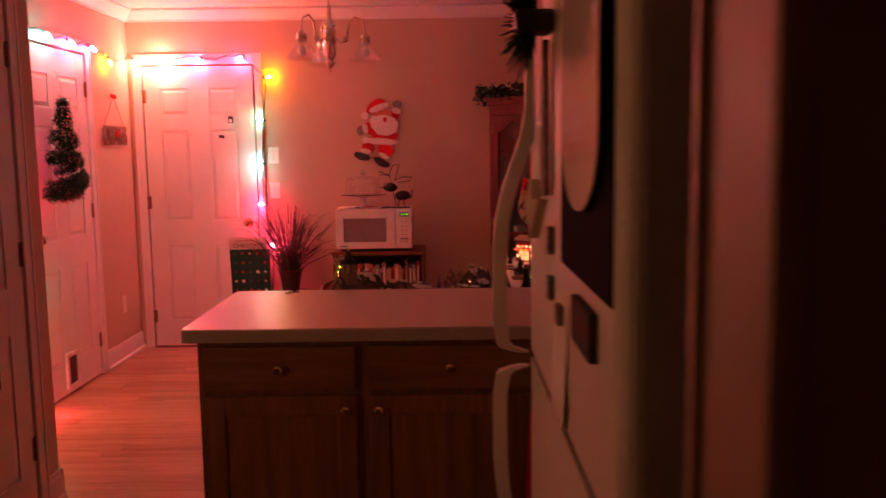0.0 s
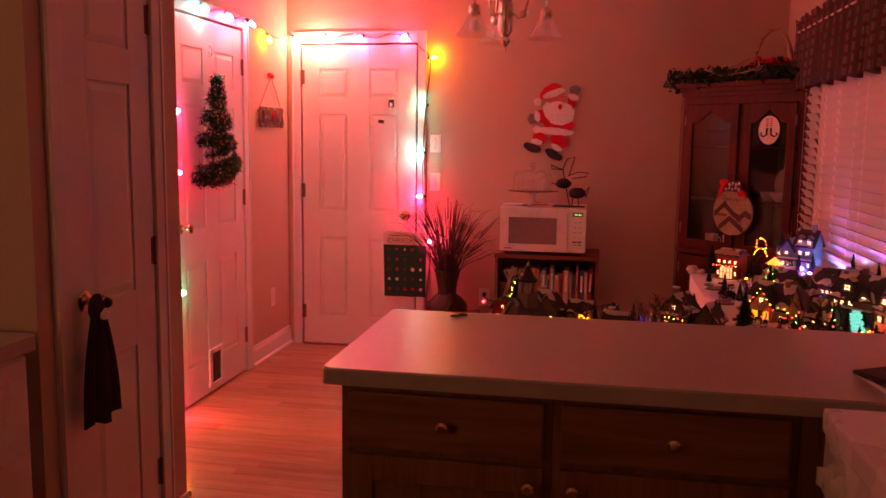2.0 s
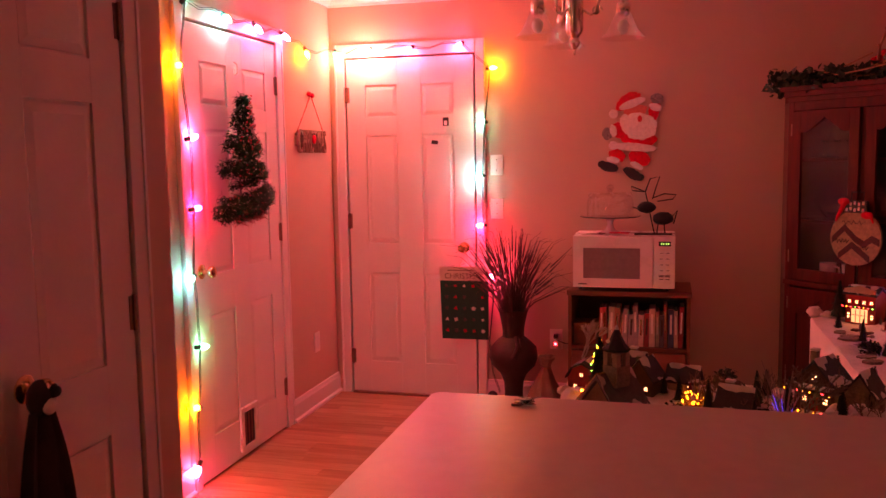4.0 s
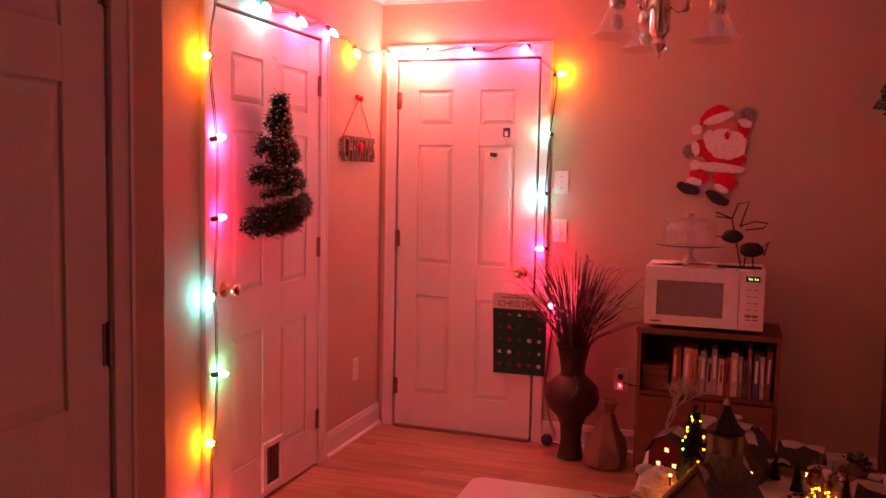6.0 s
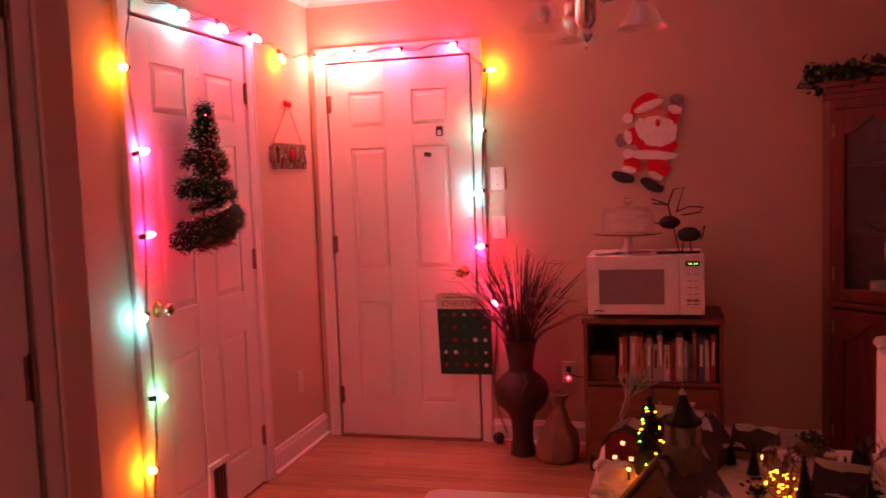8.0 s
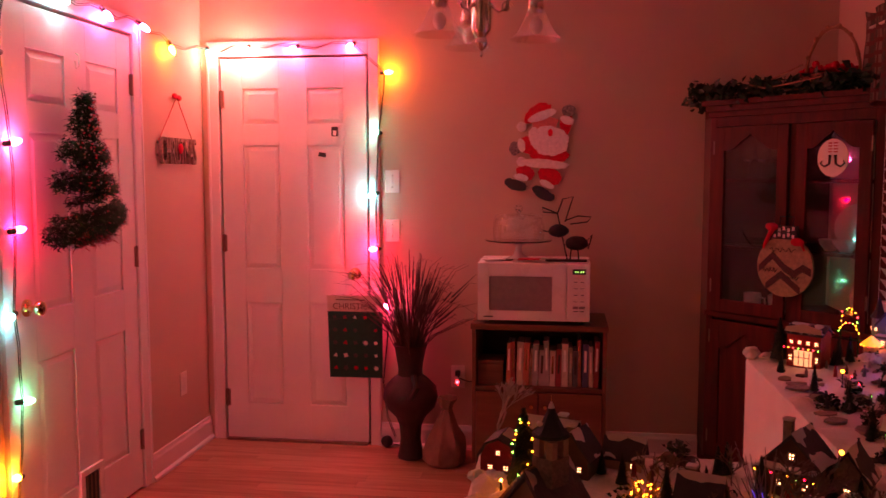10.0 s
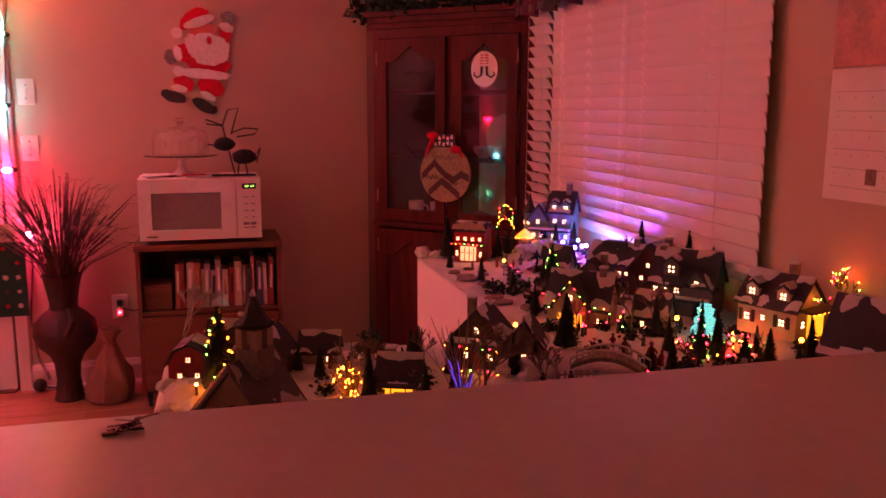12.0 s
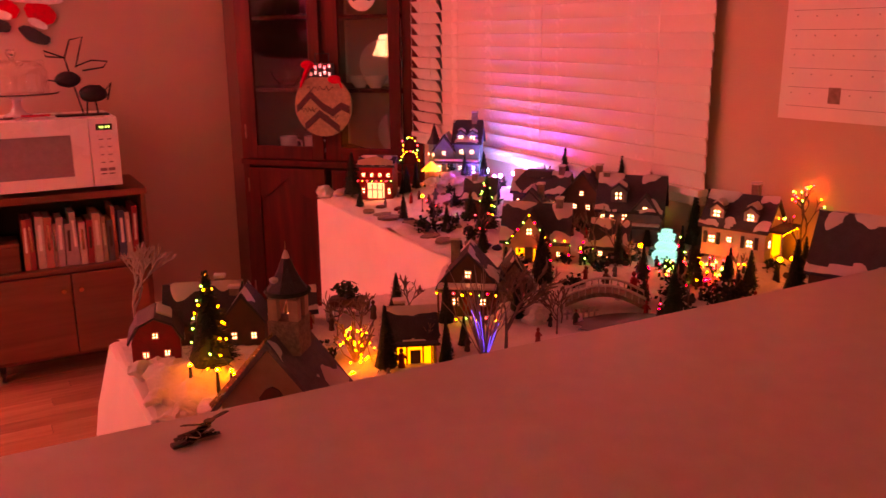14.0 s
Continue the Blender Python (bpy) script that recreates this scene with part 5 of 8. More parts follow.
foot = [(0.0, 0.0), (HW, 0.0), hloc(1.362, 6.815), hloc(0.757, 6.815)]
for nm, z0, z1 in (("bottom_board", 0.0, 0.10), ("waist_board", 0.765, 0.80), ("top_board", 1.70, 1.74)):
    bm = B()
    slab(bm, [(x, y + 0.004) for x, y in foot], z0, z1)
    part(nm, bm, M_hutch, hu, smooth=False)
for z in (1.09, 1.40):
    bm = B()
    slab(bm, [(0.03, 0.05), (HW - 0.03, 0.05), (foot[2][0] - 0.01, foot[2][1] - 0.03), (foot[3][0] + 0.03, foot[3][1] - 0.02)], z, z + 0.016)
    part("inner_shelf", bm, M_hutch, hu, smooth=False)
bm = B()
for (x0, y0), (x1, y1) in ((foot[0], foot[3]), (foot[3], foot[2])):
    d = Vector((x1 - x0, y1 - y0)).normalized()
    nx, ny = -d.y * 0.012, d.x * 0.012
    slab(bm, [(x0 + d.x * 0.005, y0 + d.y * 0.005), (x1 - d.x * 0.014, y1 - d.y * 0.014), (x1 - nx - d.x * 0.014, y1 - ny - d.y * 0.014), (x0 - nx + d.x * 0.005, y0 - ny + d.y * 0.005)], 0.1, 1.70)
part("back_board", bm, M_hutchin, hu, smooth=False)
bm = B()
for b in ((0, -0.004, 0.10, 0.032, 0.016, 1.70), (0.765, -0.004, 0.10, HW, 0.016, 1.70), (0.405, -0.004, 0.80, 0.435, 0.016, 1.655), (0.032, -0.004, 1.655, 0.765, 0.016, 1.70)):
    box(bm, *b, bevel=0.002)
part("face_frame", bm, M_hutch, hu)
bm = B()
for z0, z1, o in ((1.70, 1.725, 0.012), (1.725, 1.752, 0.026), (1.752, 1.775, 0.042)):
    slab(bm, [(-o * 0.6, -o), (HW, -o), (HW, 0.05), (-o * 0.6, 0.20)], z0, z1 - 0.0004)
part("cornice", bm, M_hutch, hu, smooth=False)
bm = B()
box(bm, -0.004, -0.014, 0.772, HW - 0.002, -0.0042, 0.796, 0.003)
part("waist_moulding", bm, M_hutch, hu)
bm = B()
box(bm, -0.004, -0.016, 0.0, HW - 0.002, -0.0042, 0.09, 0.003)
part("plinth_board", bm, M_hutch, hu)


def arch(x0, x1, z0, z1):
    w, pts = x1 - x0, []
    for i in range(17):
        t = i / 16
        s = abs(2 * t - 1)
        pts.append((x0 + w * t, z0 + (z1 - z0) * (math.cos(math.pi * min(1, s * 1.15)) * 0.5 + 0.5) + (0.012 if s < 0.12 else 0)))
    return pts


for x0, x1, right in ((0.034, 0.403, False), (0.437, 0.763, True)):
    d = thing("glass_door", "", "")
    d.parent = hu
    f, zt = 0.052, 1.652
    bm = B()
    for b in ((x0, -0.022, 0.803, x0 + f, -0.0045, zt), (x1 - f, -0.022, 0.803, x1, -0.0045, zt), (x0 + f, -0.022, 0.803, x1 - f, -0.0045, 0.86)):
        box(bm, *b, bevel=0.003)
    plate(bm, [(x1 - f, zt), (x0 + f, zt)] + arch(x0 + f, x1 - f, 1.545, 1.605), 0.0175, Matrix.Translation((0, -0.0045, 0)))
    part("door_frame", bm, M_hutch, d, smooth=False)
    one_box("pane", (x0 + f - 0.004, -0.012, 0.856, x1 - f + 0.004, -0.009, 1.63), M_glass, d)
    e = thing("lower_door", "", "")
    e.parent = hu
    bm = B()
    for b in ((x0, -0.022, 0.105, x0 + f, -0.0045, 0.76), (x1 - f, -0.022, 0.105, x1, -0.0045, 0.76), (x0 + f, -0.022, 0.105, x1 - f, -0.0045, 0.17)):
        box(bm, *b, bevel=0.003)
    plate(bm, [(x1 - f, 0.76), (x0 + f, 0.76)] + arch(x0 + f, x1 - f, 0.63, 0.70), 0.0175, Matrix.Translation((0, -0.0045, 0)))
    part("door_frame", bm, M_hutch, e, smooth=False)
    one_box("door_panel", (x0 + f - 0.01, -0.012, 0.16, x1 - f + 0.01, -0.005, 0.72), M_hutch, e, 0.002)
    for z in (0.92, 1.56, 0.2, 0.68):
        bm = B()
        lathe(bm, [(0.005, -0.03), (0.005, 0.03)], cx=x1 + 0.001 if right else x0 - 0.001, cy=-0.02, cz=z, seg=8)
        part("hinge", bm, M_hinge, d if z > 0.8 else e, "dark hinge")
    for z, q in ((1.2, d), (0.5, e)):
        bm = B()
        lathe(bm, [(0.005, 0), (0.004, 0.012), (0.012, 0.018), (0.010, 0.026)], seg=12, m=pose(x0 + 0.02 if right else x1 - 0.02, -0.022, z, 90, 0, 0))
        part("knob", bm, M_brass, q, "small brass knob")


def hutch_at(x, y, z):
    return pose(0.757, 6.616, 0, 0, 0, -45) @ pose(x, y, z)


M_china = mat("white_china", (0.75, 0.72, 0.70), 0.2, vary=0.05)


def mug(at, label):
    o = thing("mug", label, "mug", at)
    bm = B()
    lathe(bm, [(0.030, 0.0), (0.036, 0.004), (0.040, 0.09), (0.037, 0.09), (0.033, 0.008), (0.0, 0.007)], seg=20, cap=False)
    part("cup", bm, M_china, o)
    bm = B()
    tube(bm, [(0.038, 0, 0.075), (0.062, 0, 0.07), (0.066, 0, 0.045), (0.056, 0, 0.022), (0.036, 0, 0.018)], 0.005, 6)
    part("handle", bm, M_china, o)


mug(hutch_at(0.19, 0.08, 0.8015), "white ribbed mug on the hutch bottom shelf")
mug(hutch_at(0.30, 0.10, 0.8015), "white ribbed mug behind the hanging ornament")
for x, y, z, r, lb in ((0.60, 0.12, 1.107, 0.055, "white china bowl on hutch shelf"), (0.17, 0.14, 1.107, 0.075, "cut glass bowl on hutch shelf"), (0.52, 0.14, 1.107, 0.05, "small white bowl on hutch shelf")):
    bm = B()
    lathe(bm, [(r * 0.45, 0), (r * 0.5, 0.006), (r * 0.9, r * 0.6), (r, r * 1.0), (r * 0.94, r * 1.0), (r * 0.8, r * 0.55), (r * 0.4, 0.012)], seg=24)
    solid("bowl", bm, M_glass if "glass" in lb else M_china, lb, "bowl", at=hutch_at(x, y, z))
for x, r in ((0.12, 0.028), (0.19, 0.03), (0.26, 0.028), (0.30, 0.03)):
    bm = B()
    lathe(bm, [(0.026, 0), (0.027, 0.003), (0.004, 0.01), (0.004, 0.06), (0.02, 0.085), (r, 0.12), (r - 0.004, 0.16), (r - 0.006, 0.16), (r - 0.003, 0.12), (0.017, 0.088), (0.0, 0.08)], seg=18, cap=False)
    solid("wine_glass", bm, M_glass, "clear stemmed glass on the hutch top shelf", "glass", "hutch glasses", at=hutch_at(x, 0.12, 1.417))
for x, z in ((0.66, 0.80), (0.58, 1.107)):
    bm = B()
    lathe(bm, [(0.0, 0.0), (0.06, 0.004), (0.10, 0.014), (0.10, 0.018), (0.058, 0.009), (0.0, 0.006)], seg=28, m=pose(0, 0, 0.10, 78, 0, 0), cap=False)
    solid("plate_dish", bm, M_china, "white plate standing at the back of hutch", "plate", at=hutch_at(x, 0.26, z + 0.002))

# round card on the right glass
rc = thing("round_card", "white round card with black boot shapes", "card", hutch_at(0.598, -0.0125, 1.505))
bm = B()
plate(bm, [(0.066 * math.cos(i * math.pi / 16), 0.078 * math.sin(i * math.pi / 16)) for i in range(32)], 0.0015)
part("disc", bm, M_paper, rc, smooth=False)
for s in (-1, 1):
    bm = B()
    tube(bm, [(s * 0.012, -0.0025, 0.012), (s * 0.014, -0.0025, -0.025), (s * 0.035, -0.0025, -0.036), (s * 0.052, -0.0025, -0.022), (s * 0.045, -0.0025, -0.012)], 0.006, 6, 0.003)
    part("dark_shape", bm, M_blackp, rc)
    for j in range(4):
        one_box("stripe", (s * 0.012 - 0.008, -0.0025, 0.022 + 0.012 * j, s * 0.012 + 0.008, -0.0016, 0.027 + 0.012 * j), M_redfelt, rc)

# hanging ornament sign
orn = thing("ornament_sign", "round wooden ornament sign with red chevrons hanging on hutch", "sign", hutch_at(0.428, -0.05, 1.042))
bm = B()
plate(bm, [(0.130 * math.cos(i * math.pi / 24), 0.130 * math.sin(i * math.pi / 24)) for i in range(48)], 0.012)
part("disc", bm, mat("cream_burlap", (0.31, 0.25, 0.15), 0.8, vary=0.3, scale=60, bump=0.6), orn, smooth=False)
M_glitter = mat("dark_red_glitter", (0.04, 0.003, 0.004), 0.5, 0.0, vary=0.8, scale=160, bump=0.8)
for top in ([(-0.120, 0.0), (-0.055, 0.062), (0.0, 0.012), (0.045, -0.012), (0.085, 0.016), (0.122, 0.0)], [(-0.085, -0.075), (-0.015, -0.018), (0.075, -0.082)]):
    bm = B()
    plate(bm, top + [(x, z - 0.032) for x, z in reversed(top)], 0.003, Matrix.Translation((0, -0.0122, 0)))
    part("chevron", bm, M_glitter, orn, "glittery dark red chevron band", smooth=False)
for x0, x1, z in ((-0.07, 0.05, 0.072), (-0.10, -0.03, -0.018), (0.0, 0.07, -0.045)):
    bm = B()
    tube(bm, [(x0 + (x1 - x0) * i / 12, -0.0138, z + 0.011 * math.sin(i * 2.3)) for i in range(13)], 0.0016, 5)
    part("script_stroke", bm, M_ink, orn)
one_box("cap", (-0.055, -0.016, 0.118, 0.055, 0.0, 0.176), M_blackp, orn, 0.004, "silver and black checked cap")
for i in range(10):
    one_box("cap_dot", (-0.052 + 0.021 * (i % 5), -0.0175, 0.124 + 0.027 * (i // 5) + 0.006 * (i % 2), -0.040 + 0.021 * (i % 5), -0.0161, 0.140 + 0.027 * (i // 5) + 0.006 * (i % 2)), M_spark, orn)
for s in (-1, 1):
    bm = B()
    ball(bm, (s * 0.06, -0.02, 0.14 - 0.03 * s), 0.024, 1.3, 0.5, 0.75)
    tube(bm, [(s * 0.05, -0.024, 0.14 - 0.03 * s), (s * 0.085, -0.024, 0.10), (s * 0.095, -0.024, 0.075)], 0.012, 6, 0.004)
    part("bow", bm, M_redfelt, orn, "red cloth bow")
bm = B()
tube(bm, [(-0.03, -0.006, 0.16), (-0.032, 0.0, 0.215), (0.03, 0.0, 0.215), (0.03, -0.006, 0.16)], 0.003, 6)
tube(bm, [(0.0, 0.0, 0.215), (0.0, 0.018, 0.225)], 0.003, 6)
part("hanger", bm, M_rough, orn)


def leaf_cloud(bm, c, r, n, size, flat=1.0):
    for i in range(n):
        p = Vector(c) + Vector((random.gauss(0, r), random.gauss(0, r), random.gauss(0, r * flat)))
        d = Vector((random.gauss(0, 1), random.gauss(0, 1), random.gauss(0.1, 0.6))).normalized()
        w = d.orthogonal().normalized()
        w.rotate(Matrix.Rotation(random.uniform(0, 6.28), 3, d))
        s = size * random.uniform(0.6, 1.3)
        a, b, m0 = p, p + d * s, p + d * s * 0.45
        nrm = d.cross(w) * s * 0.12
        v = [bm.verts.new(q) for q in (a, m0 + w * s * 0.36 + nrm, b, m0 - w * s * 0.36 + nrm)]
        bm.faces.new((v[0], v[1], v[2]))
        bm.faces.new((v[0], v[2], v[3]))


random.seed(31)
gar = thing("leaf_garland", "dark artificial leaf garland along the hutch top", "garland", hutch_at(0, 0, 1.775))
bm = B()
for i in range(26):
    t = i / 25
    x = -0.08 + 0.94 * t
    leaf_cloud(bm, (x, 0.0 + 0.012 * math.sin(i), 0.035 + 0.012 * math.sin(i * 1.7)), 0.022, 34, 0.042, 0.8)
leaf_cloud(bm, (-0.08, 0.0, 0.0), 0.02, 25, 0.045)
part("foliage", bm, M_leaf, gar, smooth=False)
bm = B()
tube(bm, [(-0.15, 0.0, 0.0)] + [(-0.08 + 0.092 * i, 0.01 * math.sin(i), 0.03 + 0.012 * math.sin(i * 2)) for i in range(11)], 0.004, 5)
for p in ([(0.22, -0.04, 0.055), (0.30, -0.05, 0.035), (0.42, -0.05, 0.045), (0.56, -0.05, 0.062)], [(0.30, -0.03, 0.065), (0.46, -0.03, 0.12)]):
    tube(bm, p, 0.004, 5)
part("stem", bm, M_tan, gar)
bas = thing("basket", "dark twig basket with tall handle and red berries", "basket", hutch_at(0.52, 0.10, 1.776))
bm = B()
lathe(bm, [(0.08, 0), (0.11, 0.05), (0.125, 0.08), (0.118, 0.08), (0.075, 0.008)], seg=26)
part("bowl", bm, M_tan, bas)
bm = B()
tube(bm, [(0.12 * math.cos(math.pi * i / 14), 0, 0.07 + 0.21 * math.sin(math.pi * i / 14)) for i in range(15)], 0.007, 6)
tube(bm, [(0.116 * math.cos(math.pi * i / 14), 0.006 * math.sin(i * 2), 0.073 + 0.21 * math.sin(math.pi * i / 14) + 0.008 * math.cos(i * 2)) for i in range(15)], 0.005, 6)
for i in range(0, 15, 2):
    ball(bm, (0.12 * math.cos(math.pi * i / 14), -0.005, 0.07 + 0.215 * math.sin(math.pi * i / 14)), 0.010, seg=8, rings=6)
part("handle", bm, M_tan, bas)
bm = B()
ball(bm, (0, 0, 0), 0.016, seg=8, rings=6)
berry = mesh_of("berry", bm, M_redfelt, True)
for i in range(30):
    o = new("berry", berry)
    o.parent, o.location = bas, (random.gauss(0, 0.05), random.gauss(0, 0.04), 0.085 + random.uniform(0, 0.03))


# ---- chandelier ----
ch = thing("chandelier", "brushed nickel chandelier with ribbed glass shades, unlit", "chandelier", pose(-0.257, 5.91, -0.2317) @ Matrix.Scale(1.17, 4))
bm = B()
lathe(bm, [(0.001, 1.822), (0.006, 1.83), (0.004, 1.845), (0.016, 1.855), (0.024, 1.872), (0.016, 1.89), (0.024, 1.90), (0.034, 1.915), (0.034, 2.04), (0.026, 2.05), (0.034, 2.065), (0.020, 2.085), (0.012, 2.10), (0.012, 2.13)], seg=24)
part("body", bm, M_nickel, ch)
bm = B()
tube(bm, [(0, 0, 2.13), (0, 0, 2.268)], 0.005, 8)
for i in range(4):
    r = [(0.010 * math.cos(a * 0.7), 0, 0.018 * math.sin(a * 0.7)) for a in range(10)]
    m = pose(0, 0, 2.15 + 0.03 * i, 0, 0, 90 * (i % 2))
    tube(bm, [m @ Vector(p) for p in r], 0.0022, 5)
part("chain", bm, M_nickel, ch)
bm = B()
lathe(bm, [(0.055, 2.2818), (0.055, 2.266), (0.03, 2.252), (0.008, 2.248)], seg=24)
part("canopy", bm, M_nickel, ch)
for a in (2, 110, 228):
    arm = thing("arm", "", "")
    arm.parent = ch
    arm.matrix_basis = pose(0, 0, 0, 0, 0, a)
    bm = B()
    tube(bm, [(0.03, 0, 2.00), (0.06, 0, 1.975), (0.085, 0, 1.985), (0.095, 0, 2.03), (0.105, 0, 2.08), (0.135, 0, 2.105), (0.17, 0, 2.09), (0.185, 0, 2.05), (0.185, 0, 2.0)], 0.0055, 8)
    tube(bm, [(0.085 + 0.022 * (1 - i / 16) * math.cos(i * 0.7), 0, 1.99 + 0.022 * (1 - i / 16) * math.sin(i * 0.7)) for i in range(14)], 0.003, 6)
    part("arm_tube", bm, M_nickel, arm)
    bm = B()
    lathe(bm, [(0.010, 2.02), (0.026, 2.01), (0.028, 1.985), (0.024, 1.972), (0.018, 1.965)], cx=0.185, seg=18)
    part("socket_cup", bm, M_nickel, arm)
    bm = B()
    n, prof = 48, [(0.026, 1.978), (0.034, 1.962), (0.045, 1.935), (0.062, 1.905), (0.084, 1.884), (0.088, 1.880)]
    for off in (0.0,):
        rings = []
        for r, z in prof:
            rings.append([bm.verts.new((0.185 + (r + off + 0.0012 * (i % 2)) * math.cos(2 * math.pi * i / n), (r + off + 0.0012 * (i % 2)) * math.sin(2 * math.pi * i / n), z + off * 0.3)) for i in range(n)])
        for q, w in zip(rings, rings[1:]):
            for i in range(n):
                bm.faces.new((q[i], q[(i + 1) % n], w[(i + 1) % n], w[i]))
    part("shade", bm, M_ribglass, arm, "ribbed clear glass bell shade", smooth=False)
    bm = B()
    ball(bm, (0.185, 0, 1.925), 0.022, 1, 1, 1.3)
    part("bulb", bm, M_plate, arm, "unlit white bulb")

# wall calendar beside the window
M_print = mat("pale_grey_print", (0.40, 0.37, 0.35), 0.8)
wc = thing("wall_calendar", "open paper wall calendar beside the window", "calendar", pose(XR - 0.003, 4.215, 1.137, 0, 0, -90))
bm = B()
plate(bm, [(0, 0), (0.40, 0.004), (0.40, 0.292), (0.003, 0.29)], 0.0015)
part("month_sheet", bm, M_paper, wc, smooth=False)
bm = B()
plate(bm, [(0.003, 0.295), (0.40, 0.297), (0.398, 0.60), (0.002, 0.595)], 0.0015)
part("picture_sheet", bm, mat("autumn_picture_print", (0.40, 0.17, 0.09), 0.4, vary=0.7, scale=9), wc, "orange-brown landscape print", smooth=False)
for i in range(6):
    one_box("grid_line", (0.02, -0.0022, 0.03 + 0.042 * i, 0.38, -0.0016, 0.0308 + 0.042 * i), M_mwin, wc)
for r in range(5):
    for c in range(7):
        one_box("date_bar", (0.03 + 0.05 * c, -0.0022, 0.058 + 0.042 * r, 0.0335 + 0.05 * c, -0.0016, 0.061 + 0.042 * r), M_print, wc)
one_box("sticker", (0.13, -0.0026, 0.04, 0.16, -0.0016, 0.075), M_brownwood, wc, label="small coloured sticker")


# ---- village tables, cloths and snow ----
ZT = 0.775
L_OUT = (-0.112, 3.80, 0.735, 4.46)
R_OUT = (0.735, 3.80, 1.345, 5.62)
for (x0, y0, x1, y1), lb in ((L_OUT, "folding table under the smaller white cloth"), (R_OUT, "folding table under the long white cloth")):
    tb = thing("folding_table", lb, "table")
    one_box("tabletop", (x0 + 0.02, y0 + 0.02, ZT - 0.045, x1 - 0.02, y1 - 0.02, ZT - 0.012), M_cart, tb, 0.004)
    for x in (x0 + 0.07, x1 - 0.07):
        for y in (y0 + 0.07, y1 - 0.07):
            one_box("leg", (x - 0.015, y - 0.015, 0, x + 0.015, y + 0.015, ZT - 0.046), M_rough, tb, 0.002)


def tablecloth(x0, y0, x1, y1, label, drop, sides):
    o = thing("tablecloth", label, "tablecloth")
    bm = B()
    path = []
    corners = [(x0, y0), (x1, y0), (x1, y1), (x0, y1)]
    for i in range(4):
        (ax, ay), (bx, by) = corners[i], corners[(i + 1) % 4]
        n = max(4, int(math.hypot(bx - ax, by - ay) / 0.025))
        for j in range(n):
            t = j / n
            path.append((ax + (bx - ax) * t, ay + (by - ay) * t, ((by - ay), -(bx - ax)), t))
    rings = []
    N = len(path)
    for k, dz in enumerate((0.0, 0.015, 0.12, 0.3, 0.5, drop)):
        ring = []
        for i, (x, y, (nx, ny), t) in enumerate(path):
            l = math.hypot(nx, ny)
            out = 0.0 if k == 0 else 0.004 + 0.016 * dz + 0.017 * min(1, dz * 3) * (math.sin(i * 0.62) * 0.6 + math.sin(i * 0.29 + 1.3) * 0.6)
            out = max(out, 0.0 if k == 0 else 0.003)
            if nx < 0 and sides == 1.0:
                out += 0.26 * min(dz, 0.2) * (0.4 + 0.6 * (1 - t))
            ring.append(bm.verts.new((x + nx / l * out * sides, y + ny / l * out * sides, ZT - (0.004 if k == 1 else dz) - (0.0 if k < 5 else 0.012 * math.sin(i * 0.2)))))
        rings.append(ring)
    for a, b in zip(rings, rings[1:]):
        for i in range(N):
            bm.faces.new((a[i], a[(i + 1) % N], b[(i + 1) % N], b[i]))
    bm.faces.new(rings[0])
    part("cloth", bm, M_cloth, o)
    return o


tablecloth(*L_OUT, "white tablecloth hanging over the front village table", 0.62, 1.0)
tablecloth(*R_OUT, "white tablecloth hanging over the long village table", 0.66, 0.9)


def in_village(x, y):
    return (L_OUT[0] <= x <= L_OUT[2] + 0.02 and L_OUT[1] <= y <= L_OUT[3]) or (R_OUT[0] - 0.01 <= x <= R_OUT[2] and R_OUT[1] <= y <= R_OUT[3])


MOUNDS = [(0.0, 4.15, 0.06, 0.025), (-0.08, 4.18, 0.04, 0.015), (1.12, 5.40, 0.14, 0.05), (1.22, 5.45, 0.12, 0.05), (0.78, 5.55, 0.06, 0.025), (0.62, 4.15, 0.06, 0.02), (1.27, 5.05, 0.12, 0.03), (1.28, 4.62, 0.12, 0.025), (1.2, 4.0, 0.06, 0.02), (0.28, 4.18, 0.05, 0.015), (0.76, 5.0, 0.04, 0.02), (1.27, 4.17, 0.13, 0.048), (1.30, 3.95, 0.10, 0.02), (1.28, 5.22, 0.10, 0.04)]


def snow_z(x, y):
    z = ZT + 0.006 + 0.008 * noise.noise(Vector((x * 9, y * 9, 3)))
    for mx, my, r, h in MOUNDS:
        z += h * math.exp(-((x - mx) ** 2 + (y - my) ** 2) / (r * r))
    return max(z, ZT + 0.0015)




def billow(x, y):
    """Soft heaped cotton before the barn and by the arch."""
    k = math.exp(-(((x + 0.02) / 0.11) ** 2 + ((y - 4.15) / 0.085) ** 2) ** 2) + 0.5 * math.exp(-(((x - 1.12) / 0.1) ** 2 + ((y - 5.33) / 0.08) ** 2))
    if k < 0.02:
        return 0.0
    q = Vector((x, y, 0.0))
    return 0.6 * k * (0.028 + 0.030 * abs(noise.noise(q * 30)) + 0.016 * abs(noise.noise(q * 62)) + 0.006 * abs(noise.noise(q * 120)))


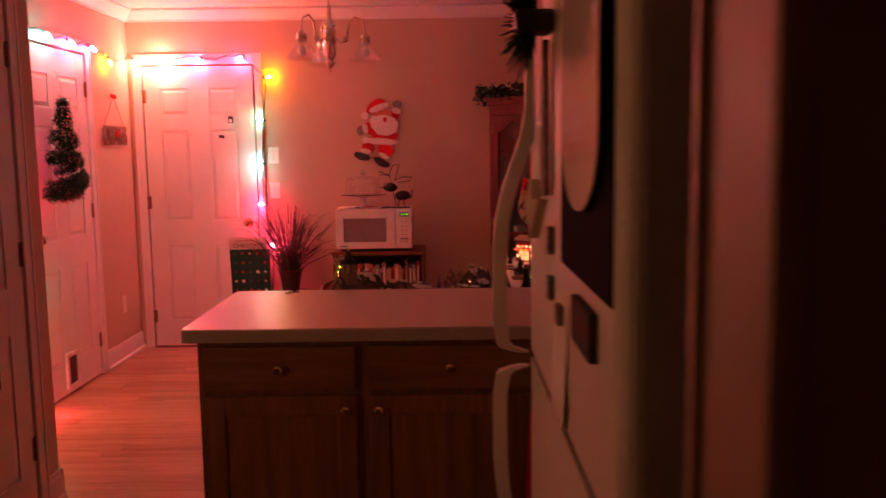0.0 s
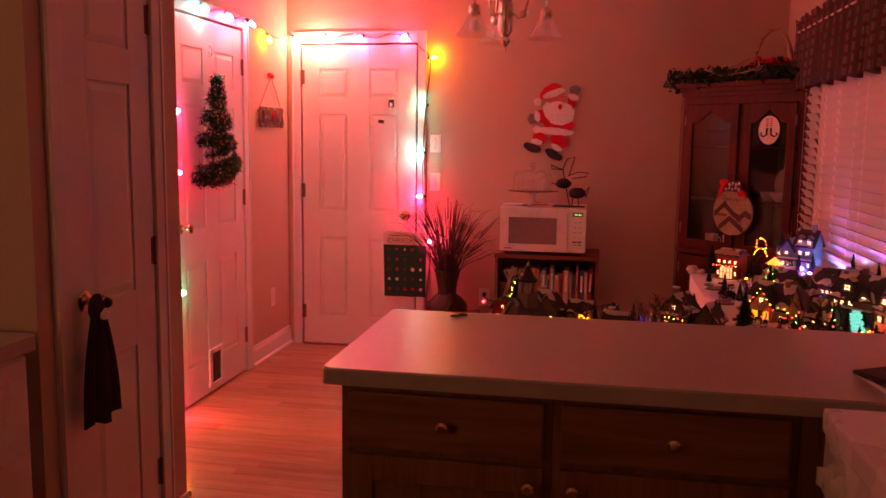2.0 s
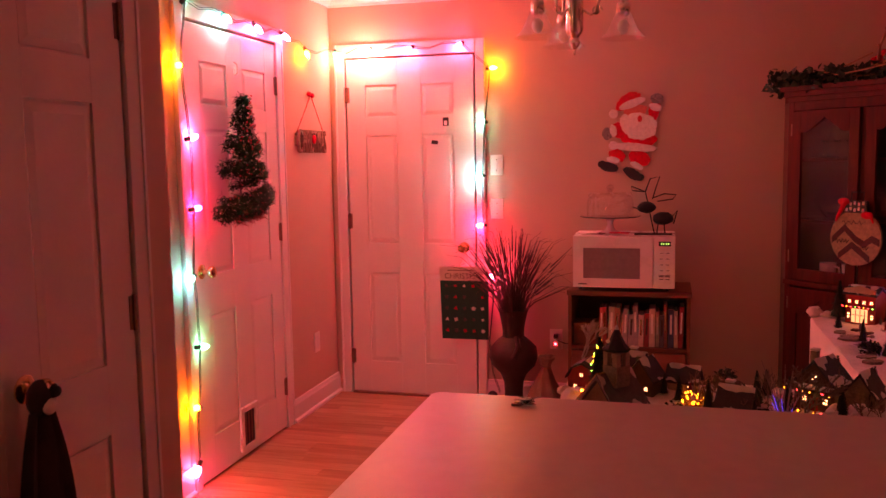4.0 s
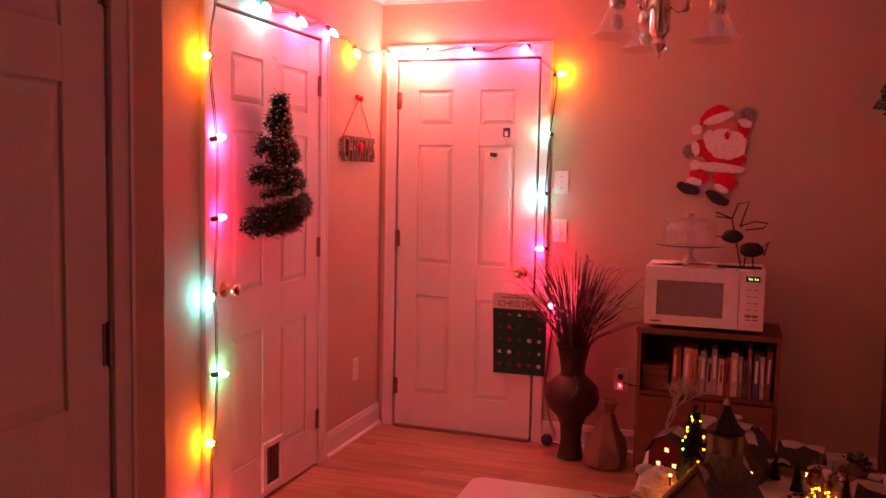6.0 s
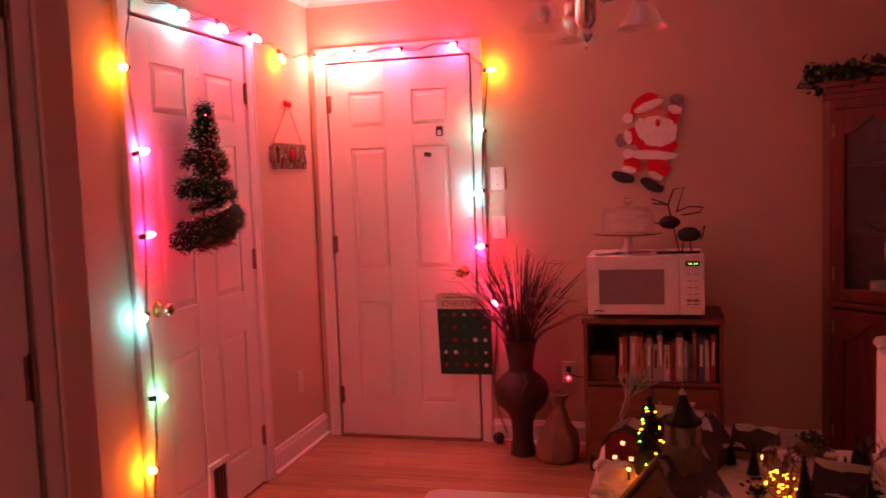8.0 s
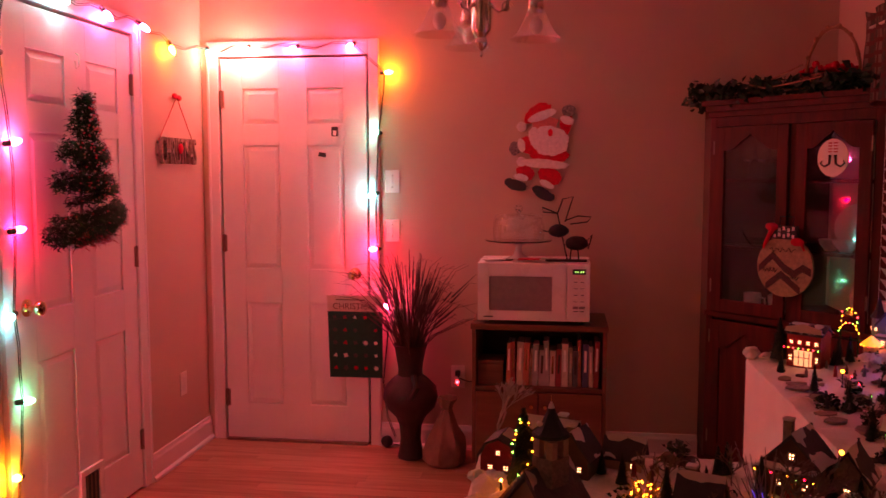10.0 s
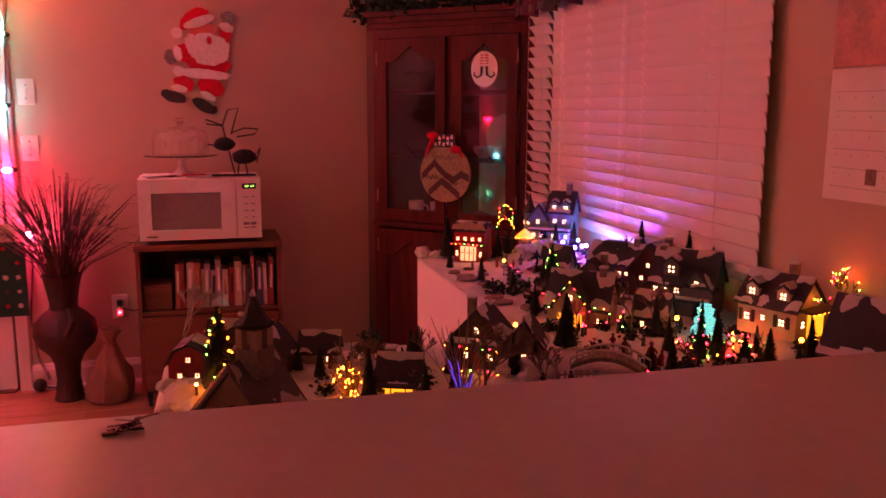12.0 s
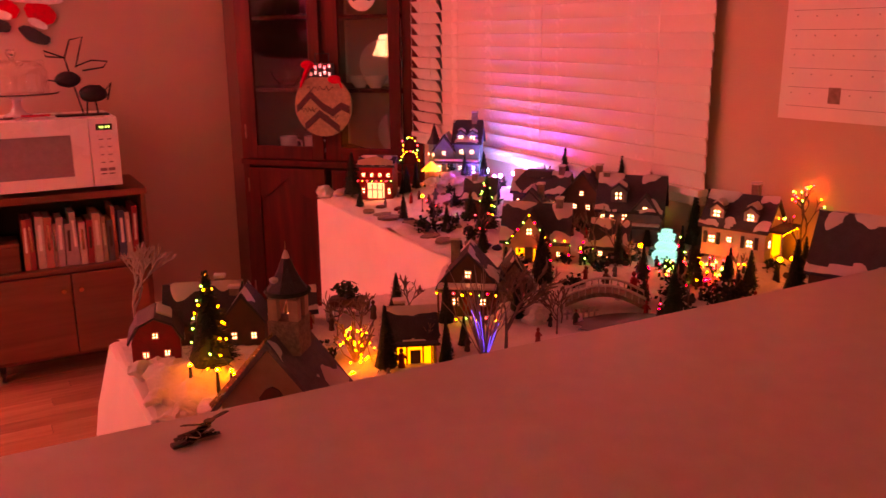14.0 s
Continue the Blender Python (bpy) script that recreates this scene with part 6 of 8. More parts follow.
bm = B()
step, cells = 0.0065, {}
for i in range(int(1.53 / step)):
    for j in range(int(1.84 / step)):
        x, y = -0.165 + i * step, 3.80 + j * step
        if in_village(x, y):
            edge = 0.0035 * noise.noise(Vector((x * 40, y * 40, 0)))
            cells[i, j] = bm.verts.new((x + edge, y + edge, snow_z(x, y) + billow(x, y) + 0.0025 * noise.noise(Vector((x * 70, y * 70, 0)))))
for (i, j), v in cells.items():
    q = [cells.get((i + 1, j)), cells.get((i + 1, j + 1)), cells.get((i, j + 1))]
    if all(q):
        bm.faces.new([v] + q)
solid("cotton_snow", bm, M_snow, "white cotton snow blanket covering the village tables", "fake snow", kind="stuff")
random.seed(41)
for x, y, r in ((-0.075, 4.04, 0.026), (-0.04, 4.045, 0.028), (-0.005, 4.04, 0.024), (-0.07, 4.195, 0.026), (-0.035, 4.215, 0.028), (-0.08, 4.12, 0.022), (0.03, 4.2, 0.024), (0.77, 5.55, 0.03), (1.08, 5.36, 0.035), (1.14, 5.32, 0.03), (0.62, 4.13, 0.03), (0.28, 4.13, 0.026)):
    bm = B()
    for i in range(6):
        ball(bm, (random.gauss(0, r * 0.75), random.gauss(0, r * 0.6), random.uniform(-0.2, 0.45) * r), r * random.uniform(0.5, 0.8), 1.15, 1.1, 0.8, seg=22, rings=16)
    for v in bm.verts:
        q = v.co + Vector((x * 9, y * 7, 0))
        v.co += 0.30 * r * noise.noise_vector(q * (1.3 / r)) + 0.13 * r * noise.noise_vector(q * (4.0 / r)) + 0.05 * r * noise.noise_vector(q * (11 / r))
    solid("cotton_puff", bm, M_snow, "fluffy puff of white cotton snow", "fake snow", kind="stuff", at=pose(x, y, snow_z(x, y)))


# ---- village materials ----
V_win = glow("warm_lit_window", (1.0, 0.50, 0.20), 6.5)
V_yel = glow("yellow_lit_front", (1.0, 0.36, 0.01), 1.1)
V_purple = glow("violet_led", (0.24, 0.07, 1.0), 200.0)
V_blue = glow("blue_led", (0.08, 0.06, 1.0), 0.9)
V_teal = glow("teal_led", (0.03, 0.7, 0.9), 110.0)
V_pink = glow("pink_led", (1.0, 0.25, 0.8), 60.0)
V_lr = glow("red_mini_lamp", (1.0, 0.02, 0.02), 26.0)
V_lg = glow("green_mini_lamp", (0.03, 0.8, 0.05), 14.0)
V_ly = glow("amber_mini_lamp", (1.0, 0.24, 0.012), 20.0)
V_lamp = (V_lr, V_lg, V_ly)
V_dark = mat("dark_slate_roof", (0.035, 0.035, 0.045), 0.7, vary=0.3, scale=60, bump=0.6, fine=300)
V_brown = mat("brown_painted_ceramic", (0.085, 0.045, 0.03), 0.5, vary=0.25, scale=50, bump=0.4)
V_grey = mat("grey_painted_ceramic", (0.13, 0.13, 0.14), 0.5, vary=0.2, scale=50, bump=0.4)
V_white = mat("white_painted_ceramic", (0.44, 0.42, 0.40), 0.4, vary=0.12, scale=50, bump=0.3)
V_red = mat("barn_red_ceramic", (0.24, 0.014, 0.014), 0.45, vary=0.2, scale=50, bump=0.4)
V_blueh = mat("blue_painted_ceramic", (0.15, 0.25, 0.33), 0.45, vary=0.2, scale=50, bump=0.4)
V_stone = mat("stone_painted_ceramic", (0.22, 0.18, 0.14), 0.7, vary=0.35, scale=80, bump=0.8, fine=160)
V_slate = mat("grey_slate_ceramic", (0.12, 0.11, 0.12), 0.7, vary=0.3, scale=60, bump=0.8, fine=220)
V_cream = mat("cream_painted_ceramic", (0.40, 0.31, 0.22), 0.5, vary=0.15, scale=50)
V_snow = mat("glazed_snow", (0.58, 0.56, 0.56), 0.45, vary=0.06, scale=40, bump=0.3)
V_gold = mat("gold_glitter_snow", (0.85, 0.62, 0.30), 0.25, 0.6, vary=0.4, scale=300, bump=0.8, fine=600)
V_fir = mat("dark_fir_bristle", (0.008, 0.022, 0.012), 0.8, vary=0.5, scale=90, bump=0.5)
V_bark = mat("grey_bark_plastic", (0.16, 0.12, 0.10), 0.8, vary=0.3, scale=80)
V_ice = mat("frozen_pond", (0.10, 0.09, 0.09), 0.15, vary=0.15, scale=20)

bm = B()
ball(bm, (0, 0, 0), 0.0018, seg=8, rings=6)
MINI = [mesh_of("mini_lamp", bm.copy() if m is not V_ly else bm, m, True) for m in V_lamp]


def mini_lamps(parent, pts, order=None):
    for i, p in enumerate(pts):
        o = new("mini_lamp", MINI[order[i % len(order)] if order else i % 3])
        o.parent, o.location = parent, p


bm = B()
for x in (-0.0035, 0.0035):
    for z in (0.0048, 0.0132):
        box(bm, x - 0.0014, -0.0018, z - 0.0018, x + 0.0014, 0.0004, z + 0.0018)
PANE = mesh_of("window", bm, V_win)
bm = B()
for b in ((-0.0085, -0.0022, -0.0015, 0.0085, 0.0002, 0.0), (-0.0085, -0.0022, 0.018, 0.0085, 0.0002, 0.0195), (-0.0085, -0.0022, 0.0, -0.0068, 0.0002, 0.018), (0.0068, -0.0022, 0.0, 0.0085, 0.0002, 0.018)):
    box(bm, *b)
FRAME = mesh_of("window_frame", bm, V_white)


def village_window(parent, x, y, z, turn=0, s=1.0, sz=None):
    o = new("window", PANE)
    o.parent = parent
    o.matrix_basis = pose(x, y, z, 0, 0, turn) @ Matrix.Diagonal((s * 0.85, 1, (sz or s) * 0.85, 1))
    f = new("window_frame", FRAME)
    f.parent = o
    return o


def gable_roof(parent, x0, x1, y0, y1, h, rh, roof, snow, along, seed, over=0.008, t=0.005):
    """A gable roof over that plan, its ridge along local x or y, with patches of snow."""
    rnd = random.Random(seed)
    sw = along == "x"
    if sw:
        half, mid, a0, a1 = (y1 - y0) / 2, (y0 + y1) / 2, x0 - over, x1 + over
    else:
        half, mid, a0, a1 = (x1 - x0) / 2, (x0 + x1) / 2, y0 - over, y1 + over
    slope = rh / half

    def place(u, a, z):
        return (a, mid + u, z) if sw else (mid + u, a, z)

    bm = B()
    e = half + over
    prof = [(-e, h - over * slope), (0, h + rh), (e, h - over * slope), (e, h - over * slope + t), (0, h + rh + t * 1.6), (-e, h - over * slope + t)]
    A = [bm.verts.new(place(u, a0, z)) for u, z in prof]
    C = [bm.verts.new(place(u, a1, z)) for u, z in prof]
    for i in range(6):
        j = (i + 1) % 6
        bm.faces.new((A[i], A[j], C[j], C[i]))
    bm.faces.new((A[0], A[1], A[4], A[5]))
    bm.faces.new((A[1], A[2], A[3], A[4]))
    bm.faces.new((C[5], C[4], C[1], C[0]))
    bm.faces.new((C[4], C[3], C[2], C[1]))
    r = part("roof", bm, roof, parent, smooth=False)
    if snow is None:
        return r
    bm = B()
    n, m = 34, 14
    for s in (-1, 1):
        grid = []
        for i in range(n + 1):
            a = a0 + (a1 - a0) * i / n
            col = []
            for k in range(m + 1):
                f = 0.01 + 1.01 * k / m
                q = Vector((a * 21 + seed * 0.37, f * e * 24 + s * 5.3, seed * 0.11))
                v = noise.noise(q) + 0.35 * noise.noise(q * 2.3) + 0.26 * math.cos(6.283 * f) - 0.17
                lift = max(-0.0012, min(0.0042, v * 0.016))
                z = h + rh + t * 1.3 - (rh + over * slope) * f + lift + (t * 0.3) * max(0.0, 1 - f * 4)
                col.append((bm.verts.new(place(s * e * f, a, z)), v))
            grid.append(col)
        for p, q in zip(grid, grid[1:]):
            for k in range(m):
                c4 = (p[k], p[k + 1], q[k + 1], q[k])
                if max(w[1] for w in c4) > -0.05:
                    bm.faces.new([w[0] for w in c4])
    bmesh.ops.delete(bm, geom=[v for v in bm.verts if not v.link_faces], context="VERTS")
    part("roof_snow", bm, snow, r, "patches of glazed white snow")
    return r


def walls_of(parent, x0, x1, y0, y1, h, rh, wall, along):
    bm = B()
    box(bm, x0, y0, 0, x1, y1, h)
    if along == "x":
        for x in (x0, x1 - 0.003):
            a = [bm.verts.new((x, y, z)) for y, z in ((y0, h), (y1, h), ((y0 + y1) / 2, h + rh))]
            b = [bm.verts.new((x + 0.003, v.co.y, v.co.z)) for v in a]
            bm.faces.new(a)
            bm.faces.new(list(reversed(b)))
            for i in range(3):
                bm.faces.new((a[i], a[(i + 1) % 3], b[(i + 1) % 3], b[i]))
    else:
        for y in (y0, y1 - 0.003):
            a = [bm.verts.new((x, y, z)) for x, z in ((x0, h), (x1, h), ((x0 + x1) / 2, h + rh))]
            b = [bm.verts.new((v.co.x, y + 0.003, v.co.z)) for v in a]
            bm.faces.new(a)
            bm.faces.new(list(reversed(b)))
            for i in range(3):
                bm.faces.new((a[i], a[(i + 1) % 3], b[(i + 1) % 3], b[i]))
    return part("wall", bm, wall, parent, smooth=False)


def house(label, x, y, rz, w, d, h, rh, wall, roof=None, snow=None, along="x", front=(), side=(), other=(), chimney=None, door=None, lift=0.0, s=1.0):
    """A ceramic village house; its front faces local -y, its sides local -x and +x. front, side, other: windows (along, z, scale)."""
    o = thing("village_house", label, "village house", pose(x, y, snow_z(x, y) + lift - 0.004, 0, 0, rz), "ceramic village")
    roof, snow = roof or V_dark, snow or V_snow
    walls_of(o, -w / 2, w / 2, -d / 2, d / 2, h, rh, wall, along)
    gable_roof(o, -w / 2, w / 2, -d / 2, d / 2, h, rh, roof, snow, along, int(abs(x * 1000 + y * 77)))
    for a, z, sc in front:
        village_window(o, a, -d / 2, z, 0, sc)
    for a, z, sc in side:
        village_window(o, -w / 2, a, z, -90, sc)
    for a, z, sc in other:
        village_window(o, w / 2, a, z, 90, sc)
    if chimney:
        cx, cy, ch = chimney
        c = one_box("chimney", (cx - 0.009, cy - 0.009, h, cx + 0.009, cy + 0.009, ch), V_stone, o, 0.001)
        one_box("chimney_snow", (cx - 0.011, cy - 0.011, ch + 0.0003, cx + 0.011, cy + 0.011, ch + 0.006), V_snow, c, 0.002)
    if door:
        dx, dw, dh, dm = door
        one_box("door", (dx - dw / 2, -d / 2 - 0.003, 0.004, dx + dw / 2, -d / 2 + 0.001, dh), dm, o, 0.0008)
    return o


def dormer(o, x, y, z, w, turn=0, wall=V_white):
    q = thing("dormer", "", "")
    q.parent = o
    q.matrix_basis = pose(x, y, z, 0, 0, turn)
    walls_of(q, -w / 2, w / 2, -0.012, 0.03, w * 0.75, w * 0.4, wall, "y")
    bm = B()
    e, h, r = w / 2 + 0.004, w * 0.75, w * 0.4
    plate(bm, [(-e, h - 0.002), (0, h + r), (e, h - 0.002), (e, h + 0.003), (0, h + r + 0.006), (-e, h + 0.003)], 0.048, Matrix.Translation((0, 0.032, 0)))
    part("dormer_roof", bm, V_dark, q, smooth=False)
    bm = B()
    plate(bm, [(-e * 0.55, h + r * 0.45 + 0.0062), (0, h + r + 0.0062), (e * 0.8, h + r * 0.2 + 0.0062), (e * 0.7, h + r * 0.3 + 0.010), (0, h + r + 0.0105), (-e * 0.5, h + r * 0.5 + 0.010)], 0.036, Matrix.Translation((0, 0.024, 0)))
    part("dormer_snow", bm, V_snow, q)
    v = new("window", PANE)
    v.parent = q
    v.matrix_basis = pose(0, -0.012, w * 0.14) @ Matrix.Diagonal((w * 38, 1, w * 32, 1))


# ---- near table: barn, church, cottages ----
barn = thing("village_house", "red ceramic gambrel barn with lit windows", "village house", pose(-0.056, 4.325, ZT + 0.002, 0, 0, -12) @ Matrix.Diagonal((0.80, 0.7, 0.66, 1)), "ceramic village")
gam = [(-0.05, 0), (0.05, 0), (0.05, 0.07), (0.034, 0.108), (0, 0.128), (-0.034, 0.108), (-0.05, 0.07)]
bm = B()
plate(bm, gam, 0.11, Matrix.Translation((0, 0.055, 0)))
part("wall", bm, V_red, barn, smooth=False)
bm = B()
up = [(-0.056, 0.066), (-0.036, 0.111), (0, 0.132), (0.036, 0.111), (0.056, 0.066)]
plate(bm, up + [(x * 1.06, z + 0.006) for x, z in reversed(up)], 0.126, Matrix.Translation((0, 0.063, 0)))
r = part("roof", bm, V_dark, barn, smooth=False)
bm = B()
plate(bm, [(0.004, 0.137), (0.036, 0.119), (0.033, 0.126), (0.006, 0.142)], 0.07, Matrix.Translation((0, 0.05, 0)))
part("roof_snow", bm, V_snow, r, "patches of glazed white snow")
for x, z, sc in ((-0.022, 0.028, 1.0), (0.022, 0.028, 1.0), (0.0, 0.078, 1.0)):
    village_window(barn, x, -0.055, z, 0, sc)

house("dark timber farm cottage with snowy roof", 0.045, 4.385, -20, 0.13, 0.08, 0.05, 0.05, V_brown, along="x", front=((-0.04, 0.015, 0.8), (0.04, 0.015, 0.8)), chimney=(0.03, 0.01, 0.115))
house("small brown cottage with a snowy gable", 0.11, 4.34, -25, 0.075, 0.07, 0.05, 0.045, V_brown, along="y", front=((-0.018, 0.015, 0.8), (0.018, 0.015, 0.8)), chimney=(-0.02, 0.01, 0.10))

church = thing("village_house", "stone village church with slate roof and open steeple", "village house", pose(0.056, 3.933, ZT + 0.002, 0, 0, -40), "ceramic village")
walls_of(church, -0.076, 0.076, -0.06, 0.032, 0.064, 0.088, V_cream, "y")
r = gable_roof(church, -0.076, 0.076, -0.06, 0.032, 0.064, 0.088, V_slate, V_snow, "y", 9, 0.012, 0.007)
bm = B()
plate(bm, [(-0.087, 0.060), (-0.004, 0.157), (-0.004, 0.166), (-0.091, 0.066)], 0.085, Matrix.Translation((0, 0.016, 0)))
part("gold_snow", bm, V_gold, r, "gold glittered snow along the gable", smooth=False)
bm = B()
plate(bm, [(-0.018, 0.0), (0.018, 0.0), (0.018, 0.05), (0.009, 0.062), (0, 0.066), (-0.009, 0.062), (-0.018, 0.05)], 0.004, Matrix.Translation((0, -0.0605, 0.03)))
part("door", bm, V_brown, church, "dark arched door", smooth=False)
st = thing("steeple", "", "")
st.parent = church
st.matrix_basis = pose(0.012, -0.018, 0.166) @ Matrix.Diagonal((0.56, 0.56, 0.54, 1))
for px in (-0.026, 0.026):
    for py in (-0.026, 0.026):
        one_box("post", (px - 0.012, py - 0.012, 0.03, px + 0.012, py + 0.012, 0.085), V_cream, st, 0.001)
one_box("steeple_base", (-0.04, -0.04, -0.06, 0.04, 0.04, 0.03), V_stone, st, 0.002)
one_box("lintel", (-0.036, -0.036, 0.0852, 0.036, 0.036, 0.098), V_stone, st, 0.002)
bm = B()
lathe(bm, [(0.006, 0.04), (0.014, 0.042), (0.011, 0.06), (0.004, 0.07), (0.001, 0.085)], seg=14)
part("bell", bm, M_brass, st)
bm = B()
lathe(bm, [(0.058, 0.098), (0.050, 0.106), (0.036, 0.125), (0.022, 0.155), (0.008, 0.19), (0.002, 0.20)], seg=8)
sp = part("spire", bm, V_dark, st, smooth=False)
bm = B()
lathe(bm, [(0.011, 0.182), (0.008, 0.192), (0.003, 0.204)], seg=8)
part("spire_snow", bm, V_snow, sp)
bm = B()
ball(bm, (-0.022, -0.026, 0.132), 0.012, 1.1, 0.5, 0.7)
part("spire_snow", bm, V_snow, sp)
one_box("cross_upright", (-0.0008, -0.0008, 0.2, 0.0008, 0.0008, 0.225), M_brass, sp)
bm = B()
tube(bm, [(0.052 * math.cos(i * math.pi / 8), 0.052 * math.sin(i * math.pi / 8), 0.099) for i in range(17)], 0.006, 6)
part("wreath_band", bm, V_fir, st)

c = house("small cottage with a glowing yellow front", 0.335, 4.10, -22, 0.075, 0.075, 0.046, 0.04, V_brown, along="x", front=(), chimney=(-0.02, 0.012, 0.10))
one_box("lit_front", (-0.03, -0.0405, 0.004, 0.033, -0.0377, 0.043), V_yel, c, label="glowing yellow shop front")
one_box("front_door", (-0.006, -0.0425, 0.004, 0.012, -0.0407, 0.03), V_brown, c, 0.0006)
for x in (-0.03, -0.012, 0.016, 0.031):
    one_box("mullion", (x - 0.0013, -0.0425, 0.004, x + 0.0013, -0.0407, 0.043), V_brown, c)
for x in (-0.036, 0.036):
    one_box("porch_post", (x - 0.0015, -0.060, 0.0, x + 0.0015, -0.057, 0.044), V_cream, c)
one_box("porch_roof", (-0.042, -0.064, 0.0442, 0.042, -0.0455, 0.048), V_dark, c, 0.001)
g = thing("lit_bush", "yellow glowing wire bush beside a garden gate", "lit bush", pose(0.235, 4.12, snow_z(0.235, 4.12)))
random.seed(51)
bm = B()
for i in range(40):
    a = random.uniform(0, 6.28)
    tube(bm, [(0, 0, 0), (0.02 * math.cos(a), 0.02 * math.sin(a), random.uniform(0.01, 0.07)), (0.035 * math.cos(a), 0.035 * math.sin(a), random.uniform(0.01, 0.08))], 0.0012, 4)
part("wirework", bm, V_bark, g)
mini_lamps(g, [(random.gauss(0, 0.016), random.gauss(-0.01, 0.012), random.uniform(0.005, 0.07)) for i in range(34)], (2,))

cab = house("log cabin with porch strung with coloured lights", 0.56, 4.28, -35, 0.105, 0.09, 0.078, 0.055, V_brown, along="y", front=((-0.025, 0.028, 1.0), (0.03, 0.028, 1.0), (0.0, 0.085, 1.0)), side=((0.0, 0.05, 0.9),), chimney=(-0.03, 0.015, 0.15), door=(0.0, 0.02, 0.045, V_red))
bm = B()
plate(bm, [(-0.062, 0.066), (0.062, 0.066), (0.062, 0.071), (-0.062, 0.071)], 0.04, Matrix.Translation((0, -0.0455, 0)))
part("porch_roof", bm, V_dark, cab, smooth=False)
one_box("porch_snow", (-0.058, -0.083, 0.0713, 0.058, -0.05, 0.077), V_snow, cab, 0.003)
for x in (-0.056, -0.02, 0.02, 0.056):
    one_box("porch_post", (x - 0.002, -0.082, 0.0, x + 0.002, -0.078, 0.066), V_brown, cab)
mini_lamps(cab, [(-0.058 + 0.0166 * i, -0.088, 0.066 - 0.003 * (i % 2)) for i in range(8)], (2, 1, 0, 2, 2, 1, 0))
mini_lamps(cab, [(-0.06 + 0.02 * i, -0.088, 0.012 + 0.004 * (i % 2)) for i in range(7)], (2, 0, 2, 1))

# ---- long table ----
shop = house("toy shop with lit bay and red lamps on its awning", 0.905, 5.475, -38, 0.115, 0.08, 0.115, 0.02, V_red, along="x", front=(), lift=0.005)
bay = one_box("bay_window", (-0.028, -0.056, 0.008, 0.028, -0.0405, 0.058), glow("lit_shop_glass", (1.0, 0.5, 0.2), 0.8), shop, label="glowing bay window")
for i in range(4):
    one_box("mullion", (-0.028 + 0.0175 * i, -0.058, 0.008, -0.0255 + 0.0175 * i, -0.0563, 0.058), V_brown, bay)
one_box("transom", (-0.028, -0.058, 0.036, 0.028, -0.0563, 0.038), V_brown, bay)
for x in (-0.045, 0.045):
    village_window(shop, x, -0.04, 0.02, 0, 0.7, 1.4)
bm = B()
plate(bm, [(-0.06, 0.064), (0.06, 0.064), (0.06, 0.069), (-0.06, 0.069)], 0.022, Matrix.Translation((0, -0.04, 0)))
part("awning", bm, V_brown, shop, smooth=False)
for i in range(4):
    village_window(shop, -0.042 + 0.028 * i, -0.04, 0.078, 0, 0.9)
mini_lamps(shop, [(-0.058 + 0.0165 * i, -0.064, 0.068) for i in range(8)], (0, 2, 0, 1))
mini_lamps(shop, [(-0.042 + 0.028 * i, -0.046, 0.086) for i in range(4)], (0,))
bm = B()
plate(bm, [(-0.06, 0.12), (0.06, 0.12), (0.06, 0.135), (0.03, 0.142), (0, 0.150), (-0.03, 0.142), (-0.06, 0.135)], 0.006, Matrix.Translation((0, -0.043, 0)))
part("parapet", bm, V_cream, shop, smooth=False)

bh = house("pale blue victorian house with snowy gables and tower", 1.24, 5.435, -40, 0.092, 0.085, 0.12, 0.062, V_blueh, along="x", front=((-0.024, 0.018, 1.0), (0.024, 0.018, 1.0), (-0.018, 0.074, 1.1), (0.018, 0.074, 1.1)), side=((-0.01, 0.075, 1.0),), chimney=(0.022, 0.0, 0.215))
for x in (-0.021, 0.021):
    dormer(bh, x, -0.03, 0.118, 0.032, 0, V_blueh)
wing = thing("gable_wing", "", "")
wing.parent = bh
wing.matrix_basis = pose(-0.080, 0.0, 0)
walls_of(wing, -0.034, 0.034, -0.05, 0.04, 0.088, 0.045, V_blueh, "y")
bm = B()
plate(bm, [(-0.041, 0.08), (0, 0.135), (0.041, 0.08), (0.041, 0.087), (0, 0.143), (-0.041, 0.087)], 0.10, Matrix.Translation((0, 0.043, 0)))
part("wing_roof", bm, V_dark, wing, smooth=False)
bm = B()
plate(bm, [(0.004, 0.140), (0.030, 0.103), (0.030, 0.108), (0.004, 0.147)], 0.07, Matrix.Translation((0, 0.03, 0)))
part("wing_snow", bm, V_snow, wing)
for x, z in ((-0.015, 0.02), (0.015, 0.02), (0.0, 0.07)):
    village_window(wing, x, -0.05, z, 0, 1.0)
tw2 = thing("tower", "", "")
tw2.parent = bh
tw2.matrix_basis = pose(-0.118, -0.03, 0)
bm = B()
lathe(bm, [(0.022, 0), (0.022, 0.108)], seg=8)
part("tower_wall", bm, V_blueh, tw2, smooth=False)
bm = B()
lathe(bm, [(0.029, 0.108), (0.015, 0.132), (0.002, 0.178)], seg=8)
part("tower_roof", bm, V_dark, tw2, smooth=False)
for a in (-60, 0, 60):
    village_window(tw2, 0.0205 * math.sin(radians(a)), -0.0205 * math.cos(radians(a)), 0.065, a, 0.8)
for x, z in ((-0.02, 0.178), (0.012, 0.186)):
    one_box("roof_finial", (x - 0.0015, -0.0015, z - 0.01, x + 0.0015, 0.0015, z + 0.014), V_dark, bh)
one_box("porch_roof", (-0.112, -0.078, 0.045, 0.05, -0.0435, 0.052), V_dark, bh, 0.001)
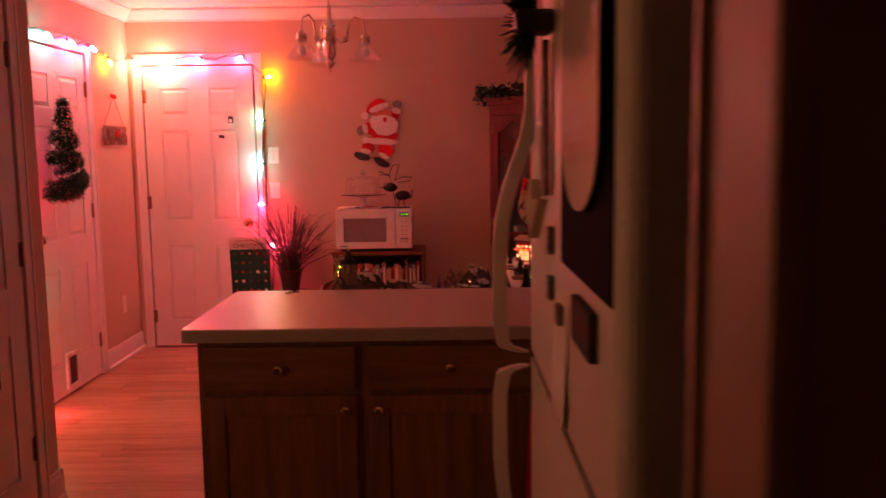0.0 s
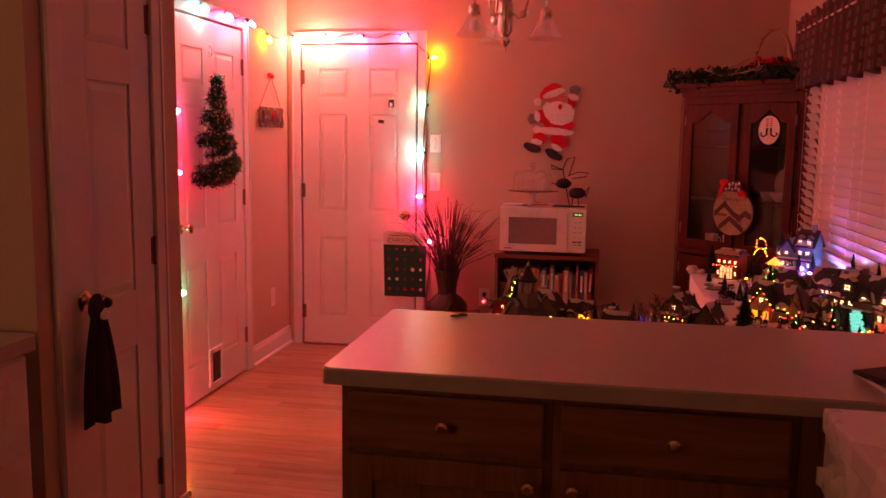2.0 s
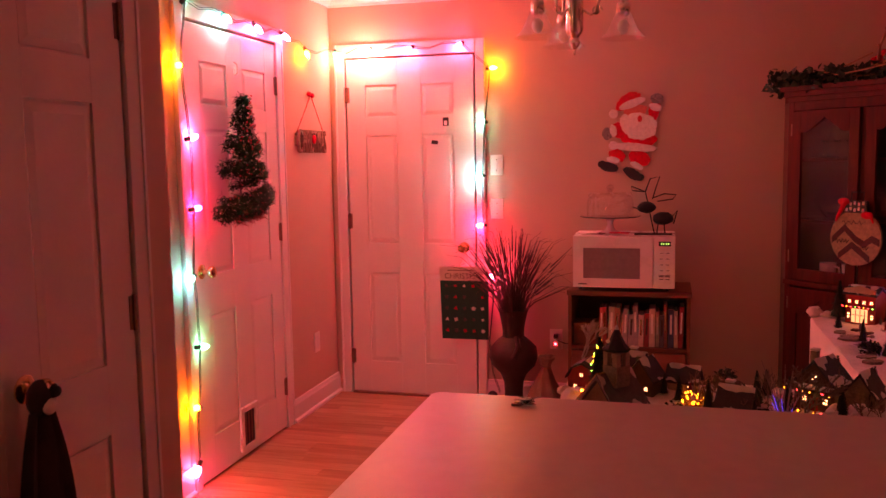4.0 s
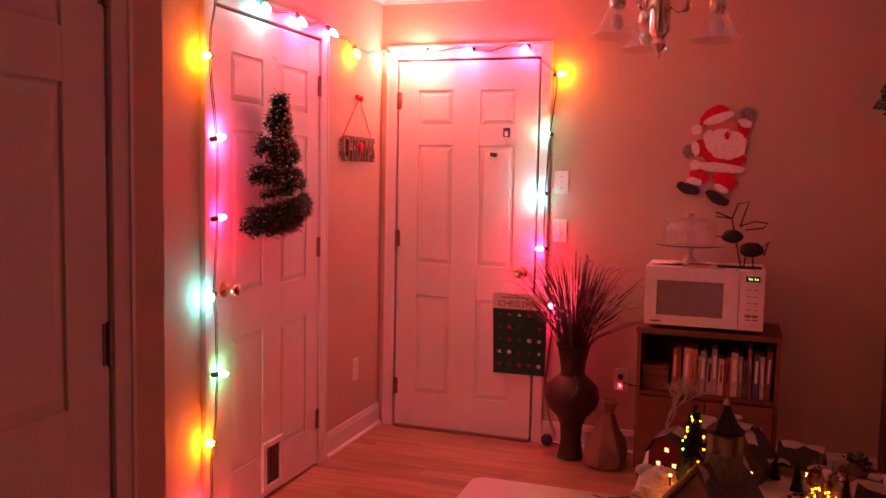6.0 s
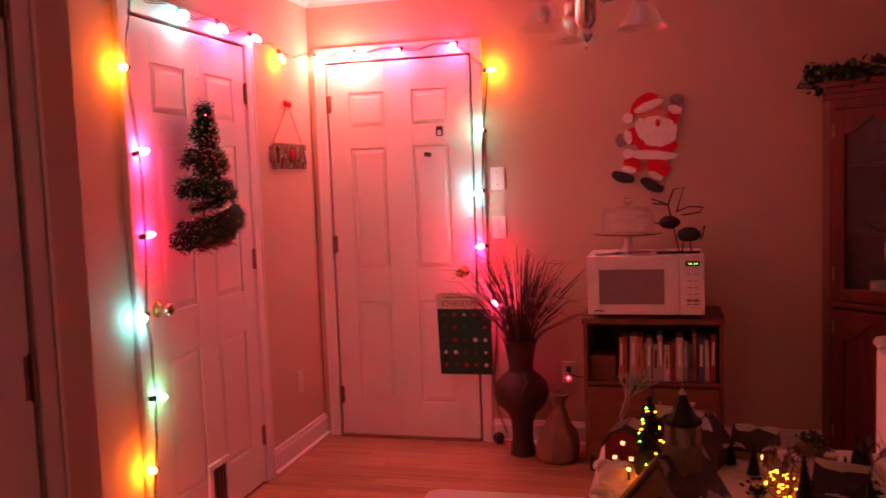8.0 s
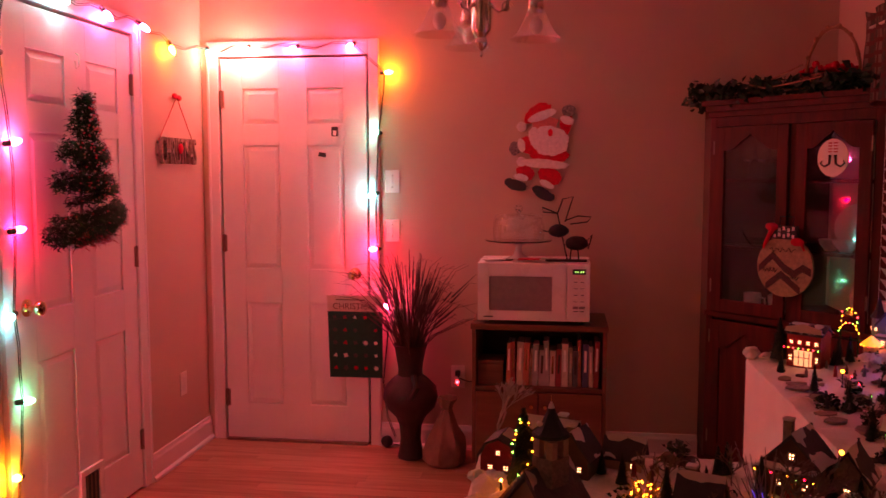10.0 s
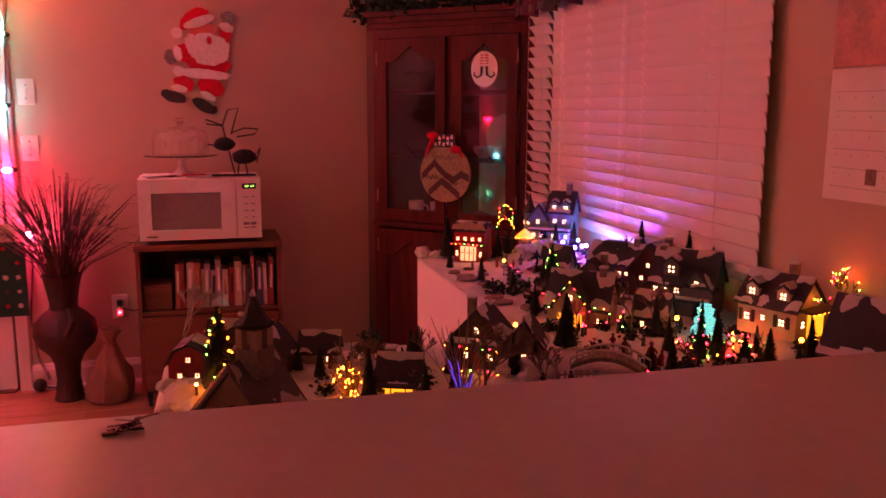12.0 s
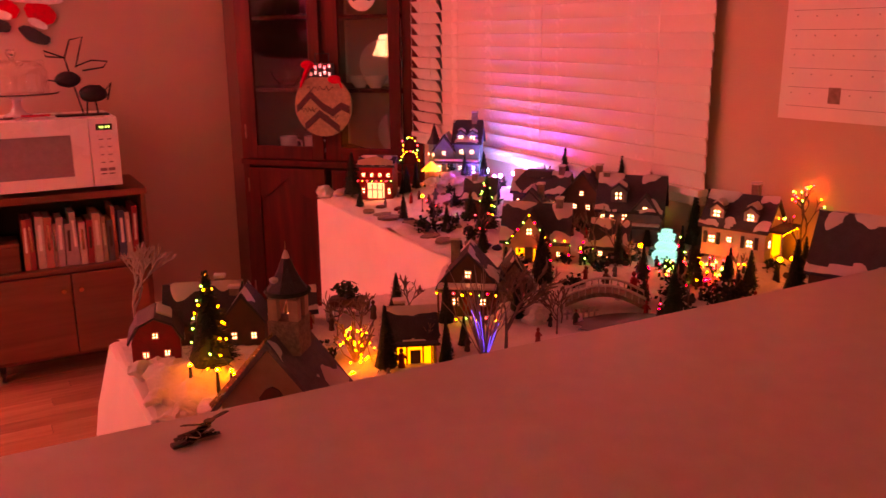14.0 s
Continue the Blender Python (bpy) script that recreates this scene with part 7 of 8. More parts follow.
one_box("porch_snow", (-0.110, -0.077, 0.0523, 0.048, -0.052, 0.058), V_snow, bh, 0.002)
for x in (-0.106, -0.066, -0.03, 0.008, 0.044):
    one_box("porch_post", (x - 0.002, -0.072, 0.0, x + 0.002, -0.068, 0.045), V_white, bh)


def led(label, x, y, z, material, r=0.006):
    o = thing("led_lamp", label, "led lamp", pose(x, y, z), "coloured leds")
    bm = B()
    ball(bm, (0, 0, 0), r, seg=10, rings=8)
    part("lens", bm, material, o)
    bm = B()
    lathe(bm, [(0.004, snow_z(x, y) - z - 0.002), (0.002, -r * 0.8)], seg=8)
    part("stem", bm, M_wire, o)


for x, y, dz, m in ((1.256, 5.335, 0.045, V_teal), (1.325, 5.25, 0.055, V_purple), (1.237, 5.22, 0.045, V_pink), (1.19, 5.315, 0.04, V_purple), (1.285, 5.215, 0.045, V_pink), (1.30, 5.19, 0.04, V_teal), (1.21, 5.255, 0.04, V_purple), (1.245, 5.27, 0.035, V_purple)):
    led("small coloured led glowing in the snow", x, y, snow_z(x, y) + dz, m, 0.006)

sta = house("long dark railway station with lit windows", 1.245, 4.985, -52, 0.17, 0.085, 0.06, 0.05, V_brown, along="x", front=[(-0.066 + 0.022 * i, 0.022, 0.8) for i in range(7)], chimney=(0.06, 0.0, 0.135))
one_box("roof_monitor", (-0.05, -0.02, 0.10, 0.03, 0.02, 0.122), V_dark, sta, 0.002)
house("dark gabled house with snowy roof", 1.27, 4.80, -55, 0.12, 0.10, 0.085, 0.07, V_brown, along="y", front=((-0.02, 0.05, 1.0), (0.02, 0.05, 1.0), (0.0, 0.09, 0.9)), side=((0.0, 0.03, 1.0),), chimney=(0.03, 0.02, 0.17))
cot = house("white cottage with yellow doors and coloured lights", 0.925, 4.56, -42, 0.16, 0.10, 0.055, 0.075, V_cream, along="x", front=((-0.055, 0.012, 1.1), (-0.035, 0.012, 1.0), (0.06, 0.014, 0.9)), chimney=(0.055, 0.0, 0.15))
gw = thing("gable_wing", "", "")
gw.parent = cot
gw.matrix_basis = pose(-0.012, -0.05, 0)
walls_of(gw, -0.045, 0.045, -0.018, 0.05, 0.055, 0.06, V_cream, "y")
bm = B()
plate(bm, [(-0.054, 0.046), (0, 0.118), (0.054, 0.046), (0.054, 0.053), (0, 0.127), (-0.054, 0.053)], 0.075, Matrix.Translation((0, 0.05, 0)))
part("wing_roof", bm, V_dark, gw, smooth=False)
for x in (-0.022, 0.022):
    one_box("lit_door", (x - 0.010, -0.0205, 0.004, x + 0.010, -0.0182, 0.036), V_yel, gw, label="glowing yellow door")
one_box("dark_door", (-0.009, -0.0212, 0.004, 0.009, -0.0182, 0.04), V_brown, gw)
v = new("window", PANE)
v.parent, v.matrix_basis = gw, pose(0, -0.018, 0.07)
mini_lamps(gw, [(-0.054 + 0.0135 * i, -0.026, 0.05 + 0.0178 * min(i, 8 - i)) for i in range(9)], (1, 2, 0))
mini_lamps(cot, [(0.05 + 0.012 * i, -0.056, 0.056 - 0.01 * (i % 2)) for i in range(3)], (1, 1, 2))

big = house("large dark house with dormers and lit windows", 1.235, 4.56, -48, 0.165, 0.12, 0.088, 0.075, V_grey, along="x", front=((-0.07, 0.058, 1.0), (-0.045, 0.058, 1.0), (-0.012, 0.058, 1.2), (0.045, 0.05, 1.3), (0.07, 0.05, 1.3), (0.035, 0.012, 1.3), (-0.055, 0.01, 1.5)), chimney=(-0.07, 0.0, 0.175), door=(0.072, 0.02, 0.045, V_brown))
gw = thing("gable_wing", "", "")
gw.parent = big
gw.matrix_basis = pose(0.04, -0.06, 0) @ Matrix.Scale(0.88, 4)
walls_of(gw, -0.045, 0.045, -0.004, 0.06, 0.085, 0.055, V_grey, "y")
bm = B()
plate(bm, [(-0.053, 0.075), (0, 0.142), (0.053, 0.075), (0.053, 0.083), (0, 0.151), (-0.053, 0.083)], 0.075, Matrix.Translation((0, 0.062, 0)))
part("wing_roof", bm, V_dark, gw, smooth=False)
v = new("window", PANE)
v.parent, v.matrix_basis = gw, pose(0, -0.004, 0.095)
dormer(big, -0.03, -0.045, 0.106, 0.04, 0, V_grey)
one_box("porch_roof", (-0.082, -0.085, 0.042, 0.082, -0.0655, 0.049), V_dark, big, 0.001)
one_box("porch_snow", (-0.080, -0.083, 0.0493, 0.080, -0.066, 0.055), V_snow, big, 0.002)

wh = house("white colonial house with dark shutters and lit porch", 1.262, 4.205, -70, 0.15, 0.11, 0.075, 0.06, V_white, along="x", front=((-0.05, 0.03, 1.25), (-0.008, 0.036, 0.9), (0.04, 0.03, 1.25)), other=((-0.03, 0.03, 1.2),), chimney=(0.02, 0.015, 0.165))
for x in (-0.045, 0.035):
    dormer(wh, x, -0.035, 0.085, 0.032, 0)
for x in (-0.066, -0.034, 0.024, 0.056):
    one_box("shutter", (x - 0.004, -0.058, 0.028, x + 0.004, -0.0552, 0.056), V_dark, wh)
one_box("lit_porch", (0.0752, -0.01, 0.004, 0.078, 0.05, 0.07), V_yel, wh, label="glowing yellow porch wall")
one_box("porch_roof", (0.076, -0.055, 0.071, 0.115, 0.055, 0.077), V_dark, wh, 0.001)
for y in (-0.05, 0.05):
    one_box("porch_post", (0.108, y - 0.002, 0, 0.112, y + 0.002, 0.071), V_white, wh)
mini_lamps(wh, [(0.114, -0.05 + 0.02 * i, 0.071) for i in range(5)], (2,))
house("dark chalet with thick snow on its roof", 1.239, 3.875, -70, 0.17, 0.11, 0.085, 0.10, V_brown, along="x", front=((-0.04, 0.03, 0.9), (0.04, 0.03, 0.9)), side=((0.0, 0.04, 0.9),), chimney=(0.06, 0.0, 0.21))
house("low snowy shed behind the dark fence", 1.05, 3.86, -60, 0.10, 0.06, 0.03, 0.03, V_brown, along="x", front=((0.02, 0.008, 0.7),))


house("small dark inn with snowy roof and lit windows", 1.075, 4.80, -45, 0.11, 0.08, 0.07, 0.055, V_grey, along="y", front=((-0.022, 0.03, 0.9), (0.022, 0.03, 0.9), (0.0, 0.065, 0.9)), chimney=(0.025, 0.0, 0.14))
house("brown bakery with a lit front window", 1.065, 5.06, -42, 0.09, 0.07, 0.06, 0.05, V_brown, along="x", front=((-0.02, 0.02, 1.1), (0.02, 0.02, 1.1)), chimney=(-0.02, 0.0, 0.125))
house("little snowy wooden chapel near the bridge", 0.66, 4.27, -30, 0.075, 0.08, 0.055, 0.05, V_stone, along="y", front=((0.0, 0.02, 1.0),))
house("dark cottage half hidden by shrubs", 1.08, 4.46, -50, 0.085, 0.06, 0.045, 0.05, V_stone, along="x", front=((-0.02, 0.014, 0.9), (0.02, 0.014, 0.9)))
house("snow-roofed greenhouse shed beside the wagon", 0.215, 4.385, -15, 0.08, 0.05, 0.035, 0.03, V_cream, along="x", front=((0.02, 0.01, 0.7),))


# ---- village trees ----
def fir_meshes(seed):
    rnd = random.Random(seed)
    bm = B()
    lathe(bm, [(0.16, 0.10), (0.11, 0.3), (0.065, 0.6), (0.005, 0.97)], seg=10)
    for i in range(620):
        z = rnd.uniform(0.08, 0.98) ** 0.9
        r = 0.205 * (1.02 - z)
        a = rnd.uniform(0, 6.283)
        c = Vector((r * 0.55 * math.cos(a), r * 0.55 * math.sin(a), z))
        d = Vector((math.cos(a), math.sin(a), rnd.uniform(-0.5, 0.5))) * (r * 0.62 + 0.02)
        w = Vector((-math.sin(a), math.cos(a), 0.4)) * 0.014
        bm.faces.new((bm.verts.new(c - w), bm.verts.new(c + w), bm.verts.new(c + d)))
    crown = mesh_of("crown", bm, V_fir)
    bm = B()
    lathe(bm, [(0.025, 0), (0.018, 0.14)], seg=8)
    return crown, mesh_of("trunk", bm, V_bark, True)


FIRS = [fir_meshes(s) for s in (1, 2, 3)]


def fir(x, y, h, fat=1.0, lamps=0, order=None, k=0, lit=""):
    o = thing("village_fir", lit or "dark bottle-brush fir tree standing in the snow", "miniature tree", pose(x, y, snow_z(x, y) - 0.003, 0, 0, 40 * k), "village firs")
    for nm, me in zip(("crown", "trunk"), FIRS[k % 3]):
        c = new(nm, me)
        c.parent = o
        c.matrix_basis = Matrix.Diagonal((h * fat, h * fat, h, 1))
    pts = []
    for i in range(lamps):
        z = 0.10 + 0.86 * ((i * 0.618) % 1.0) ** 1.15
        a = i * 1.9 - 2.9
        r = 0.2 * (1.03 - z) * fat
        pts.append((h * r * math.cos(a), h * r * math.sin(a), h * z))
    mini_lamps(o, pts, order)
    return o


for i, (x, y, h, f) in enumerate(((0.815, 5.50, 0.16, 1.15), (1.02, 5.42, 0.10, 1.0), (0.785, 4.345, 0.14, 1.3), (0.70, 4.36, 0.10, 1.2), (0.43, 4.36, 0.08, 1.2), (0.265, 4.06, 0.12, 1.0), (0.37, 4.04, 0.09, 0.9), (1.325, 4.42, 0.16, 0.9), (1.31, 4.36, 0.17, 1.0), (1.33, 4.72, 0.20, 0.8), (1.30, 4.95, 0.20, 0.8), (1.0, 4.25, 0.09, 1.0), (0.88, 4.03, 0.11, 1.1), (1.13, 4.06, 0.09, 1.2), (1.16, 3.97, 0.13, 1.1), (0.62, 4.42, 0.11, 1.2), (0.47, 4.22, 0.10, 1.0), (1.0, 5.02, 0.10, 1.1), (1.33, 4.03, 0.15, 0.9), (0.53, 3.90, 0.07, 1.0))):
    fir(x, y, h, f, k=i)
random.seed(77)
for i in range(26):
    while True:
        x, y = random.uniform(0.78, 1.32), random.uniform(4.0, 5.45)
        if all((x - a) ** 2 + (y - b) ** 2 > 0.06 ** 2 for a, b in ((0.90, 4.56), (1.23, 4.58), (1.075, 4.80), (1.065, 5.06), (1.08, 4.46), (1.25, 4.18), (1.2, 5.02), (1.27, 4.8), (0.905, 5.47), (1.23, 5.43), (1.13, 4.25), (0.80, 4.14))):
            break
    fir(x, y, random.uniform(0.05, 0.12), random.uniform(0.9, 1.3), k=i)
for i, (x, y) in enumerate(((0.16, 4.33), (0.20, 4.28), (0.40, 4.30), (0.44, 4.10), (0.36, 4.20), (0.58, 4.14), (0.66, 4.22))):
    fir(x, y, 0.06 + 0.015 * (i % 3), 1.1, k=i)
fir(0.965, 4.87, 0.17, 1.2, 22, (0, 1, 2, 0, 1), 1, "tall fir tree with red and green lamps")
fir(-0.004, 4.15, 0.172, 1.3, 26, (2, 2, 1, 2, 2, 1, 2), 2, "lit fir tree with amber and green lamps")
fir(1.03, 4.165, 0.15, 0.62, 7, (0, 1), 0, "small lit fir beside the house")
fir(1.335, 4.60, 0.17, 0.8, 8, (0, 1, 2), 1, "slim lit fir near the window")
fir(0.80, 3.98, 0.07, 1.1, 8, (0, 1, 1), 2, "small lit fir near the counter")


def bare_tree(label, x, y, h, seed, material, lamps=0, order=None, lean=0.5, depth=4):
    rnd = random.Random(seed)
    o = thing("bare_tree", label, "miniature tree", pose(x, y, snow_z(x, y) - 0.003), "village bare trees")
    bm, tips = B(), []

    def grow(p, d, l, r, n):
        q = p + d * l
        mid = p.lerp(q, 0.5) + Vector((rnd.uniform(-1, 1), rnd.uniform(-1, 1), 0)) * l * 0.08
        tube(bm, [p, mid, q], max(r, 0.0011), 5, max(r * 0.6, 0.0008))
        if n == 0:
            tips.append(q)
            return
        for i in range(rnd.choice((2, 3, 3))):
            a = rnd.uniform(0, 6.283)
            nd = (d + Vector((math.cos(a), math.sin(a), rnd.uniform(-0.1, 0.5))) * lean).normalized()
            grow(p.lerp(q, rnd.uniform(0.55, 1.0)), nd, l * rnd.uniform(0.62, 0.82), r * 0.6, n - 1)

    grow(Vector((0, 0, 0)), Vector((0, 0, 1)), h * 0.34, h * 0.018, depth)
    part("crown", bm, material, o)
    rnd.shuffle(tips)
    mini_lamps(o, tips[:lamps], order)
    return o


random.seed(78)
for i, (x, y) in enumerate(((0.86, 4.45), (1.06, 4.36), (0.84, 4.70), (1.08, 4.72), (1.06, 5.10), (0.90, 5.05), (1.16, 4.12), (0.66, 4.10), (0.25, 4.24))):
    bare_tree("thin dark bare tree among the houses", x, y, random.uniform(0.08, 0.15), 30 + i, V_bark, depth=3, lean=0.6)
for i, (x, y) in enumerate(((0.83, 4.50), (1.02, 4.47), (1.10, 4.40), (0.88, 4.95), (1.10, 4.95), (1.0, 4.70), (1.18, 4.40), (1.08, 4.08), (0.95, 5.15), (0.60, 4.36), (0.40, 4.18), (0.20, 4.16))):
    sh = thing("snowy_shrub", "dark shrub dusted with cotton snow", "shrub", pose(x, y, snow_z(x, y) - 0.003), "village shrubs")
    bm = B()
    leaf_cloud(bm, (0, 0, 0.014), 0.009, 110, 0.013)
    part("foliage", bm, V_fir, sh, smooth=False)
    bm = B()
    ball(bm, (0, 0, 0.024), 0.013, 1.2, 1.0, 0.5, 12, 8)
    for v in bm.verts:
        v.co += 0.004 * noise.noise_vector(v.co * 120 + Vector((x, y, 0)) * 30)
    part("snow_cap", bm, V_snow, sh)
V_pale = mat("pale_frosted_twigs", (0.45, 0.40, 0.37), 0.8, vary=0.2, scale=60)
bare_tree("pale frosted bare tree behind the barn", -0.075, 4.43, 0.23, 5, V_pale, depth=5)
bare_tree("brown bare tree beside the log cabin", 0.48, 4.02, 0.21, 6, V_bark, lean=0.6, depth=5)
bare_tree("thin bare tree by the cottages", 1.0, 4.42, 0.19, 8, V_bark)
bare_tree("bare tree before the blind", 1.31, 5.06, 0.17, 9, V_bark, depth=3)
bare_tree("bare tree strung with amber and red lamps", 1.315, 4.085, 0.21, 10, V_bark, 26, (2, 0, 2, 0, 1))
bare_tree("dark bare tree by the skating pond", 0.955, 4.06, 0.13, 12, V_bark, 3, (0, 1), 0.7, 3)
pb = thing("lit_branches", "violet-lit glitter branches in the snow", "lit branches", pose(0.435, 4.02, snow_z(0.435, 4.02)))
random.seed(61)
M_twig = mat("frosted_brown_twig", (0.26, 0.20, 0.20), 0.6, 0.1)
for i in range(26):
    a, l = random.uniform(0, 6.28), random.uniform(0.01, 0.075)
    top = Vector((l * math.cos(a), l * math.sin(a), random.uniform(0.07, 0.17)))
    mid = top * 0.5 + Vector((0, 0, 0.012))
    bm = B()
    tube(bm, [(0, 0, 0), mid, top], 0.0016, 5, 0.0006)
    fork = mid.lerp(top, 0.3)
    tube(bm, [fork, fork + Vector((random.uniform(-0.02, 0.02), random.uniform(-0.02, 0.02), 0.035))], 0.0009, 4, 0.0005)
    tw = part("twig", bm, M_twig, pb)
    if i % 5:
        continue
    bm = B()
    tube(bm, [mid * 0.25 + Vector((0.002, -0.002, 0)), mid + Vector((0.001, -0.002, 0.0)), mid.lerp(top, 0.15) + Vector((0, -0.002, 0))], 0.0006, 5)
    part("violet_strand", bm, V_blue, tw, "glowing violet strand")

# ---- arch, bridge, fences, figures ----
ar = thing("lit_arch", "garden arch wound with amber and red lamps", "arch", pose(1.045, 5.51, snow_z(1.045, 5.51), 0, 0, -40) @ Matrix.Diagonal((1, 1, 1.3, 1)))
pts = [(-0.03, 0, 0), (-0.03, 0, 0.10)] + [(-0.03 * math.cos(math.pi * i / 8), 0, 0.10 + 0.035 * math.sin(math.pi * i / 8)) for i in range(1, 8)] + [(0.03, 0, 0.10), (0.03, 0, 0)]
bm = B()
tube(bm, pts, 0.004, 6)
part("hoop", bm, V_fir, ar)
mini_lamps(ar, [(p[0] + random.uniform(-0.005, 0.005), -0.006, p[2] * f + 0.003) for p in pts[1:-1] for f in (1.0, 0.72)], (2, 1, 2, 2, 0))
br = thing("village_bridge", "snowy arched stone bridge with white railings", "bridge", pose(0.80, 4.14, ZT + 0.01, 0, 0, -38))
bm = B()
prof = [(-0.08 + 0.16 * i / 12, 0.012 + 0.026 * math.sin(math.pi * i / 12)) for i in range(13)]
plate(bm, prof + [(x, z - 0.009) for x, z in reversed(prof)], 0.05, Matrix.Translation((0, 0.025, 0)))
part("deck", bm, V_stone, br, smooth=False)
for y in (-0.026, 0.026):
    bm = B()
    tube(bm, [(x, y, z + 0.016) for x, z in prof], 0.003, 6)
    part("rail", bm, V_snow, br)
    for x, z in prof[::1]:
        one_box("baluster", (x - 0.0012, y - 0.0012, z, x + 0.0012, y + 0.0012, z + 0.015), V_white, br)
bm = B()
slab(bm, [(0.10 * math.cos(i * 0.2618) * (1 + 0.1 * math.sin(3 * i)), 0.06 * math.sin(i * 0.2618)) for i in range(24)], 0, 0.002)
solid("frozen_pond", bm, V_ice, "small dark frozen pond beside the bridge", "pond", at=pose(0.76, 4.02, ZT + 0.016, 0, 0, -20))
for x, y, rz, n in ((1.02, 3.98, 32, 14), (0.70, 4.11, -10, 9), (1.10, 4.15, -60, 8)):
    f = thing("village_fence", "low picket fence in the snow", "fence", pose(x, y, snow_z(x, y), 0, 0, rz), "village fences")
    for i in range(n):
        one_box("picket", (-0.006 * n + 0.012 * i, -0.001, 0, -0.006 * n + 0.012 * i + 0.004, 0.001, 0.022), V_dark if n == 14 else V_white, f)
    one_box("fence_rail", (-0.006 * n, 0.0012, 0.012, 0.006 * n, 0.0025, 0.016), V_dark if n == 14 else V_white, f)
hd = thing("village_hedge", "dark clipped hedge along the village road", "hedge", pose(1.03, 4.015, snow_z(1.03, 4.0) - 0.003, 0, 0, 25))
bm = B()
random.seed(71)
leaf_cloud(bm, (0, 0, 0.02), 0.012, 60, 0.014)
for i in range(9):
    leaf_cloud(bm, (-0.08 + 0.02 * i, 0, 0.02), 0.010, 60, 0.013)
part("foliage", bm, V_fir, hd, smooth=False)


def figurine(x, y, rz, h, material, label):
    bm = B()
    lathe(bm, [(0.16, 0), (0.18, 0.06), (0.14, 0.35), (0.17, 0.55), (0.13, 0.72), (0.05, 0.78), (0.10, 0.84), (0.11, 0.92), (0.05, 1.0)], seg=10)
    tube(bm, [(0.13, 0, 0.66), (0.25, -0.1, 0.45)], 0.05, 6)
    tube(bm, [(-0.13, 0, 0.66), (-0.25, -0.05, 0.42)], 0.05, 6)
    for v in bm.verts:
        v.co *= h
    solid("figurine", bm, material, label, "figurine", "village figurines", at=pose(x, y, snow_z(x, y) - 0.001, 0, 0, rz))


random.seed(81)
for i, (x, y) in enumerate(((0.90, 4.33), (0.97, 4.31), (1.03, 4.30), (0.86, 4.17), (0.90, 4.13), (1.07, 4.22), (1.12, 4.20), (0.28, 4.36), (0.23, 4.33), (1.02, 5.28), (0.98, 5.32), (1.05, 5.33), (0.94, 5.30), (0.86, 5.33), (0.36, 4.32), (0.70, 3.93), (0.84, 4.06), (0.17, 4.40))):
    figurine(x, y, random.uniform(0, 360), random.uniform(0.028, 0.04), (V_red, V_grey, V_brown, V_white)[i % 4], "tiny painted village figurine in the snow")
for i, (x, y, h) in enumerate(((0.885, 4.24, 0.05), (0.93, 4.20, 0.05))):
    figurine(x, y, 0, h, (V_brown, V_red)[i], "larger painted village figurine near the bridge")
sn = B()
for z, r in ((0.018, 0.020), (0.044, 0.016), (0.066, 0.012)):
    ball(sn, (0, 0, z), r, seg=16, rings=12)
lathe(sn, [(0.013, 0.074), (0.013, 0.076), (0.008, 0.077), (0.008, 0.088)], seg=12)
M_acrylic = glow("colour_changing_acrylic", (0.0, 0.60, 0.52), 0.75)
M_acrylic.node_tree.nodes["Principled BSDF"].inputs["Base Color"].default_value = (0.02, 0.22, 0.20, 1)
solid("snow_figure", sn, M_acrylic, "glowing teal acrylic three-ball snow figure", "figurine", at=pose(1.149, 4.335, snow_z(1.149, 4.335)) @ Matrix.Diagonal((1.7, 1.7, 0.95, 1)))
for x, y in ((1.185, 4.03), (1.20, 4.01), (0.93, 5.20), (1.08, 4.35), (0.68, 4.40)):
    o = thing("street_lamp", "tiny black street lamp with lit amber head", "street lamp", pose(x, y, snow_z(x, y)), "village lamps")
    bm = B()
    lathe(bm, [(0.005, 0), (0.0015, 0.006), (0.0012, 0.045)], seg=8)
    part("post", bm, M_rough, o)
    bm = B()
    ball(bm, (0, 0, 0.050), 0.0055, seg=10, rings=8)
    part("lantern", bm, V_ly, o, "glowing amber lantern")
wg = thing("village_wagon", "brown wooden wagon with spoked wheels", "wagon", pose(0.33, 4.38, snow_z(0.33, 4.38), 0, 0, -30))
one_box("wagon_body", (-0.035, -0.014, 0.018, 0.035, 0.014, 0.036), V_brown, wg, 0.002)
for x in (-0.024, 0.026):
    for y in (-0.018, 0.018):
        w = B()
        tube(w, [(x + 0.017 * math.cos(i * math.pi / 8), y, 0.018 + 0.017 * math.sin(i * math.pi / 8)) for i in range(17)], 0.0018, 5)
        for i in range(4):
            a = i * math.pi / 4
            tube(w, [(x - 0.016 * math.cos(a), y, 0.018 - 0.016 * math.sin(a)), (x + 0.016 * math.cos(a), y, 0.018 + 0.016 * math.sin(a))], 0.001, 4)
        part("wheel", w, V_bark, wg)
bm = B()
leaf_cloud(bm, (0, 0, 0.05), 0.010, 90, 0.016)
part("greenery_load", bm, M_leaf, wg, smooth=False)
for i in range(9):
    a = i * 0.7
    o = (1.115 + 0.05 * math.cos(a), 4.19 + 0.05 * math.sin(a))
    led("tiny red or green lamp round the pond", o[0], o[1], snow_z(*o) + 0.012, V_lamp[(i * 2) % 3], 0.0038)
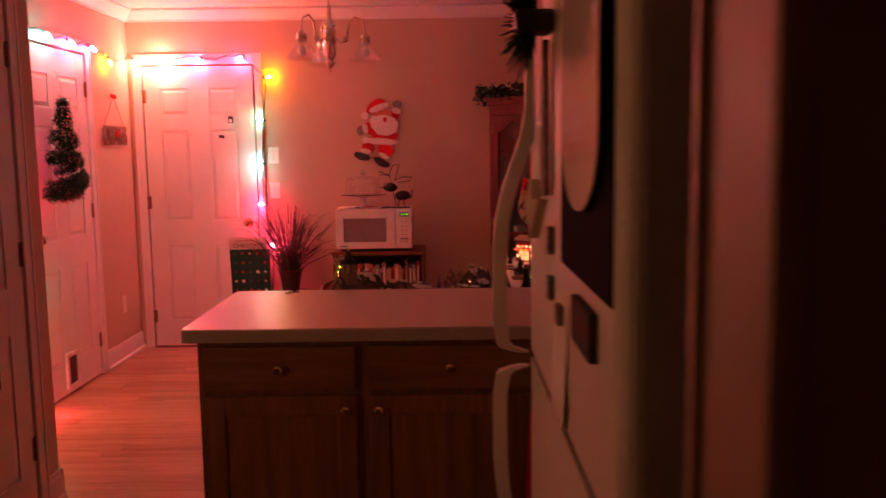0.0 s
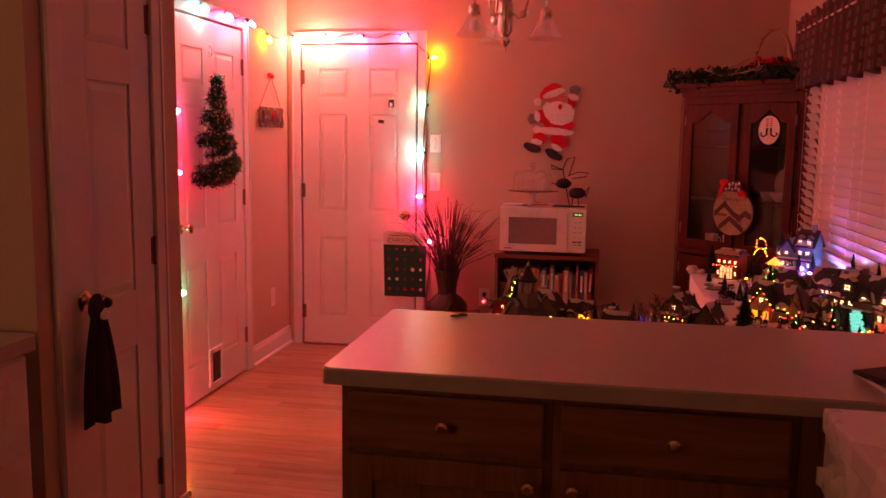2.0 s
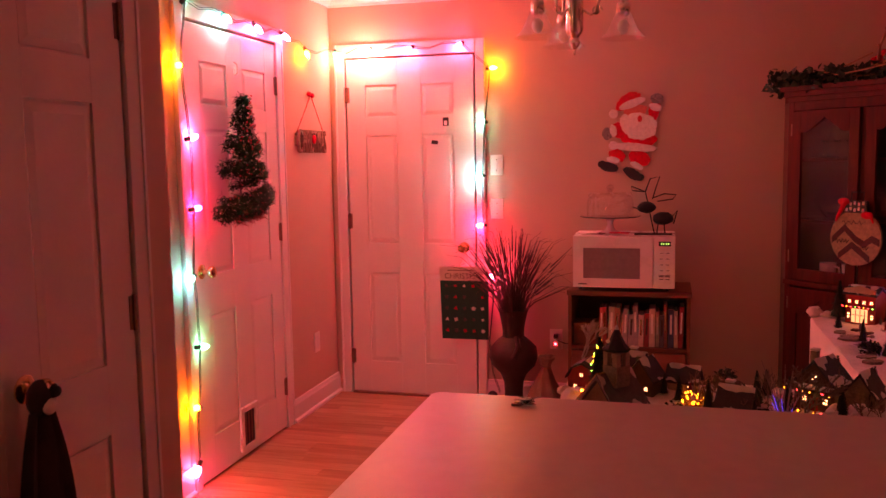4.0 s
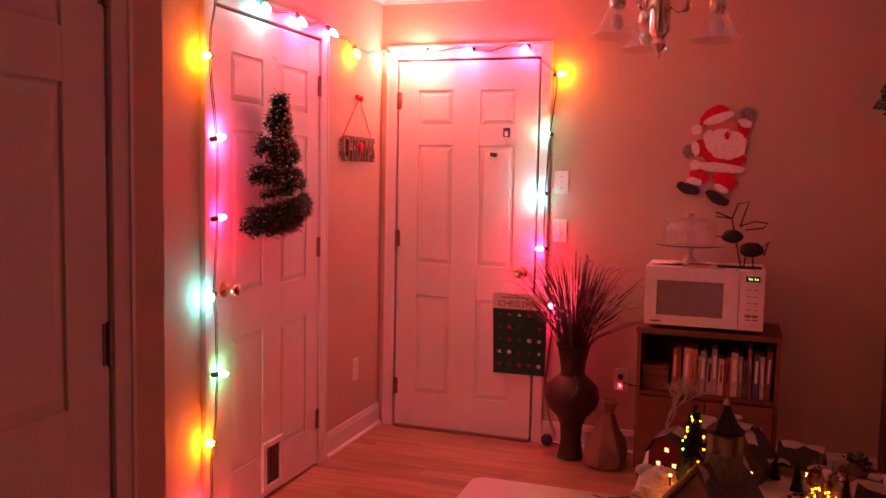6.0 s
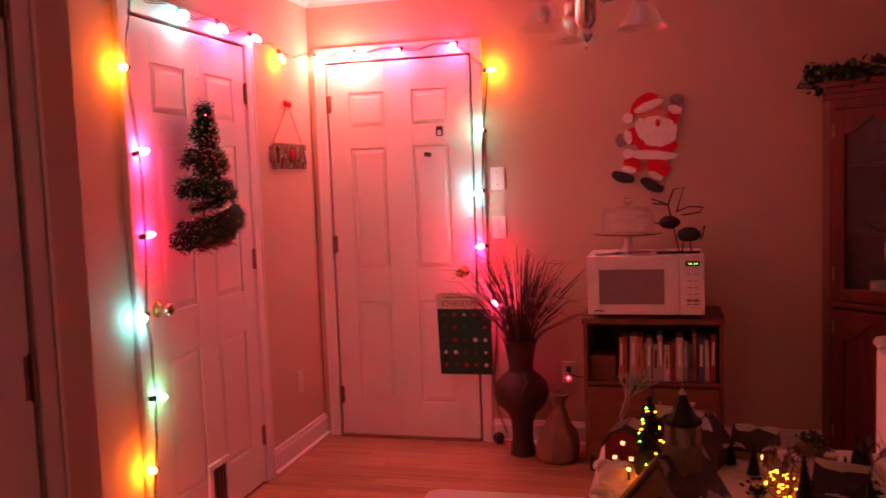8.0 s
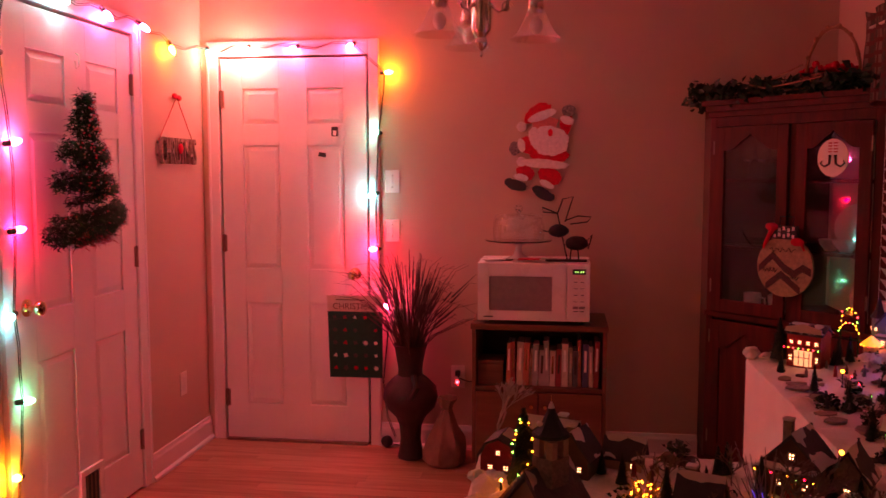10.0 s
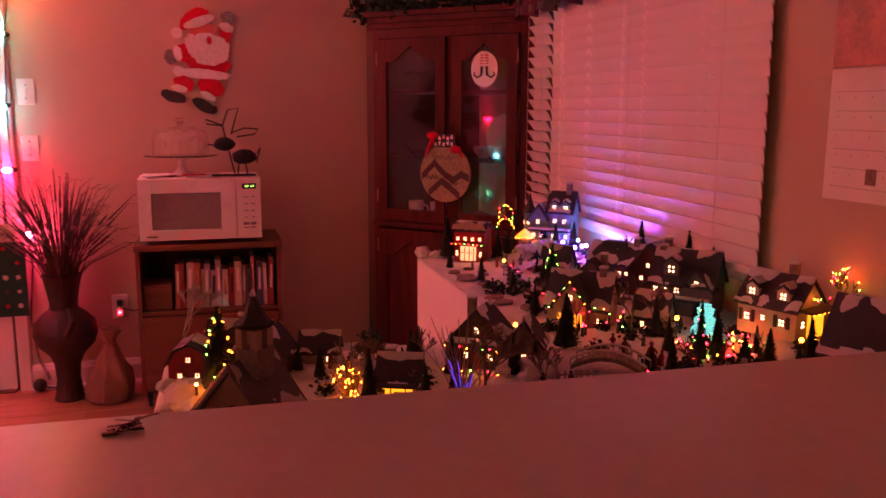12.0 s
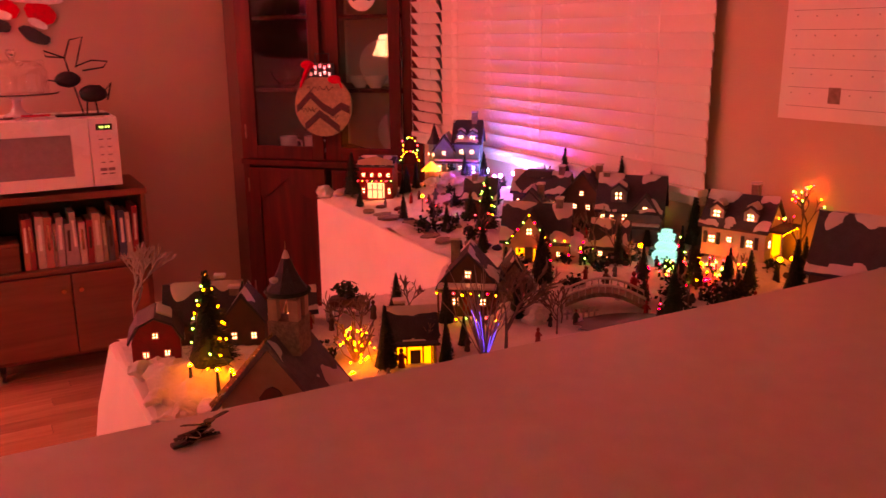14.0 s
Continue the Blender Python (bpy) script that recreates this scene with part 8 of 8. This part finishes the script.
can = thing("candy_booth", "yellow lit carousel booth beside the blue house", "booth", pose(1.095, 5.445, snow_z(1.095, 5.445)) @ Matrix.Scale(0.8, 4))
bm = B()
lathe(bm, [(0.03, 0), (0.03, 0.035)], seg=12)
part("drum", bm, V_cream, can)
bm = B()
lathe(bm, [(0.042, 0.036), (0.036, 0.046), (0.004, 0.075)], seg=12)
part("canopy", bm, V_yel, can, "glowing yellow canopy")
mini_lamps(can, [(0.042 * math.cos(i * 0.52), 0.042 * math.sin(i * 0.52), 0.036) for i in range(12)], (2, 2, 0))
# dark toy car parked before the large house
car = thing("toy_car", "dark green toy car parked in the village lane", "toy car", pose(1.045, 4.395, snow_z(1.045, 4.395), 0, 0, -35))
bm = B()
plate(bm, [(-0.036, 0.006), (0.036, 0.006), (0.037, 0.015), (0.030, 0.019), (0.018, 0.020), (0.010, 0.029), (-0.016, 0.029), (-0.024, 0.019), (-0.036, 0.017)], 0.026, Matrix.Translation((0, 0.013, 0)))
bmesh.ops.bevel(bm, geom=list(bm.edges), offset=0.0012, segments=1, affect="EDGES")
cb = part("body", bm, mat("dark_green_car_paint", (0.015, 0.04, 0.03), 0.25), car)
for x0, x1 in ((-0.014, -0.003), (-0.001, 0.009)):
    one_box("side_window", (x0, -0.0136, 0.0205, x1, -0.0131, 0.027), M_mwin, cb, label="grey car window")
for x in (-0.022, 0.022):
    for y in (-0.013, 0.013):
        bm = B()
        lathe(bm, [(0.0072, -0.0025), (0.0075, 0), (0.0072, 0.0025)], seg=14, m=pose(x, y, 0.0075, 90, 0, 0))
        part("wheel", bm, M_black, car, "black rubber wheel")
# slate path and rock ledges along the cloth edge
random.seed(91)
for i in range(9):
    x, y = 0.80 + random.uniform(-0.02, 0.05), 5.30 - 0.07 * i
    bm = B()
    r = random.uniform(0.025, 0.045)
    slab(bm, [(r * random.uniform(0.8, 1.1) * math.cos(a * 0.785), 0.7 * r * random.uniform(0.8, 1.1) * math.sin(a * 0.785)) for a in range(8)], 0, 0.008)
    solid("slate_ledge", bm, V_stone, "flat grey stone ledge set in the snow", "stone", "slate ledges", at=pose(x, y, snow_z(x, y) - 0.002, random.uniform(-4, 4), random.uniform(-4, 4), random.uniform(0, 90)))


# ---- lit garden, added cotton lamps and clutter among the houses ----
V_ambfill = glow("amber_fill_led", (1.0, 0.24, 0.012), 130.0)
# amber lamps added only to give the cotton its yellow glow
for x, y, r in ((0.02, 4.10, 0.004), (0.265, 4.075, 0.004), (0.215, 4.085, 0.004), (0.37, 4.06, 0.0035)):
    led("added amber lamp to make the cotton snow glow", x, y, snow_z(x, y) + billow(x, y) + 0.0005, V_ambfill, r * 0.6)
for x, y, z in ((-0.045, 4.11, 0.045), (-0.012, 4.075, 0.05), (0.012, 4.085, 0.04)):
    led("added amber lamp on a short stem to light the cotton", x, y, snow_z(x, y) + z, V_ambfill, 0.0026)
random.seed(95)
for i in range(54):
    x, y = random.uniform(1.04, 1.21), random.uniform(4.12, 4.30)
    led("tiny coloured lamp in the lit garden", x, y, snow_z(x, y) + random.uniform(0.006, 0.022), V_lamp[(0, 2, 0, 1)[i % 4]], 0.0020)
for i in range(16):
    x, y = random.uniform(0.86, 1.0), random.uniform(4.42, 4.52)
    led("tiny coloured lamp before the cottage", x, y, snow_z(x, y) + random.uniform(0.01, 0.05), V_lamp[(0, 1, 0, 2)[i % 4]], 0.0022)
for i in range(14):
    x, y = random.uniform(0.93, 1.20), random.uniform(4.9, 5.3)
    led("tiny coloured lamp along the village lane", x, y, snow_z(x, y) + random.uniform(0.006, 0.03), (V_ly, V_lr, V_purple if i == 5 else V_lg)[i % 3], 0.0022)
TAKEN = ((0.90, 4.56, 0.09), (1.23, 4.56, 0.10), (1.075, 4.80, 0.07), (1.065, 5.06, 0.06), (1.08, 4.46, 0.05), (1.25, 4.19, 0.09), (1.2, 5.02, 0.10), (1.27, 4.8, 0.07), (0.905, 5.47, 0.07), (1.26, 5.43, 0.09), (0.80, 4.14, 0.09), (1.15, 4.335, 0.04))
ROCKS = []
for j in range(4):
    bm = B()
    for i in range(3):
        ball(bm, (random.gauss(0, 0.01), random.gauss(0, 0.008), 0.004), random.uniform(0.007, 0.012), 1.3, 1.0, 0.7, 9, 7)
    for v in bm.verts:
        v.co += 0.004 * noise.noise_vector(v.co * 110 + Vector((j, 0, 0)))
    ROCKS.append(mesh_of("rockwork", bm, (V_stone, V_dark, V_brown, V_stone)[j], False))
for i in range(120):
    for k in range(40):
        x, y = random.uniform(0.79, 1.31), random.uniform(3.95, 5.5)
        if all((x - a) ** 2 + (y - b) ** 2 > c * c for a, b, c in TAKEN):
            break
    if i % 3 == 0:
        o = thing("rock_pile", "small dark rock pile poking through snow", "rocks", pose(x, y, snow_z(x, y) - 0.002, 0, 0, random.uniform(0, 360)), "village rocks")
        c = new("rockwork", ROCKS[i % 4])
        c.parent = o
    elif i % 3 == 1:
        figurine(x, y, random.uniform(0, 360), random.uniform(0.026, 0.038), (V_brown, V_dark, V_red, V_grey)[i % 4], "tiny painted village figurine in the snow")
    else:
        o = thing("dark_shrub", "small dark bristly village shrub", "shrub", pose(x, y, snow_z(x, y) - 0.002), "village shrubs")
        bm = B()
        leaf_cloud(bm, (0, 0, 0.013), 0.008, 70, 0.013)
        part("foliage", bm, V_fir, o, smooth=False)
random.seed(97)
for i in range(12):
    x, y = random.uniform(0.16, 0.70), random.uniform(4.0, 4.38)
    figurine(x, y, random.uniform(0, 360), random.uniform(0.026, 0.036), (V_brown, V_dark, V_red, V_grey)[i % 4], "tiny painted figurine on the front table")
for i, (x, y, h) in enumerate(((0.43, 4.30, 0.10), (0.36, 4.08, 0.09), (0.50, 4.12, 0.11), (0.62, 4.06, 0.12), (0.28, 4.20, 0.10), (1.06, 4.42, 0.16), (1.0, 4.53, 0.12), (1.14, 4.52, 0.12))):
    bare_tree("thin brown bare tree in the snow", x, y, h, 60 + i, V_bark, depth=4, lean=0.6)


# ---- floor of separate planks ----
floor = thing("floor", "honey-coloured oak plank floor, satin finish", "floor", kind="structure")
one_box("subfloor", (XL - 0.1, -4.7, -0.06, XR + 0.1, YB + 0.05, -0.004), M_gap, floor)
PW = 0.083
random.seed(5)
lengths = {}
far = B()
for r in range(int((YB + 0.06 + 4.6) / PW) + 1):
    y0 = -4.6 + r * PW
    x = XL - 0.05 - random.uniform(0, 0.9)
    while x < XR:
        L = random.choice((0.75, 0.95, 1.15, 1.35))
        if y0 > 3.5 and x < 0.6 and y0 < YB:
            if L not in lengths:
                bm = B()
                box(bm, 0.0006, 0.0006, -0.004, L - 0.0006, PW - 0.0008, 0.0)
                bm.verts.ensure_lookup_table()
                lengths[L] = mesh_of("plank", bm, M_floor)
            p = new("plank", lengths[L])
            p.parent = floor
            p.location = (x, y0, random.uniform(-0.0005, 0.0))
        else:
            a = (x + 0.0006, y0 + 0.0006, -0.004)
            vs = [far.verts.new((x + (0.0006 if i in (0, 3) else L - 0.0006), y0 + (0.0006 if i < 2 else PW - 0.0008), 0.0)) for i in range(4)]
            far.faces.new(vs)
        x += L
ob = part("plank_rest", far, M_floor, floor, smooth=False)
tagged(ob, kind="stuff")
